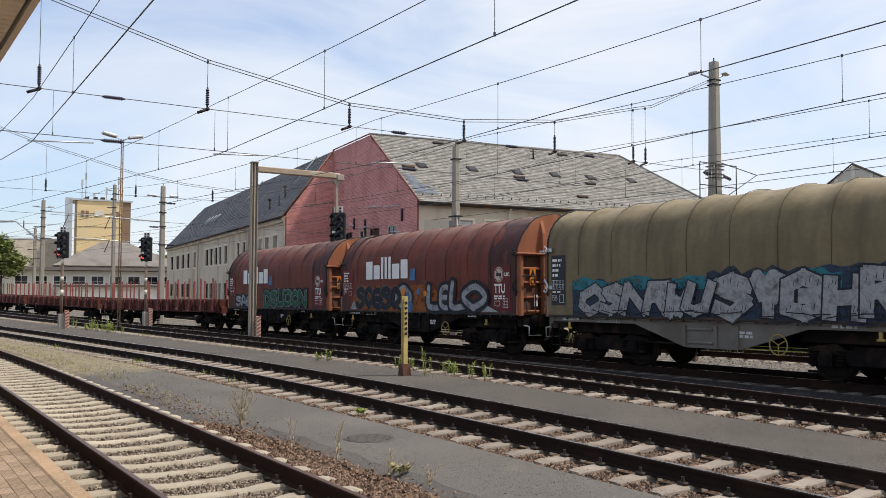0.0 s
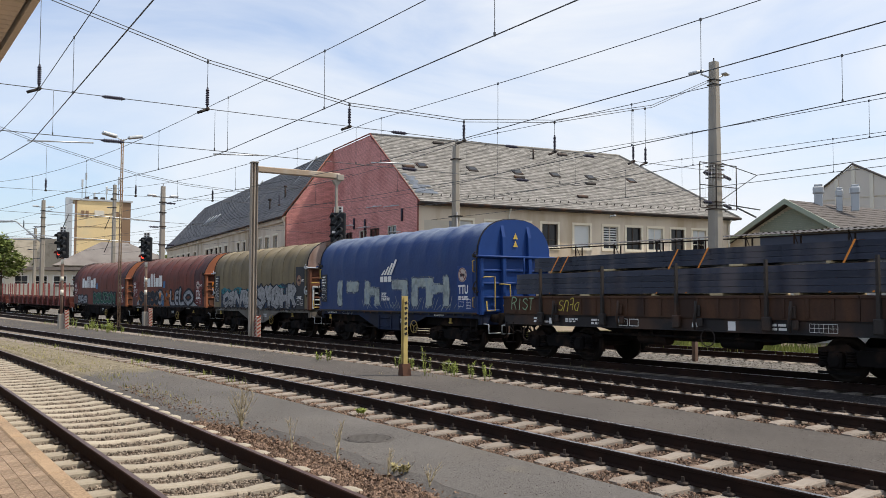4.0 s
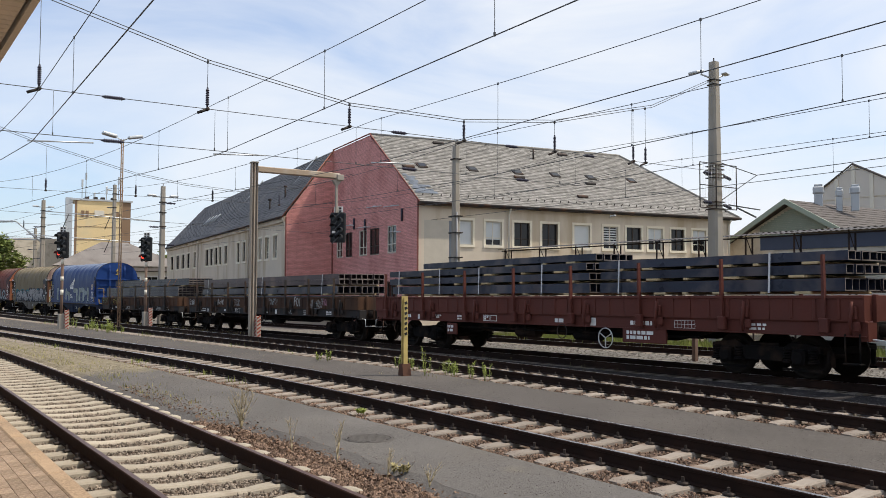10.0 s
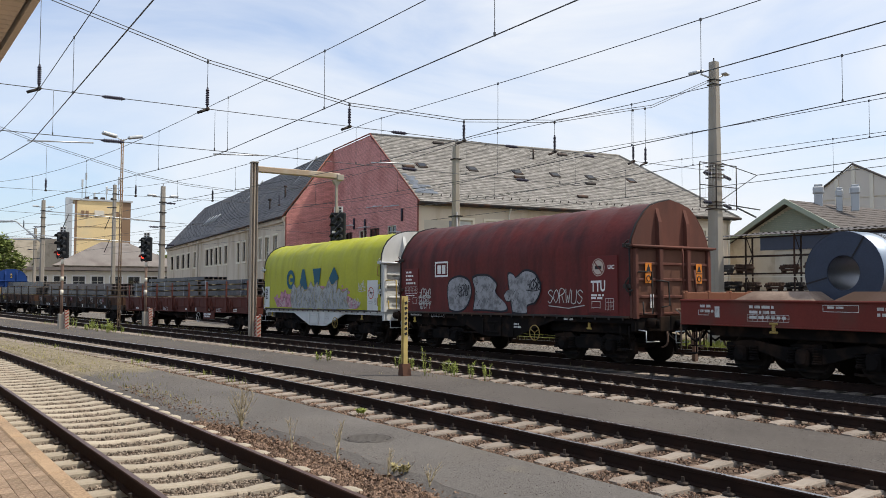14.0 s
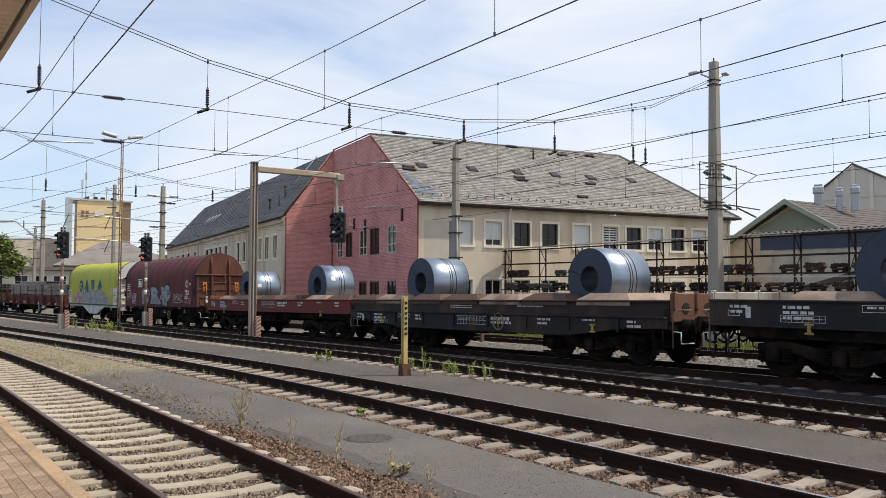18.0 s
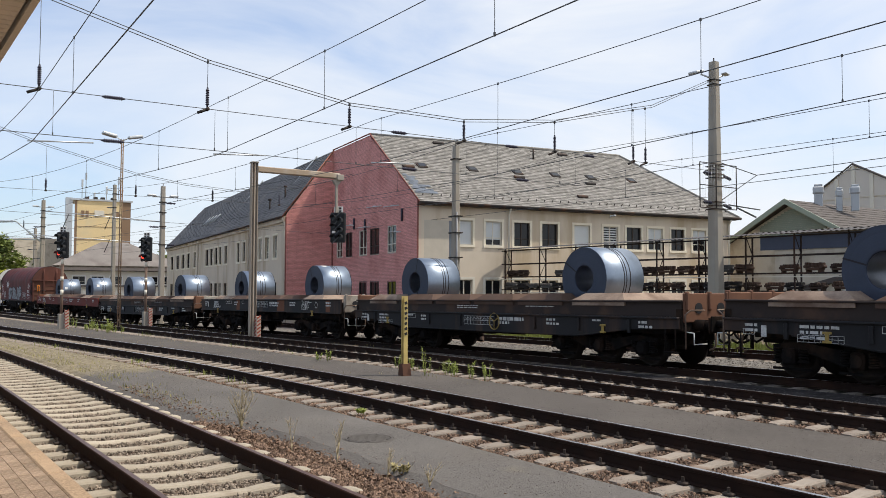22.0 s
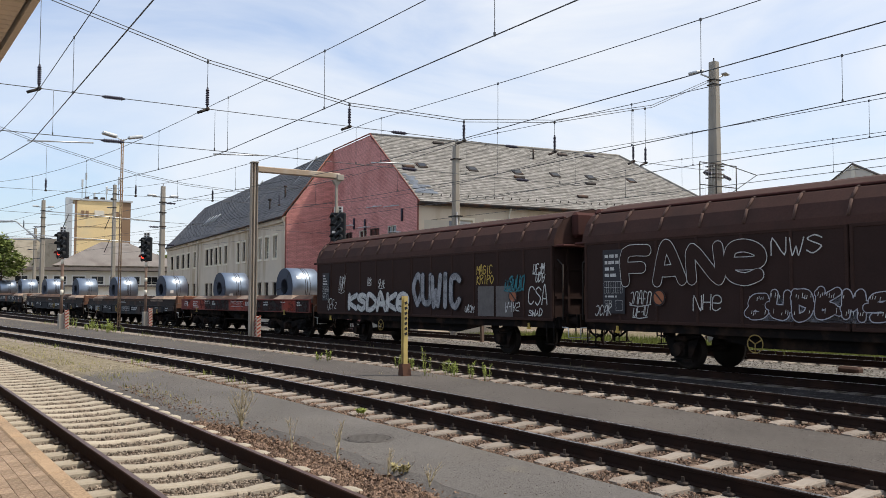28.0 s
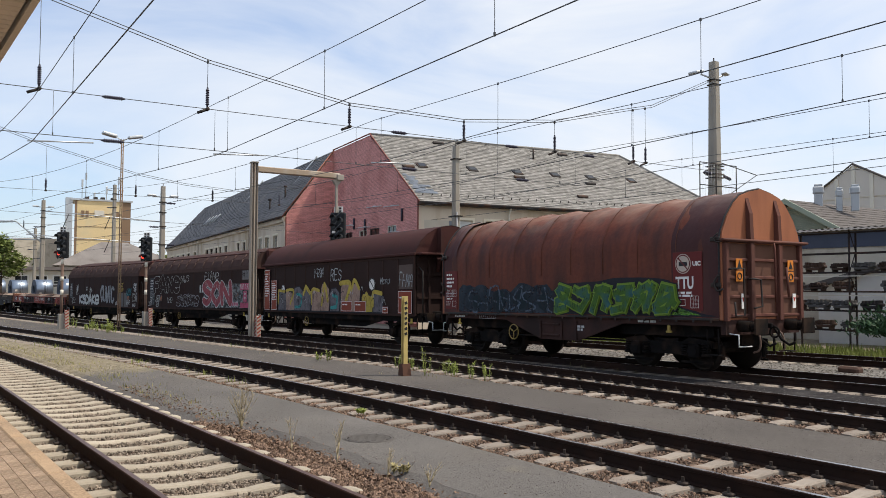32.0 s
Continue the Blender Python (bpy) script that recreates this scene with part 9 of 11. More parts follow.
for x, y, h, w0, w1 in ((-62.6, 18.1, 9.15, 0.42, 0.30), (-103.0, 16.8, 11.4, 0.5, 0.38), (-130.9, 20.4, 10.0, 0.46, 0.36), (-114.1, 26.9, 14.9, 0.5, 0.4)):
    m = mast(x, y, h, w0, w1, "distant concrete catenary mast with cross lamps")
    g = Geo()
    g.cyl((x, y - 0.75, h - 0.75), (x, y + 0.75, h - 0.75), 0.045, n=6)
    g.rbox((x, y - 0.8, h - 0.68), (0.3, 0.6, 0.13), 0.05)
    g.rbox((x, y + 0.8, h - 0.68), (0.3, 0.6, 0.13), 0.05)
    part("lamp_arm", g, M_GALV, m)
    for dz in (1.15, 1.9, 2.9, 4.2):
        g = Geo()
        g.box((x, y, h - dz), (w0 * 1.02, w0 * 1.02, 0.07))
        part("clamp_band", g, M_STEEL_DARK, m)
    for dz, s in ((1.2, 1), (2.95, -1), (4.2, 1)):
        part("insulator", insulator_geo((x, y + s * 0.25, h - dz), (0, s, 0), 0.7, 0.08, 6), M_INSUL, m)

# slim lattice lamp mast
lm = thing("lamp_mast", "slim rusty steel lamp mast with two floodlights", "lamp post")
LX, LY = -46.3, 11.25
g = Geo()
for dx, dy in ((-0.055, -0.055), (0.055, -0.055), (0.055, 0.055), (-0.055, 0.055)):
    g.cyl((LX + dx, LY + dy, -0.3), (LX + dx * 0.8, LY + dy * 0.8, 9.5), 0.02, n=5)
for i in range(40):
    z = i * 0.24
    s = 1 if i % 2 else -1
    g.cyl((LX - 0.055 * s, LY - 0.055, z), (LX + 0.055 * s, LY - 0.055, z + 0.24), 0.01, n=4)
    g.cyl((LX + 0.055, LY - 0.055 * s, z), (LX + 0.055, LY + 0.055 * s, z + 0.24), 0.01, n=4)
part("lattice", g, mat("pale_rust", (0.26, 0.19, 0.13), 0.8, var=0.3, scale=3, stain=(0.2, 0.09, 0.05), stain_amt=0.4), lm)
for s in (-1, 1):
    g = Geo()
    g.rbox((LX, LY + s * 0.65, 9.75), (0.35, 0.75, 0.16), 0.06, Matrix.Rotation(0.2 * s, 3, "X"))
    g.cyl((LX, LY, 9.5), (LX, LY + s * 0.4, 9.7), 0.03, n=6)
    part("floodlight", g, M_GALV, lm)

M_SIGFACE = mat("signal_black", (0.02, 0.021, 0.023), 0.6, var=0.15)
M_SIGRED = glow("signal_red", (1.0, 0.06, 0.035), 3.0)
M_LENS = glass("signal_lens", (0.03, 0.035, 0.04), 0.15)
FACE = Matrix.Rotation(radians(38), 4, "Z")       # signals face the camera side


def signal_head(parent, c, lit=True):
    """Black shield with two columns of hooded lenses; one red lamp lit."""
    root = Matrix.Translation(c) @ FACE
    g = Geo()
    g.rbox((0, 0, 0), (0.70, 0.16, 1.3), 0.06)
    h = part("signal_head", g, M_SIGFACE, parent, "black signal shield", m=root)
    for i in range(5):
        g = Geo()
        g.box((-0.04, -0.083, 0.5 - i * 0.25), (0.56, 0.006, 0.05), Matrix.Rotation(-0.75, 3, "Y"))
        part("stripe", g, mat("faded_grey", (0.09, 0.095, 0.10), 0.7) if i == 0 else bpy.data.materials["faded_grey"], h)
    spots = [(-0.16, 0.42), (0.16, 0.28), (-0.16, 0.05), (0.16, -0.12), (-0.16, -0.42), (0.16, -0.42)]
    for x, z in spots:
        g = Geo()
        for i in range(9):
            a, b = math.pi * i / 8 - 0.2, 0
            g.box((x + 0.115 * math.cos(a), -0.18, z + 0.115 * math.sin(a)), (0.05, 0.22, 0.02), Matrix.Rotation(-(a - math.pi / 2), 3, "Y"))
        part("hood", g, M_SIGFACE, h)
        g = Geo()
        g.cyl((x, -0.07, z), (x, -0.10, z), 0.085, n=16)
        red = lit and (x, z) == (-0.16, -0.42)
        part("lens", g, M_SIGRED if red else M_LENS, h, "lit red signal lamp" if red else "dark signal lens")
    g = Geo()
    g.rbox((-0.16, -0.10, -0.20), (0.16, 0.03, 0.10), 0.01)
    part("marker", g, M_WHITE, h)
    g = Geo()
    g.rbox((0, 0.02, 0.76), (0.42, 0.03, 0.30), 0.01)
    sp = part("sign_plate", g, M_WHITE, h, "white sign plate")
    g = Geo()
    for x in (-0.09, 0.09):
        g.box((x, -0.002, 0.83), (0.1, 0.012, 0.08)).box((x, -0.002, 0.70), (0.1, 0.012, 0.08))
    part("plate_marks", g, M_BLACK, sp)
    return h


M_FADED_RED = mat("faded_red", (0.30, 0.07, 0.05), 0.75, var=0.3)


def striped_box(parent, x, y, z0, h, wd, m_box):
    g = Geo()
    g.rbox((x, y, z0 + h / 2), (wd, wd, h), 0.02)
    b = part("base_box", g, mat("worn_white", (0.42, 0.37, 0.31), 0.8, var=0.3) if "worn_white" not in bpy.data.materials else bpy.data.materials["worn_white"], parent)
    for i in range(int(h / 0.15)):
        g = Geo()
        z = z0 + 0.12 + i * 0.15
        g.box((x, y - wd / 2 - 0.006, z), (wd * 0.95, 0.012, 0.055), Matrix.Rotation(-0.6, 3, "Y"))
        g.box((x + wd / 2 + 0.006, y, z), (0.012, wd * 0.95, 0.055), Matrix.Rotation(0.6, 3, "X"))
        part("stripe", g, M_FADED_RED, b, "red warning stripe")
    return b


for x, y, bx_ in ((-45.66, 8.37, M_WHITE), (-47.76, 12.98, M_WHITE)):
    s = thing("light_signal", "railway light signal showing red, on a red and white mast", "signal", "light signals")
    g = Geo()
    g.cyl((x, y, -0.34), (x, y, 3.6), 0.07, n=12)
    part("mast", g, M_SIGMAST, s)
    for i, (za, zb) in enumerate(((3.0, 3.25), (2.2, 2.4), (1.5, 1.75))):
        g = Geo()
        g.cyl((x, y, za), (x, y, zb), 0.078, n=12)
        part("white_band", g, M_TRIM, s)
    signal_head(s, (x, y, 3.95))
    g = Geo()
    g.rbox((x, y, 0.1), (0.28, 0.28, 0.95), 0.03)
    part("foot", g, M_POLE, s, "concrete foot")
    striped_box(s, x + 0.16, y + 0.22, -0.3, 1.05, 0.20, M_WHITE)

# signal gantry
gt = thing("signal_gantry", "pale steel post with an arm that carries a hanging signal", "signal gantry")
GX, GY = -33.32, 13.3
g = Geo()
g.box((GX, GY, 3.3), (0.20, 0.05, 7.4)).box((GX, GY - 0.12, 3.3), (0.22, 0.02, 7.4)).box((GX, GY + 0.12, 3.3), (0.22, 0.02, 7.4))
part("post", g, mat("weathered_grey_steel", (0.33, 0.28, 0.225), 0.75, var=0.3, scale=2, stain=(0.20, 0.14, 0.09), stain_amt=0.3, streak=True), gt)
g = Geo()
g.rbox((GX, GY, 7.0), (0.28, 0.30, 0.05), 0.01)
g.rbox((GX, GY, -0.2), (0.7, 0.7, 0.2), 0.03)
part("cap", g, M_POLE, gt)
M_BEAM = mat("pale_beam", (0.36, 0.28, 0.205), 0.7, var=0.2, scale=2, stain=(0.5, 0.46, 0.4), stain_amt=0.3)
g = Geo()
g.rbox((GX, GY + 2.0, 6.73), (0.24, 3.75, 0.24), 0.03)
part("arm", g, M_BEAM, gt, "box beam arm")
g = Geo()
g.rbox((GX, GY + 3.86, 6.66), (0.34, 0.34, 0.26), 0.03)
g.prism([(-0.20, 6.54), (0.20, 6.54), (0.07, 6.34), (-0.07, 6.34)], (GX - 0.08, GY + 3.74, 0), (0, 1, 0), (0, 0, 1), (0.16, 0, 0))
g.rbox((GX, GY + 3.74, 5.75), (0.11, 0.11, 1.25), 0.02)
part("hanger", g, M_POLE, gt)
signal_head(gt, (GX, GY + 3.84, 4.5), False)
striped_box(gt, GX + 0.26, GY + 0.14, -0.3, 1.05, 0.20, M_WHITE)

# yellow post with dark marks
yp = thing("track_post", "weathered yellow steel post with black writing on rusty foot", "post")
g = Geo()
g.box((-17.36, 10.72, 0.78), (0.11, 0.02, 1.86)).box((-17.41, 10.70, 0.78), (0.015, 0.11, 1.86)).box((-17.31, 10.70, 0.78), (0.015, 0.11, 1.86))
part("post", g, mat("pale_yellow_paint", (0.52, 0.40, 0.15), 0.75, var=0.35, scale=4, stain=(0.25, 0.19, 0.10), stain_amt=0.45), yp)
g = Geo()
g.prism([(-0.12, -0.17), (0.12, -0.17), (0.07, 0.13), (-0.07, 0.13)], (-17.36, 10.6, 0), (1, 0, 0), (0, 0, 1), (0, 0.22, 0))
part("foot", g, mat("dark_rust", (0.10, 0.05, 0.034), 0.85, var=0.3), yp)
mk = Geo()
for i in range(7):
    z = 1.55 - i * 0.12
    mk.box((-17.298, 10.70, z), (0.010, 0.07, 0.06), Matrix.Rotation(0.3, 3, "X"))
part("writing", mk, M_BLACK, yp, "vertical black writing")
# ---------------- storage rack along the yard ----------------
M_RACK = mat("rack_steel", (0.035, 0.026, 0.023), 0.75, 0.2, var=0.3, scale=3, stain=(0.10, 0.05, 0.03), stain_amt=0.3)
M_CORR = mat("corrugated_sheet", (0.075, 0.07, 0.072), 0.6, 0.3, var=0.2, scale=2)
RY = 31.4
rack = thing("storage_rack", "long dark steel rack with a corrugated roof and full shelves", "storage rack")
XR = [-39.78, -36.70, -33.78, -30.98, -28.2, -25.72, -23.24, -20.93, -18.6, -16.2, -13.8, -11.4, -9.0, -6.6, -4.2, -1.8]
for i, x in enumerate(XR):
    for dy in (0.0, 0.46):
        g = Geo()
        g.box((x, RY + dy, 1.55), (0.055, 0.055, 5.2))
        part("post", g, M_RACK, rack)
    for k in range(5):
        g = Geo()
        z = 0.1 + k * 0.82
        a, b = (0.0, 0.46) if k % 2 else (0.46, 0.0)
        g.cyl((x, RY + a, z), (x, RY + b, z + 0.82), 0.02, n=5)
        part("brace", g, M_RACK, rack)
x0, x1 = XR[0] - 0.3, XR[-1] + 0.3
for z in (0.35, 1.1, 1.84, 2.58, 3.32, 4.1):
    for dy in (0.0, 0.46) if z < 4 else (0.0,):
        g = Geo()
        g.box(((x0 + x1) / 2, RY + dy, z), (x1 - x0, 0.05, 0.06))
        part("beam", g, M_RACK, rack)
for z in (1.70, 2.44):
    g = Geo()
    g.box(((x0 + x1) / 2, RY - 0.04, z), (x1 - x0, 0.02, 0.035))
    part("front_rail", g, M_TRIM, rack, "pale front rail")
g = Geo()
xs = steps(x0, x1, 0.12)
vs = []
for i, x in enumerate(xs):
    z = 4.22 + (0.018 if i % 2 else -0.018)
    vs += [(x, RY - 0.35, z - 0.03), (x, RY + 0.9, z + 0.1)]
g._add(vs, [(2 * i, 2 * i + 2, 2 * i + 3, 2 * i + 1) for i in range(len(xs) - 1)])
part("roof_sheet", g, M_CORR, rack, "corrugated roof sheet")
M_GOODS = [mat("goods_rust", (0.075, 0.045, 0.032), 0.8, var=0.4, scale=4), mat("goods_dark", (0.026, 0.023, 0.023), 0.7, var=0.4, scale=4), mat("goods_grey", (0.085, 0.08, 0.076), 0.7, var=0.4, scale=4), mat("goods_brown", (0.05, 0.032, 0.025), 0.8, var=0.4, scale=4)]
rr = random.Random(5)


def machine_mesh(seed):
    """A stored toothed track part: base plate, row of ribs, end lugs."""
    q = random.Random(seed)
    g = Geo()
    L = q.uniform(0.62, 0.85)
    g.rbox((0, 0, 0.12), (L * 0.8, 0.4, 0.10), 0.02)
    n = q.randint(5, 7)
    for k in range(n):
        x = -L / 2 + L * (k + 0.5) / n
        g.rbox((x, 0, 0.27 + q.uniform(-0.02, 0.02)), (L / n * 0.62, 0.36, 0.16), 0.02)
    g.rbox((0, 0, 0.23), (L * 0.96, 0.3, 0.08), 0.02)
    for s in (-1, 1):
        g.rbox((s * L * 0.34, 0, 0.05), (0.09, 0.3, 0.10), 0.01)
        g.cyl((s * L * 0.46, -0.17, 0.2), (s * L * 0.46, 0.17, 0.2), 0.06, n=8)
    return g.mesh("machine_part")


MACH = [machine_mesh(s) for s in range(8)]
for i, me in enumerate(MACH):
    me.materials.append(M_GOODS[i % 4])
for z in (0.38, 1.13, 1.87, 2.61):
    x = x0 + 0.7
    while x < x1 - 0.5:
        if rr.random() < 0.86:
            ob = part("machine_part", rr.choice(MACH), None, None, m=None)
            ob.matrix_basis = Matrix.Translation((x, RY + rr.uniform(0.18, 0.3), z)) @ Matrix.Rotation(rr.uniform(-0.12, 0.12), 4, "Z") @ Matrix.Scale(rr.uniform(0.9, 1.15), 4)
            tagged(ob, "rusty machine part lying on a steel rack shelf", "machine part", "parts on the rack")
        x += rr.uniform(0.9, 1.15)

# ---------------- green shed and hall behind the rack ----------------
M_GREEN = mat("green_boards", (0.27, 0.30, 0.24), 0.85, var=0.15, scale=2)
M_GREENTRIM = mat("green_trim", (0.30, 0.34, 0.27), 0.7, var=0.15)
M_BEIGE = mat("beige_render", (0.58, 0.52, 0.42), 0.9, var=0.12, scale=0.7, stain=(0.36, 0.30, 0.22), stain_amt=0.3)
M_SHEDROOF = mat("shed_roof", (0.11, 0.098, 0.092), 0.8, var=0.25, scale=1.2, per_island=0.2)
M_HALL = mat("hall_cladding", (0.58, 0.535, 0.475), 0.8, var=0.1, scale=0.6)
M_DUCT = mat("duct_metal", (0.40, 0.42, 0.44), 0.5, 0.5, var=0.12)
M_BLUEGREY = mat("blue_grey_band", (0.075, 0.085, 0.12), 0.5, var=0.2)
shed = thing("green_shed", "low gabled workshop with green boarded gable and brown roof", "building")
GY0, PX, PZ_, EZ = 52.0, -34.77, 7.7, 5.3


def sp(x, dy, z):
    return Vector((PX + x, GY0 + dy, z))


g = Geo()
g.poly([sp(-5.2, 0, -1.1), sp(4.6, 0, -1.1), sp(4.6, 0, EZ), sp(0, 0, PZ_), sp(-5.2, 0, EZ - 0.3)])
g.quad(sp(4.6, 0, -1.1), sp(4.6, 22, -1.1), sp(4.6, 22, EZ), sp(4.6, 0, EZ))
g.quad(sp(-4.6, 0, -1.1), sp(-4.6, 22, -1.1), sp(-4.6, 22, EZ), sp(-4.6, 0, EZ))
part("wall", g, M_BEIGE, shed, "beige boarded wall")
for i in range(17):
    z = 5.45 + i * 0.125
    hw = min(2.5, 4.3 * (7.35 - z) / 2.05)
    if hw > 0.12:
        g = Geo()
        g.box(sp(0, -0.05, z + 0.06), (2 * hw, 0.05, 0.118))
        part("board", g, M_GREEN, shed)
for i in range(26):
    z = 2.4 + i * 0.12
    g = Geo()
    g.box(sp(-0.3, -0.03, z + 0.055), (9.8, 0.03, 0.11))
    part("board", g, M_BEIGE, shed)
for s in (-1, 1):
    rf = Geo()
    rf._add(*((lambda q: (q.v, q.f))(slates(sp(s * 5.3, -0.8, 5.0), sp(s * 5.3, 22, 5.0), sp(0, -0.8, 7.93), sp(0, 22, 7.93), 14, 44, M_SHEDROOF))))
    tagged(part("roof", rf, M_SHEDROOF, shed, "weathered brown roof"), kind="stuff")
    g = Geo()
    g.prism([(0, 0), (s * 5.35, -2.96), (s * 5.35, -3.30), (0, -0.36)], sp(0, -0.9, 8.0), (1, 0, 0), (0, 0, 1), (0, 0.1, 0))
    part("bargeboard", g, M_GREENTRIM, shed, "green bargeboard")
lean = thing("low_workshop", "low workshop with corrugated roof and dark blue band", "building")
g = Geo()
g.quad((-26.4, 38, -1.1), (6, 38, -1.1), (6, 38, 3.9), (-26.4, 38, 3.9))
g.quad((-26.4, 38, -1.1), (-27.2, 46, -1.1), (-27.2, 46, 4.6), (-26.4, 38, 4.0))
part("wall", g, M_BEIGE, lean)
g = Geo()
g.box((-10.6, 37.97, 4.25), (33.2, 0.08, 0.72))
part("blue_band", g, M_BLUEGREY, lean, "dark blue band under the eave")
g = Geo()
xs = steps(-27.5, 6.2, 0.16)
vs = []
for i, x in enumerate(xs):
    z = 0.035 if i % 2 else -0.035
    vs += [(x, 37.5, 4.75 + z), (x, 46, 5.1 + z)]
g._add(vs, [(2 * i, 2 * i + 2, 2 * i + 3, 2 * i + 1) for i in range(len(xs) - 1)])
part("roof", g, M_CORR, lean, "corrugated roof sheet")
g = Geo()
g.cyl((-20.6, 38.6, 4.7), (-20.6, 38.6, 5.6), 0.14, n=10)
part("vent_pipe", g, M_DUCT, lean)
wsh = thing("white_shed", "low white shed with a dark pitched roof", "building")
g = Geo()
g.poly([(-22.5, 35.5, -1.1), (-6, 35.5, -1.1), (-6, 35.5, 2.2), (-14, 35.5, 4.2), (-22.5, 35.5, 2.0)])
part("wall", g, M_WHITE, wsh)
g = Geo()
g.prism([(-9.0, -2.35), (0, 0), (0, -0.22), (-9.0, -2.57)], (-14, 35.2, 4.45), (1, 0, 0), (0, 0, 1), (0, 2.2, 0))
part("roof", g, M_SHEDROOF, wsh)
hall = thing("industrial_hall", "large beige clad hall with a shallow gable", "building")
HX, HY = -52.7, 90.0
g = Geo()
g.poly([(HX - 3.8, HY, -1.1), (HX + 14, HY, -1.1), (HX + 14, HY, 8.5), (HX, HY, 15.64), (HX - 3.8, HY, 13.2)])
part("wall", g, M_HALL, hall)
for x in (-1.9, 0.05, 2.1, 4.2, 6.3, 8.4):
    g = Geo()
    z = 15.5 - max(0, x) * 0.51 - max(0, -x) * 0.64
    g.box((HX + x, HY - 0.06, z / 2), (0.42, 0.08, z))
    part("joint_strip", g, M_TRIM, hall)
for z in (4, 6, 8, 10, 12):
    g = Geo()
    g.box((HX + 4, HY - 0.05, z), (15.4, 0.06, 0.10))
    part("panel_joint", g, M_BEIGE, hall)
g = Geo()
g.pipe([(HX - 4.1, HY - 0.1, 13.05), (HX, HY - 0.1, 15.75), (HX + 14, HY - 0.1, 8.5)], 0.12, 6)
part("verge", g, M_SHEDROOF, hall)
for x, y, w_, h in ((-34.55, 54.7, 0.55, 9.15), (-33.75, 55.9, 0.40, 8.95), (-32.85, 56.3, 0.50, 9.1)):
    d = thing("roof_duct", "bright metal ventilation duct on the workshop roof", "duct", "roof ducts")
    g = Geo()
    g.rbox((x, y, (7.3 + h) / 2 - 0.25), (w_, w_, h - 7.3 - 0.5), 0.03, Matrix.Rotation(0.6, 3, "Z"))
    part("shaft", g, M_DUCT, d)
    g = Geo()
    g.rbox((x, y, h - 0.38), (w_ * 1.3, w_ * 1.3, 0.55), 0.10, Matrix.Rotation(0.6, 3, "Z"))
    g.rbox((x, y, h - 0.05), (w_ * 0.95, w_ * 0.95, 0.16), 0.03, Matrix.Rotation(0.6, 3, "Z"))
    part("cowl", g, M_DUCT, d)
blu = thing("far_block", "distant small blue-grey building", "building")
g = Geo()
g.box((-58, 68, 3.6), (3.2, 3, 7.6))
part("wall", g, mat("far_blue", (0.10, 0.17, 0.26), 0.6, var=0.1), blu)

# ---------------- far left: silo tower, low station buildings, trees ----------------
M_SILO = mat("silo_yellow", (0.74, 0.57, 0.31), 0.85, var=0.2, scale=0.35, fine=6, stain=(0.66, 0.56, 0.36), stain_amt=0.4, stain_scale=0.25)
# brown walls of the tower; the tone of a shaded side is put into the colour
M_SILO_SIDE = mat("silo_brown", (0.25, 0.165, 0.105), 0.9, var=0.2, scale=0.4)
silo = thing("silo_tower", "tall yellow rendered silo tower with antennas on its roof", "tower")
TU = Vector((0.10, 0.995, 0)).normalized()
TP = Vector((-158.7, 32.1, 0)) - TU * 1.43
TV = Vector((-TU.y, TU.x, 0))


def tp(a, b, z):
    return TP + TU * a + TV * b + UP * z


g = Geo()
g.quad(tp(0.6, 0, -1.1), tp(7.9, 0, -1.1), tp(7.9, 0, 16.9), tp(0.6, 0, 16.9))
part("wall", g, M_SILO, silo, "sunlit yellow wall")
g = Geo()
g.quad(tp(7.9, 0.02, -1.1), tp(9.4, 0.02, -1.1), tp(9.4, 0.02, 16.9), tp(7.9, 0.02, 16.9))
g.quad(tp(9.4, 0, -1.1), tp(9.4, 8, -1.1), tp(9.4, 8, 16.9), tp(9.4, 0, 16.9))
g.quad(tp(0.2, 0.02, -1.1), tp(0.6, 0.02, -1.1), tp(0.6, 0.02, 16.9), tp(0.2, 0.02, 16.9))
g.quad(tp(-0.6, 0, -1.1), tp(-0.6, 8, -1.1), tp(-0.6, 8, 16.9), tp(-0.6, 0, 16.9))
part("wall", g, M_SILO_SIDE, silo, "brown wall with its shade in the colour")
g = Geo()
g.box(tp(-0.7, 0.5, 8.5), (1.1, 1.1, 17.6), Matrix.Rotation(math.atan2(TU.y, TU.x), 3, "Z"))
part("pipe_duct", g, M_GALV, silo)
g = Geo()
g.box(tp(4.6, 3.8, 17.05), (10.2, 8, 0.3), Matrix.Rotation(math.atan2(TU.y, TU.x), 3, "Z"))
part("roof", g, M_GALV, silo)
for a, h in ((1.4, 3.4), (2.0, 4.6), (5.4, 2.4), (7.4, 4.2), (7.8, 3.9), (3.4, 1.2)):
    g = Geo()
    g.cyl(tp(a, 0.8, 17.1), tp(a, 0.8, 17.1 + h), 0.07, n=6)
    g.rbox(tp(a, 0.7, 16.6 + h), (0.3, 0.3, 1.3), 0.05)
    part("antenna", g, M_GALV, silo)
for a in (2.2, 3.6, 4.8, 6.5):
    g = Geo()
    g.rbox(tp(a, 0.9, 17.4), (1.0, 0.6, 0.5), 0.05)
    part("roof_unit", g, M_STEEL_DARK, silo)
for i in range(6):
    g = Geo()
    g.box(tp(4.25, -0.03, 3.2 + i * 2.3), (7.2, 0.05, 0.06), Matrix.Rotation(math.atan2(TU.y, TU.x), 3, "Z"))
    part("wall_joint", g, M_SILO_SIDE, silo)
g = Geo()
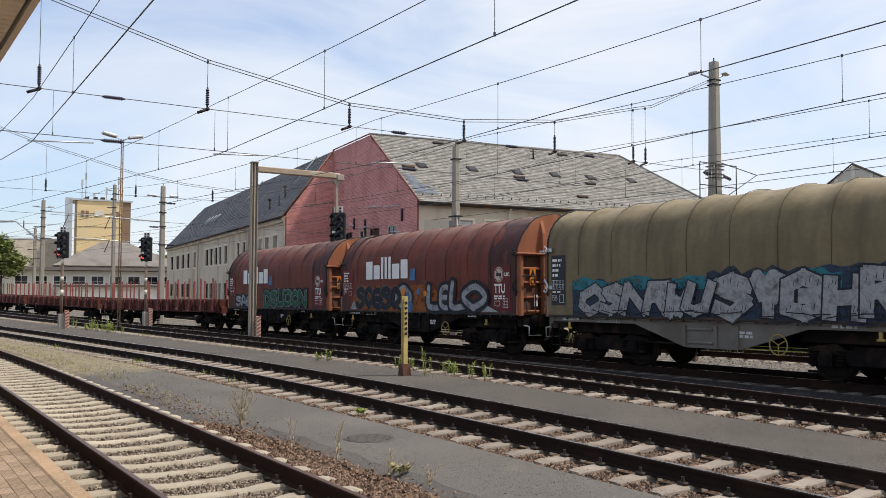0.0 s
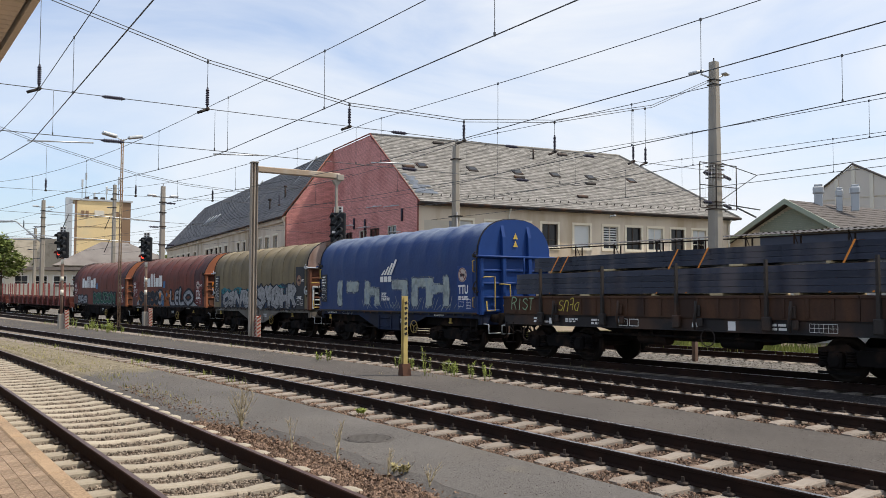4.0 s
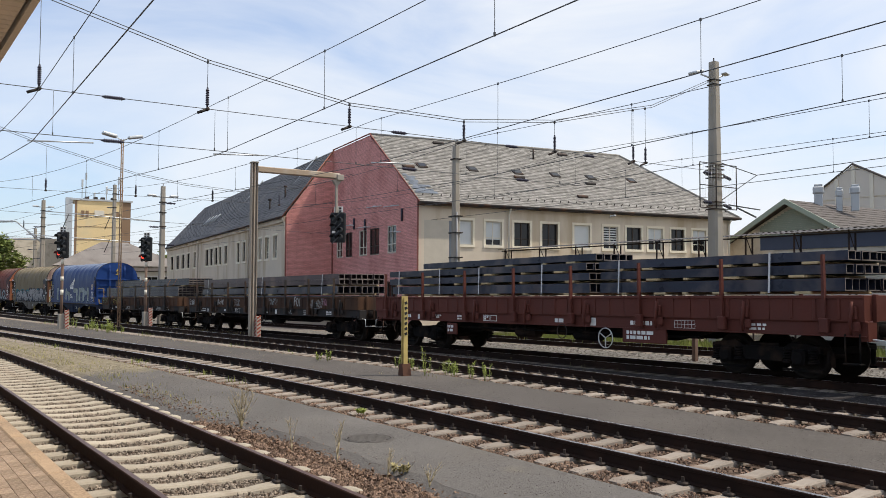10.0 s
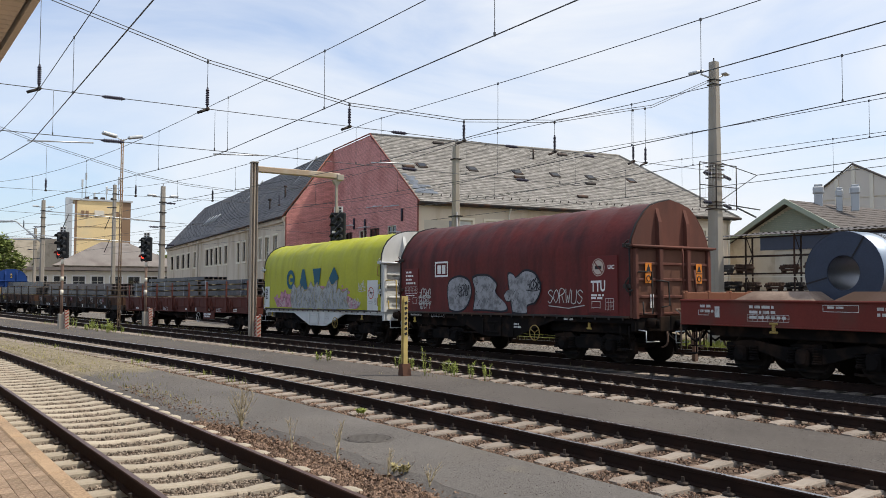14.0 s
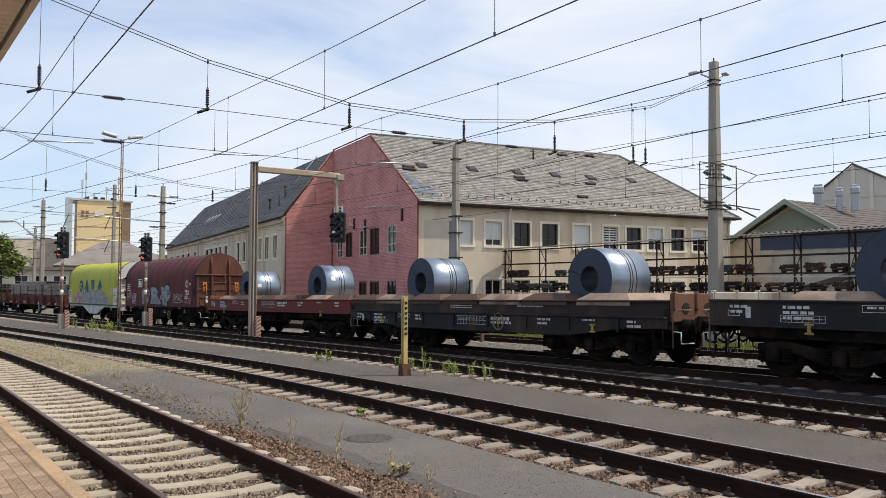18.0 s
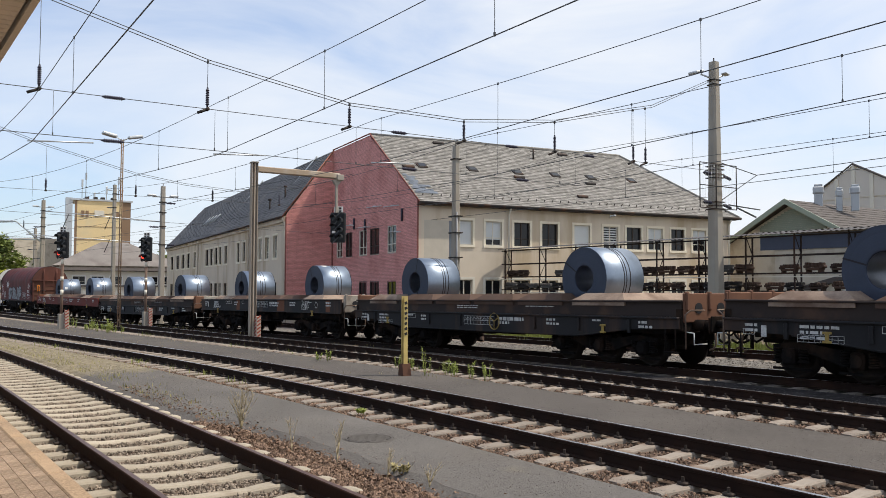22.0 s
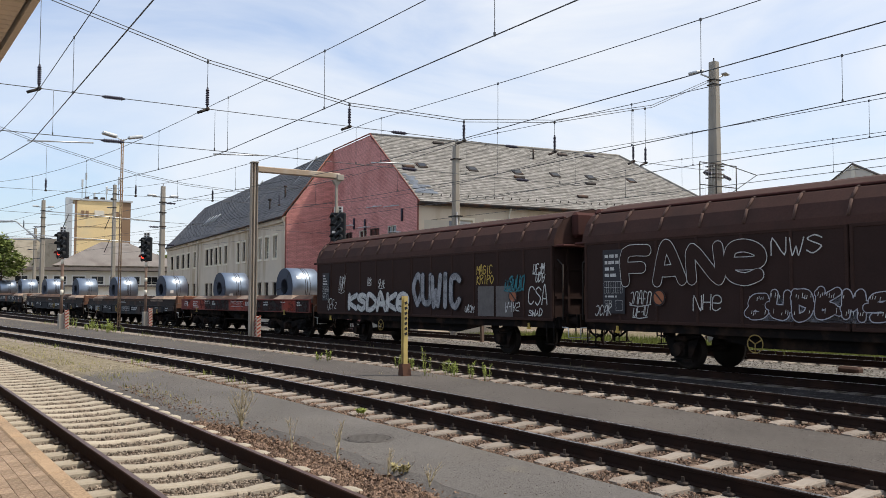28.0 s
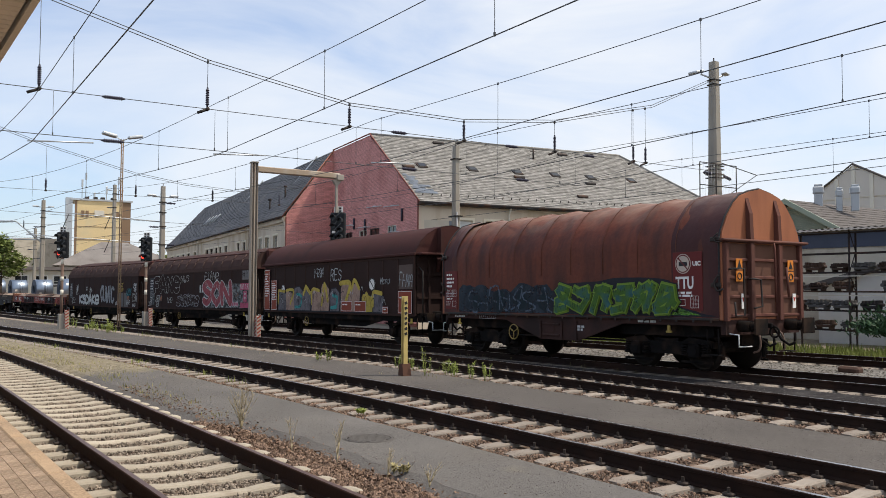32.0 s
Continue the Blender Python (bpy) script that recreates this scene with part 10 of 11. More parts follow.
g.box(tp(4.2, -0.05, 14.8), (1.6, 0.06, 0.9), Matrix.Rotation(math.atan2(TU.y, TU.x), 3, "Z"))
part("wall_sign", g, M_TRIM, silo, "pale sign")
for a in (1.5, 2.2, 7.2):
    g = Geo()
    g.box(tp(a, -0.05, 14.6), (0.5, 0.06, 1.1), Matrix.Rotation(math.atan2(TU.y, TU.x), 3, "Z"))
    part("louvre", g, M_SILO_SIDE, silo, "brown wall louvre")

low = thing("station_building", "long low cream building with flat roof and many windows", "building")
PO = Vector((-140.0, 18.0, 0))
PU = Vector((0.2, 0.98, 0))
PN = Vector((PU.y, -PU.x, 0))
holes = [(1.2 + i * 2.6, 2.9 + i * 2.6, 2.3, 3.5) for i in range(14)]
part("wall", holed_wall(PO, PU, PN, 40, -1.1, 4.3, holes), M_TRIM, low)
for a, b, c, d in holes:
    window(low, PO, PU, PN, a, b, c, d, "bar", M_WHITE)
g = Geo()
g.box(PO + PU * 20 + UP * 4.6 - PN * 2, (41, 6, 0.45), Matrix.Rotation(math.atan2(PU.y, PU.x), 3, "Z"))
part("roof", g, mat("brown_flat_roof", (0.19, 0.165, 0.15), 0.85, var=0.3, scale=0.6), low)
tent = thing("hipped_shed", "distant shed with a grey hipped roof", "building")
QO = PO - PN * 10 + PU * 8
g = Geo()
g.box(QO + PU * 8 + UP * 2.5, (18, 10, 5.6), Matrix.Rotation(math.atan2(PU.y, PU.x), 3, "Z"))
part("wall", g, M_BEIGE, tent)
g = Geo()
a, b, c, d = QO + PU * -2 + PN * 6 + UP * 5.2, QO + PU * 18 + PN * 6 + UP * 5.2, QO + PU * 18 - PN * 6 + UP * 5.2, QO + PU * -2 - PN * 6 + UP * 5.2
e, f = QO + PU * 5 + UP * 9.2, QO + PU * 9 + UP * 9.2
g.quad(a, b, f, e)
g.poly([b, c, f])
g.quad(c, d, e, f)
g.poly([d, a, e])
part("roof", g, mat("grey_hipped_roof", (0.21, 0.19, 0.175), 0.85, var=0.35, scale=0.5, fine=8, stain=(0.13, 0.11, 0.10), stain_amt=0.4, stain_scale=0.4), tent)
fro = thing("low_shed", "low white shed with a rusty brown roof", "building")
g = Geo()
g.box(PO + PU * 17 + PN * 3.0 + UP * 0.8, (20, 3, 2.2), Matrix.Rotation(math.atan2(PU.y, PU.x), 3, "Z"))
part("wall", g, M_WHITE, fro)
g = Geo()
g.box(PO + PU * 17 + PN * 3.2 + UP * 2.05, (21, 4.2, 0.3), Matrix.Rotation(math.atan2(PU.y, PU.x), 3, "Z"))
part("roof", g, M_SHEDROOF, fro)
blk = thing("far_block", "distant grey flat-roofed block", "building")
g = Geo()
g.box((-175, 27, 5), (14, 9, 11))
part("wall", g, M_BEIGE, blk)


def tree(x, y, h, r, seed, label):
    t = thing("tree", label, "tree", "distant trees")
    q = random.Random(seed)
    g = Geo()
    g.cyl((x, y, -1.1), (x + 0.1, y, h * 0.45), 0.028 * h, 0.018 * h, 8)
    for i in range(7):
        a = i * 0.9 + q.uniform(0, 0.5)
        p = Vector((x + 0.1, y, h * q.uniform(0.3, 0.5)))
        g.cyl(p, p + Vector((math.cos(a) * r * 0.7, math.sin(a) * r * 0.7, h * q.uniform(0.15, 0.35))), 0.012 * h, 0.004 * h, 6)
    part("trunk", g, M_BARK, t)
    g = Geo()
    for i in range(26):
        a, e = q.uniform(0, 6.28), q.uniform(-0.4, 1.2)
        rr_ = r * q.uniform(0.3, 0.95)
        c = Vector((x + math.cos(a) * math.cos(e) * rr_, y + math.sin(a) * math.cos(e) * rr_, h * 0.62 + math.sin(e) * h * 0.36))
        for k in range(80):
            d = Vector((q.gauss(0, 1), q.gauss(0, 1), q.gauss(0, 0.8))) * r * 0.17
            p = c + d
            u = Vector((q.uniform(-1, 1), q.uniform(-1, 1), q.uniform(-0.4, 0.4))).normalized() * 0.035 * h
            v = Vector((q.uniform(-1, 1), q.uniform(-1, 1), q.uniform(-1, 1))).normalized() * 0.022 * h
            g._add([p - u, p + v, p + u, p - v], [(0, 1, 2, 3)])
    tagged(part("crown", g, M_LEAF, t), kind="stuff")


tree(-96, 11.9, 6.6, 2.0, 1, "leafy green tree beside the tracks")
tree(-118, 13.7, 8.2, 3.0, 2, "leafy green tree behind the station")
tree(-140, 15.0, 9.0, 3.6, 3, "leafy green tree in the distance")
for i, (x, y, h) in enumerate(((-300, 45, 12), (-330, 70, 13), (-290, 85, 12), (-340, 105, 14))):
    tree(x, y, h, 6, 10 + i, "distant tree on the horizon")
# ---------------- platform and canopy ----------------
PZ = 0.38
g = Geo()
g.box((-22, -2.3, 0.005), (76, 7.42, 0.766))
tagged(part("platform", g, M_POLE), "concrete platform body under the paving", "platform", kind="structure")
edge = tagged(thing("platform_edge", "pale sandy edge stones along the platform", "kerb"), kind="structure")
for i in range(64):
    x = 6 - i * 1.0
    w = 0.14
    g = Geo()
    g.rbox((x, 1.44 - w / 2, PZ - 0.03), (0.985, w, 0.12), 0.012)
    part("edge_stone", g, M_EDGE, edge)
pave = tagged(thing("platform_paving", "grey-beige concrete pavers in running bond", "paving"), kind="structure")
PM = Geo()
PM.rbox((0, 0, 0), (0.187, 0.0985, 0.05), 0.004)
PME = PM.mesh("paver")
PME.materials.append(M_PAVER)
far = Geo()
n_p = 0
for j in range(34):
    y = 1.25 - j * 0.1
    for i in range(131):
        x = 4.0 - i * 0.2 - (0.1 if j % 2 else 0)
        if y < -1.4:
            continue
        if j < 7 and -10.8 < x < -5.6 and n_p < 290:
            part("paver", PME, None, pave, m=Matrix.Translation((x, y, PZ - 0.007 + random.uniform(-0.002, 0.002))))
            n_p += 1
        else:
            far.box((x, y, PZ - 0.007), (0.187, 0.0985, 0.05))
tagged(part("far_pavers", far, mat("paver_far", (0.28, 0.205, 0.145), 0.92, var=0.3, scale=3, fine=50, per_island=0.4, spec=0.1), pave), kind="stuff")
can = thing("platform_canopy", "timber-boarded underside of a platform canopy", "canopy")
M_SOFFIT = mat("soffit_board", (0.62, 0.52, 0.41), 0.8, var=0.2, scale=3, fine=30, per_object=0.15)
CM = Geo()
CM.rbox((0, -1.32, 0), (0.145, 2.7, 0.03), 0.008)
CME = CM.mesh("soffit_board")
CME.materials.append(M_SOFFIT)
for i in range(150):
    part("soffit_board", CME, None, can, m=Matrix.Translation((-5.0 - i * 0.16, 1.15, 4.45)))
g = Geo()
g.box((-17, 1.25, 4.55), (24, 0.06, 0.24))
part("fascia", g, M_SOFFIT, can, "beige metal fascia")
g = Geo()
g.box((-17, -0.9, 4.62), (24, 4.2, 0.12))
part("roof_deck", g, M_STEEL_DARK, can)
for x in (-12.0, -22.0):
    g = Geo()
    g.box((x, -1.6, 2.4), (0.18, 0.18, 4.2))
    part("post", g, M_STEEL_DARK, can)

# ---------------- ballast ----------------
def bed(k, lo, hi, material, label, z=-0.235, xs=XS):
    return tagged(part("ballast_bed", ribbon(lambda x: track_y(k, x) + lo, lambda x: track_y(k, x) + (hi(x) if callable(hi) else hi), xs, lambda x: (z + track_z(k, x),) * 2, 6, 0.012), material), label, "ballast", kind="structure")


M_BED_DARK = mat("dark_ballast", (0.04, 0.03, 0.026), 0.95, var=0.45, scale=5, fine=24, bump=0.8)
bed(1, -1.7, verge_1, M_BALLAST, "brown stone ballast of the platform track")
bed(2, -1.5, 1.4, M_BALLAST, "rusty brown ballast under the second track")
bed(3, -1.5, 1.4, M_BALLAST, "dark brown ballast under the third track")
bed(4, -1.5, 1.5, M_BED_DARK, "near-black ballast under the train", xs=XS + steps(25, 265, 5.0))
bed(5, -1.5, 1.5, M_BALLAST, "ballast of the overgrown track")


def stones(k, spots, x0, x1, n, smin, smax, seed, material, z=-0.225, label=""):
    q = random.Random(seed)
    g = Geo()
    for _ in range(n):
        x = x1 - (x1 - x0) * q.random() ** 1.7
        lo, hi, bias = q.choice(spots)
        y = track_y(k, x) + q.uniform(lo, hi)
        s = q.uniform(smin, smax)
        c = Vector((x, y, z + s * q.uniform(-0.1, 0.35)))
        m = Euler((q.uniform(0, 3), q.uniform(0, 3), q.uniform(0, 3))).to_matrix()
        a, b, e = s * q.uniform(0.6, 1), s * q.uniform(0.5, 0.9), s * q.uniform(0.4, 0.8)
        vs = [c + m @ Vector(p) for p in ((a, 0, 0), (-a, 0, 0), (0, b, 0), (0, -b, 0), (0, 0, e), (0, 0, -e))]
        g._add(vs, [(0, 2, 4), (2, 1, 4), (1, 3, 4), (3, 0, 4), (2, 0, 5), (1, 2, 5), (3, 1, 5), (0, 3, 5)])
    return tagged(part("ballast_stones", g, material), label or "loose angular ballast stones", "stones", kind="stuff")


stones(1, [(-1.65, -0.9, 0), (-0.65, 0.65, 0), (-0.65, 0.65, 0), (-0.65, 0.65, 0)], -28, -4.5, 30000, 0.014, 0.034, 1, M_STONE_GREY)
stones(1, [(0.9, 1.8, 0), (0.9, 1.5, 0), (1.1, 2.0, 0)], -13.5, -4.5, 16000, 0.014, 0.045, 4, M_STONE)
stones(2, [(-1.5, -0.9, 0), (-1.4, -0.9, 0), (-0.65, 0.65, 0), (0.9, 1.2, 0)], -30, 2, 30000, 0.018, 0.038, 2, M_STONE)
stones(3, [(-1.5, -0.9, 0), (-0.65, 0.65, 0)], -30, 4, 14000, 0.018, 0.038, 3, M_STONE)


def grains(k, lo, hi, x0, x1, n, smin, smax, seed, material, z, label):
    """Loose grit: flat four-sided chips lying on a surface."""
    q = random.Random(seed)
    g = Geo()
    for _ in range(n):
        x = x1 - (x1 - x0) * q.random() ** 1.5
        a, b = track_y(k[0], x) + lo, track_y(k[1], x) + hi
        y = q.uniform(a, b)
        s, r = q.uniform(smin, smax), q.uniform(0, 6.28)
        c = Vector((x, y, z + track_z(k[0], x) * (y - a) / (b - a) + (track_z(k[1], x) - track_z(k[0], x)) * (y - a) / (b - a) if k[0] < 4 else z + grade(x)))
        p = [c + Vector((math.cos(r + i * 1.5708 + q.uniform(-0.3, 0.3)) * s, math.sin(r + i * 1.5708) * s, -0.002)) for i in range(4)] + [c + Vector((0, 0, s * 0.55))]
        g._add(p, [(0, 1, 4), (1, 2, 4), (2, 3, 4), (3, 0, 4)])
    return tagged(part("grit", g, material), label, "grit", kind="stuff")


M_CHIP = mat("pale_chip", (0.19, 0.175, 0.155), 0.9, var=0.2, per_island=0.9)
M_CHIP_DARK = mat("dark_chip", (0.045, 0.036, 0.03), 0.95, var=0.2, per_island=0.9, spec=0.1)
grains((1, 2), 1.9, -1.2, -24, -4, 9000, 0.003, 0.007, 41, M_CHIP, -0.153, "pale grit strewn on the walkway")
grains((1, 2), 1.6, -1.2, -24, -4, 5000, 0.003, 0.008, 42, M_CHIP_DARK, -0.153, "dark grit strewn on the walkway")
grains((2, 3), 1.05, -1.2, -26, 4, 6000, 0.004, 0.009, 43, M_CHIP, -0.148, "pale grit on the strip between tracks")
grains((2, 3), 1.0, -1.2, -26, 4, 4000, 0.004, 0.010, 44, M_CHIP_DARK, -0.148, "dark grit on the strip between tracks")
grains((4, 5), 1.25, -1.3, -40, 2, 9000, 0.015, 0.035, 45, M_CHIP, -0.157, "pale stones on the gravel path")
grains((4, 5), 1.25, -1.3, -40, 2, 7000, 0.015, 0.035, 46, M_CHIP_DARK, -0.157, "dark stones on the gravel path")
grains((3, 4), 1.0, -1.2, -34, 6, 5000, 0.008, 0.02, 47, mat("grey_chip", (0.09, 0.085, 0.08), 0.95, var=0.3, per_island=1.0, spec=0.1), -0.148, "pale chips on the dark strip")
M_LEAFLITTER = mat("dead_leaf", (0.16, 0.10, 0.065), 0.85, var=0.3, per_island=0.9)
q = random.Random(77)
g = Geo()
for _ in range(1100):                            # dead leaves along the kerb of the walkway
    x = -4.5 - 14 * q.random()
    y = track_y(1, x) + 1.35 + abs(q.gauss(0, 0.33))
    c = Vector((x, y, -0.165 + q.uniform(0, 0.03)))
    m = Euler((q.uniform(-0.7, 0.7), q.uniform(-0.7, 0.7), q.uniform(0, 6))).to_matrix()
    s = q.uniform(0.015, 0.035)
    g._add([c + m @ Vector(p) for p in ((-s, 0, 0), (0, -s * 0.6, 0.006), (s, 0, 0), (0, s * 0.6, 0.006))], [(0, 1, 2, 3)])
tagged(part("dead_leaves", g, M_LEAFLITTER), "dry brown leaves along the asphalt edge", "leaves", kind="stuff")

# manhole in the walkway
mh = thing("manhole_cover", "round grey ribbed drain cover in the asphalt", "manhole cover")
MC = (-10.4, 5.85)
g = Geo()
g.lathe((MC[0], MC[1], -0.16), (0, 0, 1), [(0, 0.33), (0.014, 0.33), (0.014, 0.30), (0.004, 0.30)], 32)
g.ring((MC[0], MC[1], -0.158), (0, 0, 1), 0.345, 0.012, 32, 6)
M_COVER = mat("cast_iron_cover", (0.10, 0.092, 0.085), 0.85, 0.1, var=0.3, scale=8, spec=0.1)
part("rim", g, M_COVER, mh)
g = Geo()
g.lathe((MC[0], MC[1], -0.158), (0, 0, 1), [(0, 0.30), (0.004, 0.30), (0.004, 0.0)], 32)
part("tray", g, mat("cover_tray", (0.055, 0.05, 0.046), 0.9, var=0.3, spec=0.1), mh)
for i in range(9):
    d = -0.26 + i * 0.065
    L = math.sqrt(max(0, 0.29 ** 2 - d * d))
    g = Geo()
    g.rbox((MC[0] + d, MC[1], -0.15), (0.035, 2 * L, 0.012), 0.004)
    part("bar", g, M_COVER, mh)


# ---------------- weeds and grass ----------------
def blades(points, hmin, hmax, seed, wd=0.006, lean=0.25):
    q = random.Random(seed)
    g = Geo()
    for x, y, z in points:
        h = q.uniform(hmin, hmax)
        a = q.uniform(0, 6.28)
        d = Vector((math.cos(a), math.sin(a), 0))
        s = Vector((-d.y, d.x, 0)) * wd * q.uniform(0.7, 1.4)
        b = Vector((x, y, z))
        k = q.uniform(0, lean) * h
        m, t = b + d * k * 0.4 + UP * h * 0.6, b + d * k + UP * h
        g._add([b - s, b + s, m + s * 0.7, m - s * 0.7, t], [(0, 1, 2, 3), (3, 2, 4)])
    return g


q = random.Random(21)
pts = [(x, y, -0.34 + min(0.0, grade(x))) for x, y in ((q.uniform(-36, 8), q.uniform(25.4, 30.6)) for _ in range(18000))]
tagged(part("grass", blades(pts, 0.12, 0.38, 3, 0.014), M_GRASS), "bright green tall grass behind the tracks", "grass", kind="stuff")
pts = [(x, y, -0.25 + min(0.0, grade(x))) for x, y in ((q.uniform(-30, 6), q.uniform(23.9, 25.2)) for _ in range(1800))]
tagged(part("grass", blades(pts, 0.1, 0.42, 4, 0.014), M_GRASS), "green grass growing over a disused track", "grass", kind="stuff")
pts = []
for _ in range(4500):                            # thin dry grass where the tracks bend
    x = q.uniform(-75, -15)
    k = q.choice((1, 1, 1, 2, 2, 3, 3))
    lo, hi = {1: (1.4, 3.6), 2: (1.2, 3.4), 3: (1.2, 3.0)}[k]
    y = track_y(k, x) + q.uniform(lo, hi)
    if noise.noise((x * 0.35, y * 0.5, 1.0)) > -0.02 - 0.012 * max(0, -25 - x):
        pts.append((x, y, -0.2))
tagged(part("dry_grass", blades(pts, 0.03, 0.13, 5, 0.006), M_DRYGRASS), "thin dry grass tufts between the tracks", "grass", kind="stuff")
pts = []
for _ in range(2600):
    x = q.uniform(-55, -18)
    k = q.choice((2, 3))
    y = track_y(k, x) + q.choice((-1.15, -1.0, 0.95, 1.1)) + q.gauss(0, 0.1)
    if noise.noise((x * 0.8, y * 0.8, 9.0)) > 0.2:
        pts.append((x, y, -0.2))
tagged(part("weeds", blades(pts, 0.04, 0.18, 6, 0.008), M_GRASS), "small green weeds along the rails", "grass", kind="stuff")


pts = []
for cx, w_, n_ in ((-15.2, 0.5, 130), (-16.9, 0.7, 260), (-18.4, 0.5, 170), (-20.5, 1.2, 420), (-22.6, 0.8, 240), (-25.0, 1.5, 500), (-28.0, 2.0, 500), (-32.0, 2.5, 600), (-13.6, 0.35, 120)):
    for _ in range(n_ // 5 if cx > -17.5 else n_ // 3):
        x = cx + q.gauss(0, w_ * 0.5)
        pts.append((x, track_y(1, x) + 1.45 + abs(q.gauss(0, 0.35)), -0.17))
for _ in range(900):
    x = q.uniform(-40, -19)
    y = track_y(1, x) + q.uniform(1.4, 3.4)
    if noise.noise((x * 0.9, y * 1.4, 4.0)) > 0.1:
        pts.append((x, y, -0.17))
tagged(part("dry_grass", blades(pts, 0.03, 0.11, 15, 0.005, 0.5), mat("yellow_grass", (0.33, 0.30, 0.12), 0.85, var=0.3, per_island=0.7)), "yellowing grass tufts on the sandy verge", "grass", kind="stuff")


def upright_weed(x, y, h, seed, material, label, n=5, spread=0.05):
    """Weed with upright leafy stalks."""
    t = thing("weed", label, "plant", "weeds by the track")
    q = random.Random(seed)
    for i in range(n):
        a = q.uniform(0, 6.28)
        p = Vector((x + math.cos(a) * spread, y + math.sin(a) * spread, -0.17))
        hh = h * q.uniform(0.6, 1.0)
        top = p + Vector((math.cos(a) * 0.12 * hh, math.sin(a) * 0.12 * hh, hh))
        g = Geo()
        g.cyl(p, top, 0.006, 0.003, 5)
        for k in range(34):
            c = p.lerp(top, 0.15 + 0.85 * k / 34)
            b = q.uniform(0, 6.28)
            d = Vector((math.cos(b), math.sin(b), q.uniform(0.3, 1.0))).normalized() * q.uniform(0.04, 0.085)
            s = Vector((-math.sin(b), math.cos(b), 0)) * 0.010
            g._add([c, c + d * 0.5 + s, c + d, c + d * 0.5 - s], [(0, 1, 2, 3)])
        part("stalk", g, material, t)


M_WEED = mat("weed_leaf", (0.26, 0.30, 0.075), 0.75, var=0.3, per_island=0.5)
for i, (x, y, h) in enumerate(((-17.15, 11.75, 0.5), (-16.95, 11.85, 0.42), (-16.15, 11.75, 0.55), (-15.55, 11.75, 0.55), (-16.75, 11.65, 0.35), (-18.6, 11.7, 0.45), (-19.1, 11.55, 0.5), (-21.9, 11.0, 0.42), (-22.3, 10.9, 0.3), (-17.0, 11.1, 0.9))):
    upright_weed(x, y, h * 0.8, 60 + i, M_WEED, "upright green weed growing beside the rail", 4)
for i in range(26):
    qq = random.Random(900 + i)
    x = qq.uniform(-50, -40)
    upright_weed(x, track_y(3, x) - 1.6 + qq.uniform(-0.6, 0.6), qq.uniform(0.25, 0.6), 200 + i, M_WEED, "tall green weed among the tracks by the signals", 4)


def dry_bush(x, y, h, seed, n, label, flow=0.35):
    t = thing("dry_bush", label, "plant")
    q = random.Random(seed)
    for i in range(n):
        a = q.uniform(0, 6.28)
        sp_ = q.uniform(0.1, flow)
        hh = h * q.uniform(0.6, 1.0)
        g = Geo()
        pts = [Vector((x + math.cos(a) * sp_ * u ** 1.4 * h, y + math.sin(a) * sp_ * u ** 1.4 * h, -0.17 + hh * u)) for u in (0, 0.25, 0.5, 0.75, 1.0)]
        for p0, p1, r in zip(pts[:-1], pts[1:], (0.005, 0.004, 0.003, 0.002)):
            g.cyl(p0, p1, r, r * 0.8, 5)
        for k in range(7):
            c = pts[2].lerp(pts[4], q.random())
            b = q.uniform(0, 6.28)
            g.cyl(c, c + Vector((math.cos(b) * 0.08, math.sin(b) * 0.08, 0.12)) * h, 0.002, 0.001, 4)
        part("twig", g, M_TWIG, t)


dry_bush(-12.14, 4.70, 0.62, 5, 26, "dry brown leafless bush at the asphalt edge")
dry_bush(-10.2, 4.62, 0.5, 6, 4, "dry bare stalks at the asphalt edge", 0.15)
dry_bush(-9.2, 4.75, 0.55, 7, 5, "dry bare stalks at the asphalt edge", 0.2)
dry_bush(-8.2, 4.85, 0.3, 8, 7, "small dry tuft at the asphalt edge", 0.6)
dry_bush(-7.6, 5.0, 0.22, 9, 9, "small dry tuft at the asphalt edge", 0.7)
upright_weed(-8.35, 5.1, 0.10, 70, M_DRYGRASS, "yellowing grass tuft at the asphalt edge", 5, 0.08)
upright_weed(-12.6, 6.95, 0.06, 71, M_WEED, "small weed by the rail", 6, 0.06)

# loose things behind the train
bk = thing("brick_block", "broken reddish brick lump lying by the track", "brick")
g = Geo()
g.rbox((-12.1, 20.4, -0.08), (0.55, 0.3, 0.18), 0.05)
part("lump", g, mat("old_brick", (0.085, 0.05, 0.038), 0.9, var=0.3), bk)
for x, y in ((-16.8, 20.3), (-27.3, 20.4)):
    st = thing("marker_post", "short rusty marker post beside the track", "post")
    g = Geo()
    g.box((x, y, 0.25), (0.12, 0.12, 0.9))
    part("post", g, M_SIGMAST, st)
bush = thing("bush", "dark green bush in front of the rack", "bush")
q = random.Random(8)
g = Geo()
for _ in range(1500):
    c = Vector((-16.6 + q.gauss(0, 0.45), 30.2 + q.gauss(0, 0.5), 0.35 + abs(q.gauss(0, 0.35))))
    d = Vector((q.uniform(-1, 1), q.uniform(-1, 1), q.uniform(-0.6, 1))).normalized() * 0.22
    s = d.orthogonal().normalized() * 0.03
    g._add([c, c + d * 0.5 + s, c + d, c + d * 0.5 - s], [(0, 1, 2, 3)])
tagged(part("leaves", g, mat("bush_leaf", (0.035, 0.075, 0.03), 0.6, per_island=0.6), bush), kind="stuff")
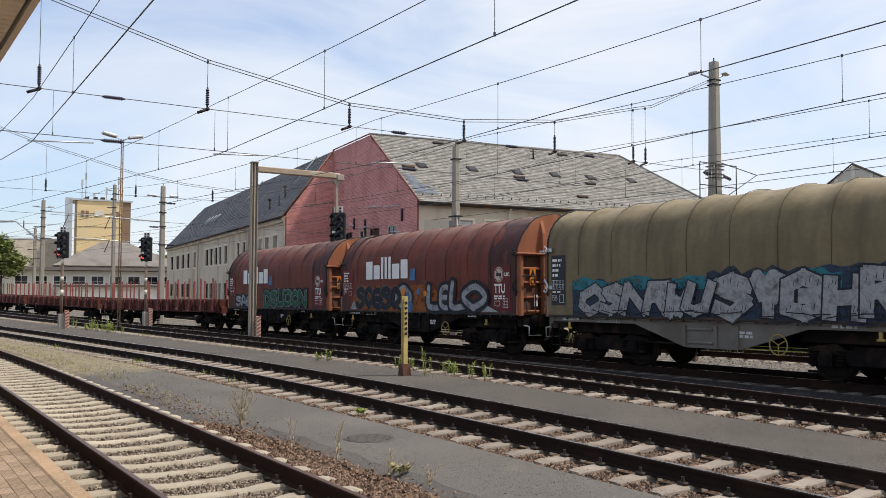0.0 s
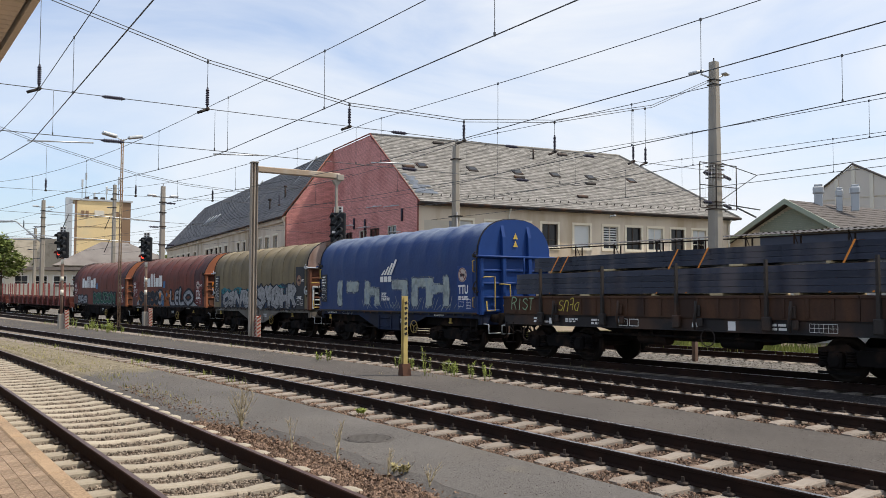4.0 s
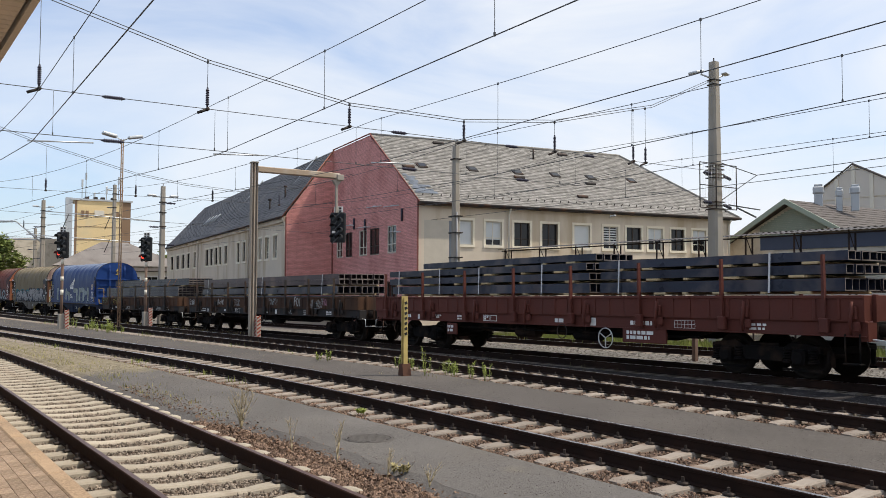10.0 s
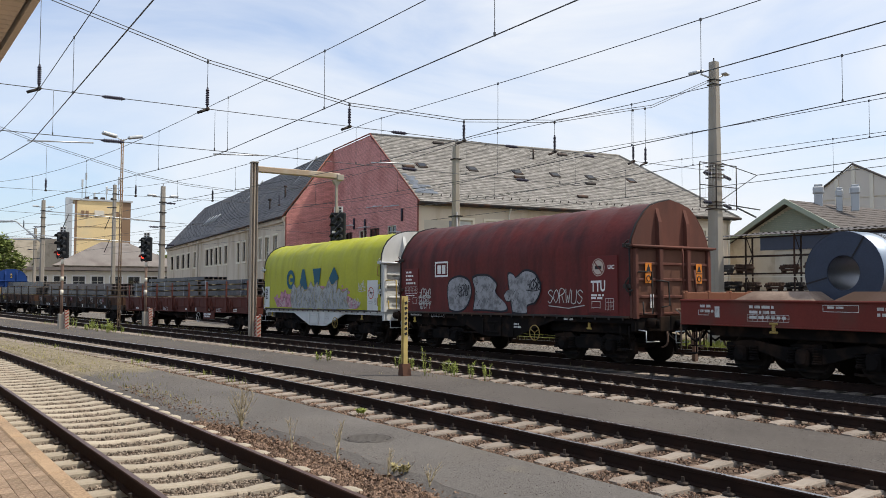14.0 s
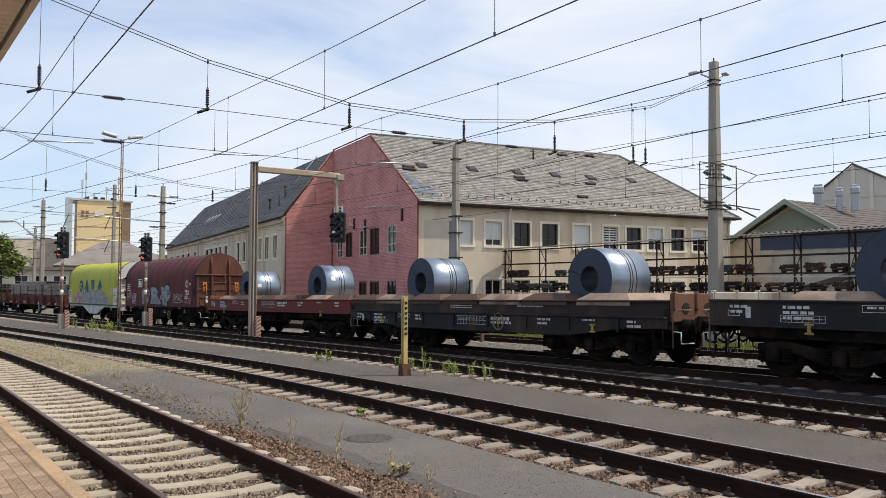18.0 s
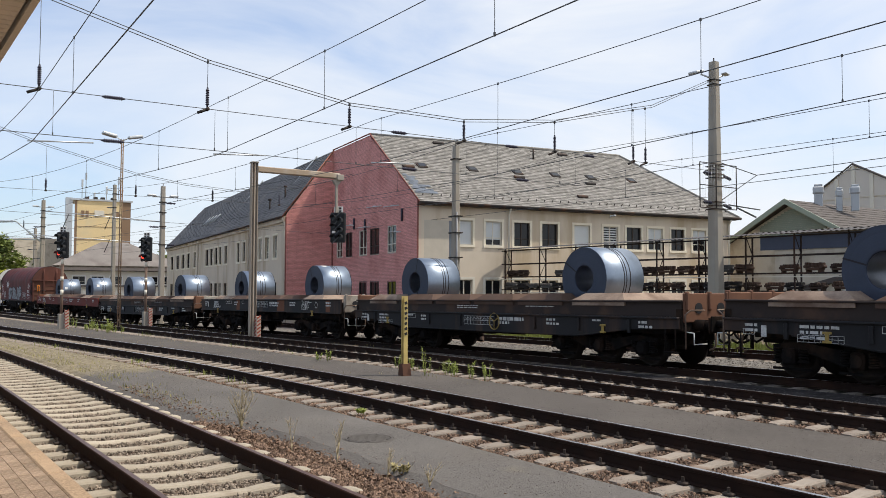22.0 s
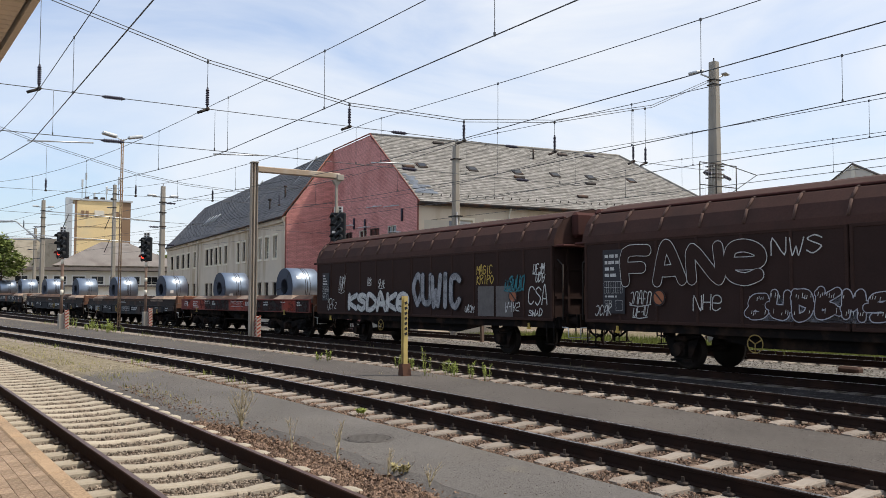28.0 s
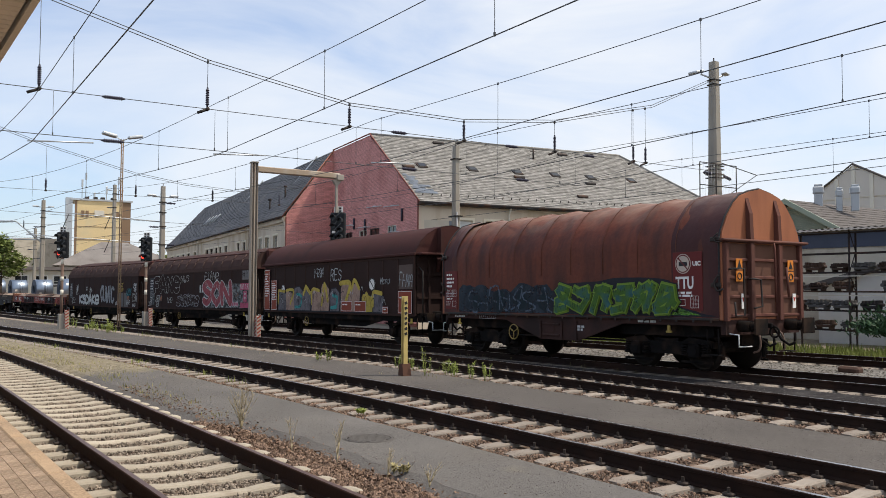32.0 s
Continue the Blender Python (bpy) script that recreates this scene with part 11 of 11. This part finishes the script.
RAIL = [(-0.07, -0.172), (0.07, -0.172), (0.07, -0.16), (0.012, -0.145), (0.010, -0.045), (0.034, -0.035), (0.036, -0.006),
        (0.028, 0.0), (-0.028, 0.0), (-0.036, -0.006), (-0.034, -0.035), (-0.010, -0.045), (-0.012, -0.145), (-0.07, -0.16)]


def rail_geo(k, off, xs):
    g, top = Geo(), Geo()
    n = len(RAIL)
    vs, tv = [], []
    for x in xs:
        d = track_dir(k, x)
        nrm = Vector((-d.y, d.x, 0))
        c = Vector((x, track_y(k, x), track_z(k, x))) + nrm * off
        vs += [c + nrm * a + Vector((0, 0, b)) for a, b in RAIL]
        tv += [c + nrm * a + Vector((0, 0, b)) for a, b in ((-0.027, 0.002), (0.027, 0.002))]
    g._add(vs, [(i * n + j, (i + 1) * n + j, (i + 1) * n + (j + 1) % n, i * n + (j + 1) % n) for i in range(len(xs) - 1) for j in range(n)])
    top._add(tv, [(2 * i, 2 * i + 2, 2 * i + 3, 2 * i + 1) for i in range(len(xs) - 1)])
    return g, top


def sleeper_geo():
    """Concrete sleeper, 2.6 m, dished between the rail seats."""
    g = Geo()
    prof = [(-1.3, 0.095, -0.195), (-1.22, 0.105, -0.176), (-0.55, 0.105, -0.168), (-0.3, 0.088, -0.192), (0.3, 0.088, -0.192), (0.55, 0.105, -0.168), (1.22, 0.105, -0.176), (1.3, 0.095, -0.195)]
    vs = []
    for y, w, z in prof:
        vs += [(-w - 0.02, y, -0.3), (-w, y, z - 0.02), (-w + 0.02, y, z), (w - 0.02, y, z), (w, y, z - 0.02), (w + 0.02, y, -0.3)]
    fs = [(i * 6 + j, i * 6 + j + 1, (i + 1) * 6 + j + 1, (i + 1) * 6 + j) for i in range(len(prof) - 1) for j in range(5)]
    fs += [tuple(range(6)), tuple(len(prof) * 6 - 6 + j for j in range(6))[::-1]]
    g._add(vs, fs)
    return g


SLEEPER = sleeper_geo().mesh("sleeper")
SLEEPER.materials.append(M_CONCRETE)
SLEEPER_RED = sleeper_geo().mesh("sleeper")
SLEEPER_RED.materials.append(M_CONCRETE_RED)


def clip_geo():
    g = Geo()
    for s in (-1, 1):
        for o in (-0.7535, 0.7535):
            g.rbox((0, o + s * 0.115, -0.155), (0.12, 0.08, 0.035), 0.012)
            g.cyl((0, o + s * 0.12, -0.15), (0, o + s * 0.12, -0.085), 0.018, n=6)
    return g


CLIP = clip_geo()


def build_track(k, x0, x1, near, label, pitch=0.605):
    """Rails, sleepers and ballast of one track; sleepers in the stretch near = (a, b) are pieces of their own."""
    tr = tagged(thing("track", label, "railway track", "parallel tracks"), kind="structure")
    xs = steps(x0, -60, 3.0) + steps(-59, x1, 1.0) if x0 < -60 else steps(x0, x1, 1.0)
    for off in (-0.7535, 0.7535):
        a, b = rail_geo(k, off, xs)
        r = part("rail", a, M_RAIL_RED if k == 1 else M_RAIL, tr, "rust-brown steel rail")
        part("rail_head", b, M_RAILTOP_RED if k == 1 else M_RAILTOP, r, "polished running surface")
    far, clips = Geo(), Geo()
    rnd = random.Random(40 + k)
    n = int((x1 - x0) / pitch)
    for i in range(n):
        x = x0 + pitch * i + rnd.uniform(-0.02, 0.02)
        d = track_dir(k, x)
        m = Matrix.Translation((x, track_y(k, x), track_z(k, x))) @ Matrix.Rotation(math.atan2(d.y, d.x) + rnd.uniform(-0.008, 0.008), 4, "Z")
        if near[0] < x < near[1]:
            part("sleeper", SLEEPER if k == 1 else SLEEPER_RED, None, tr, m=m)
        else:
            far._add([m @ Vector(v.co) for v in SLEEPER.vertices], [tuple(p.vertices) for p in SLEEPER.polygons])
        if -40 < x < 12 and k < 4:
            clips._add([m @ Vector(v) for v in CLIP.v], CLIP.f)
    if far.v:
        tagged(part("far_sleepers", far, M_SLEEPER_FAR if k == 1 else M_CONCRETE_RED, tr, "row of concrete sleepers"), kind="stuff")
    if clips.v:
        tagged(part("rail_clips", clips, M_BRASS, tr, "dark screwed rail fastenings"), kind="stuff")
    return tr


build_track(1, -100, 6, (-42, 0), "track with pale concrete sleepers beside the platform")
build_track(2, -100, 12, (-50, 4), "track with rusty rails on concrete sleepers, bending away")
build_track(3, -110, 14, (-45, 6), "empty track with dark rails, weeds along it")
build_track(4, -130, 262, (-30, 0), "track that carries the freight train")
build_track(5, -110, 16, (-25, -8), "disused track overgrown with tall grass")
motions()
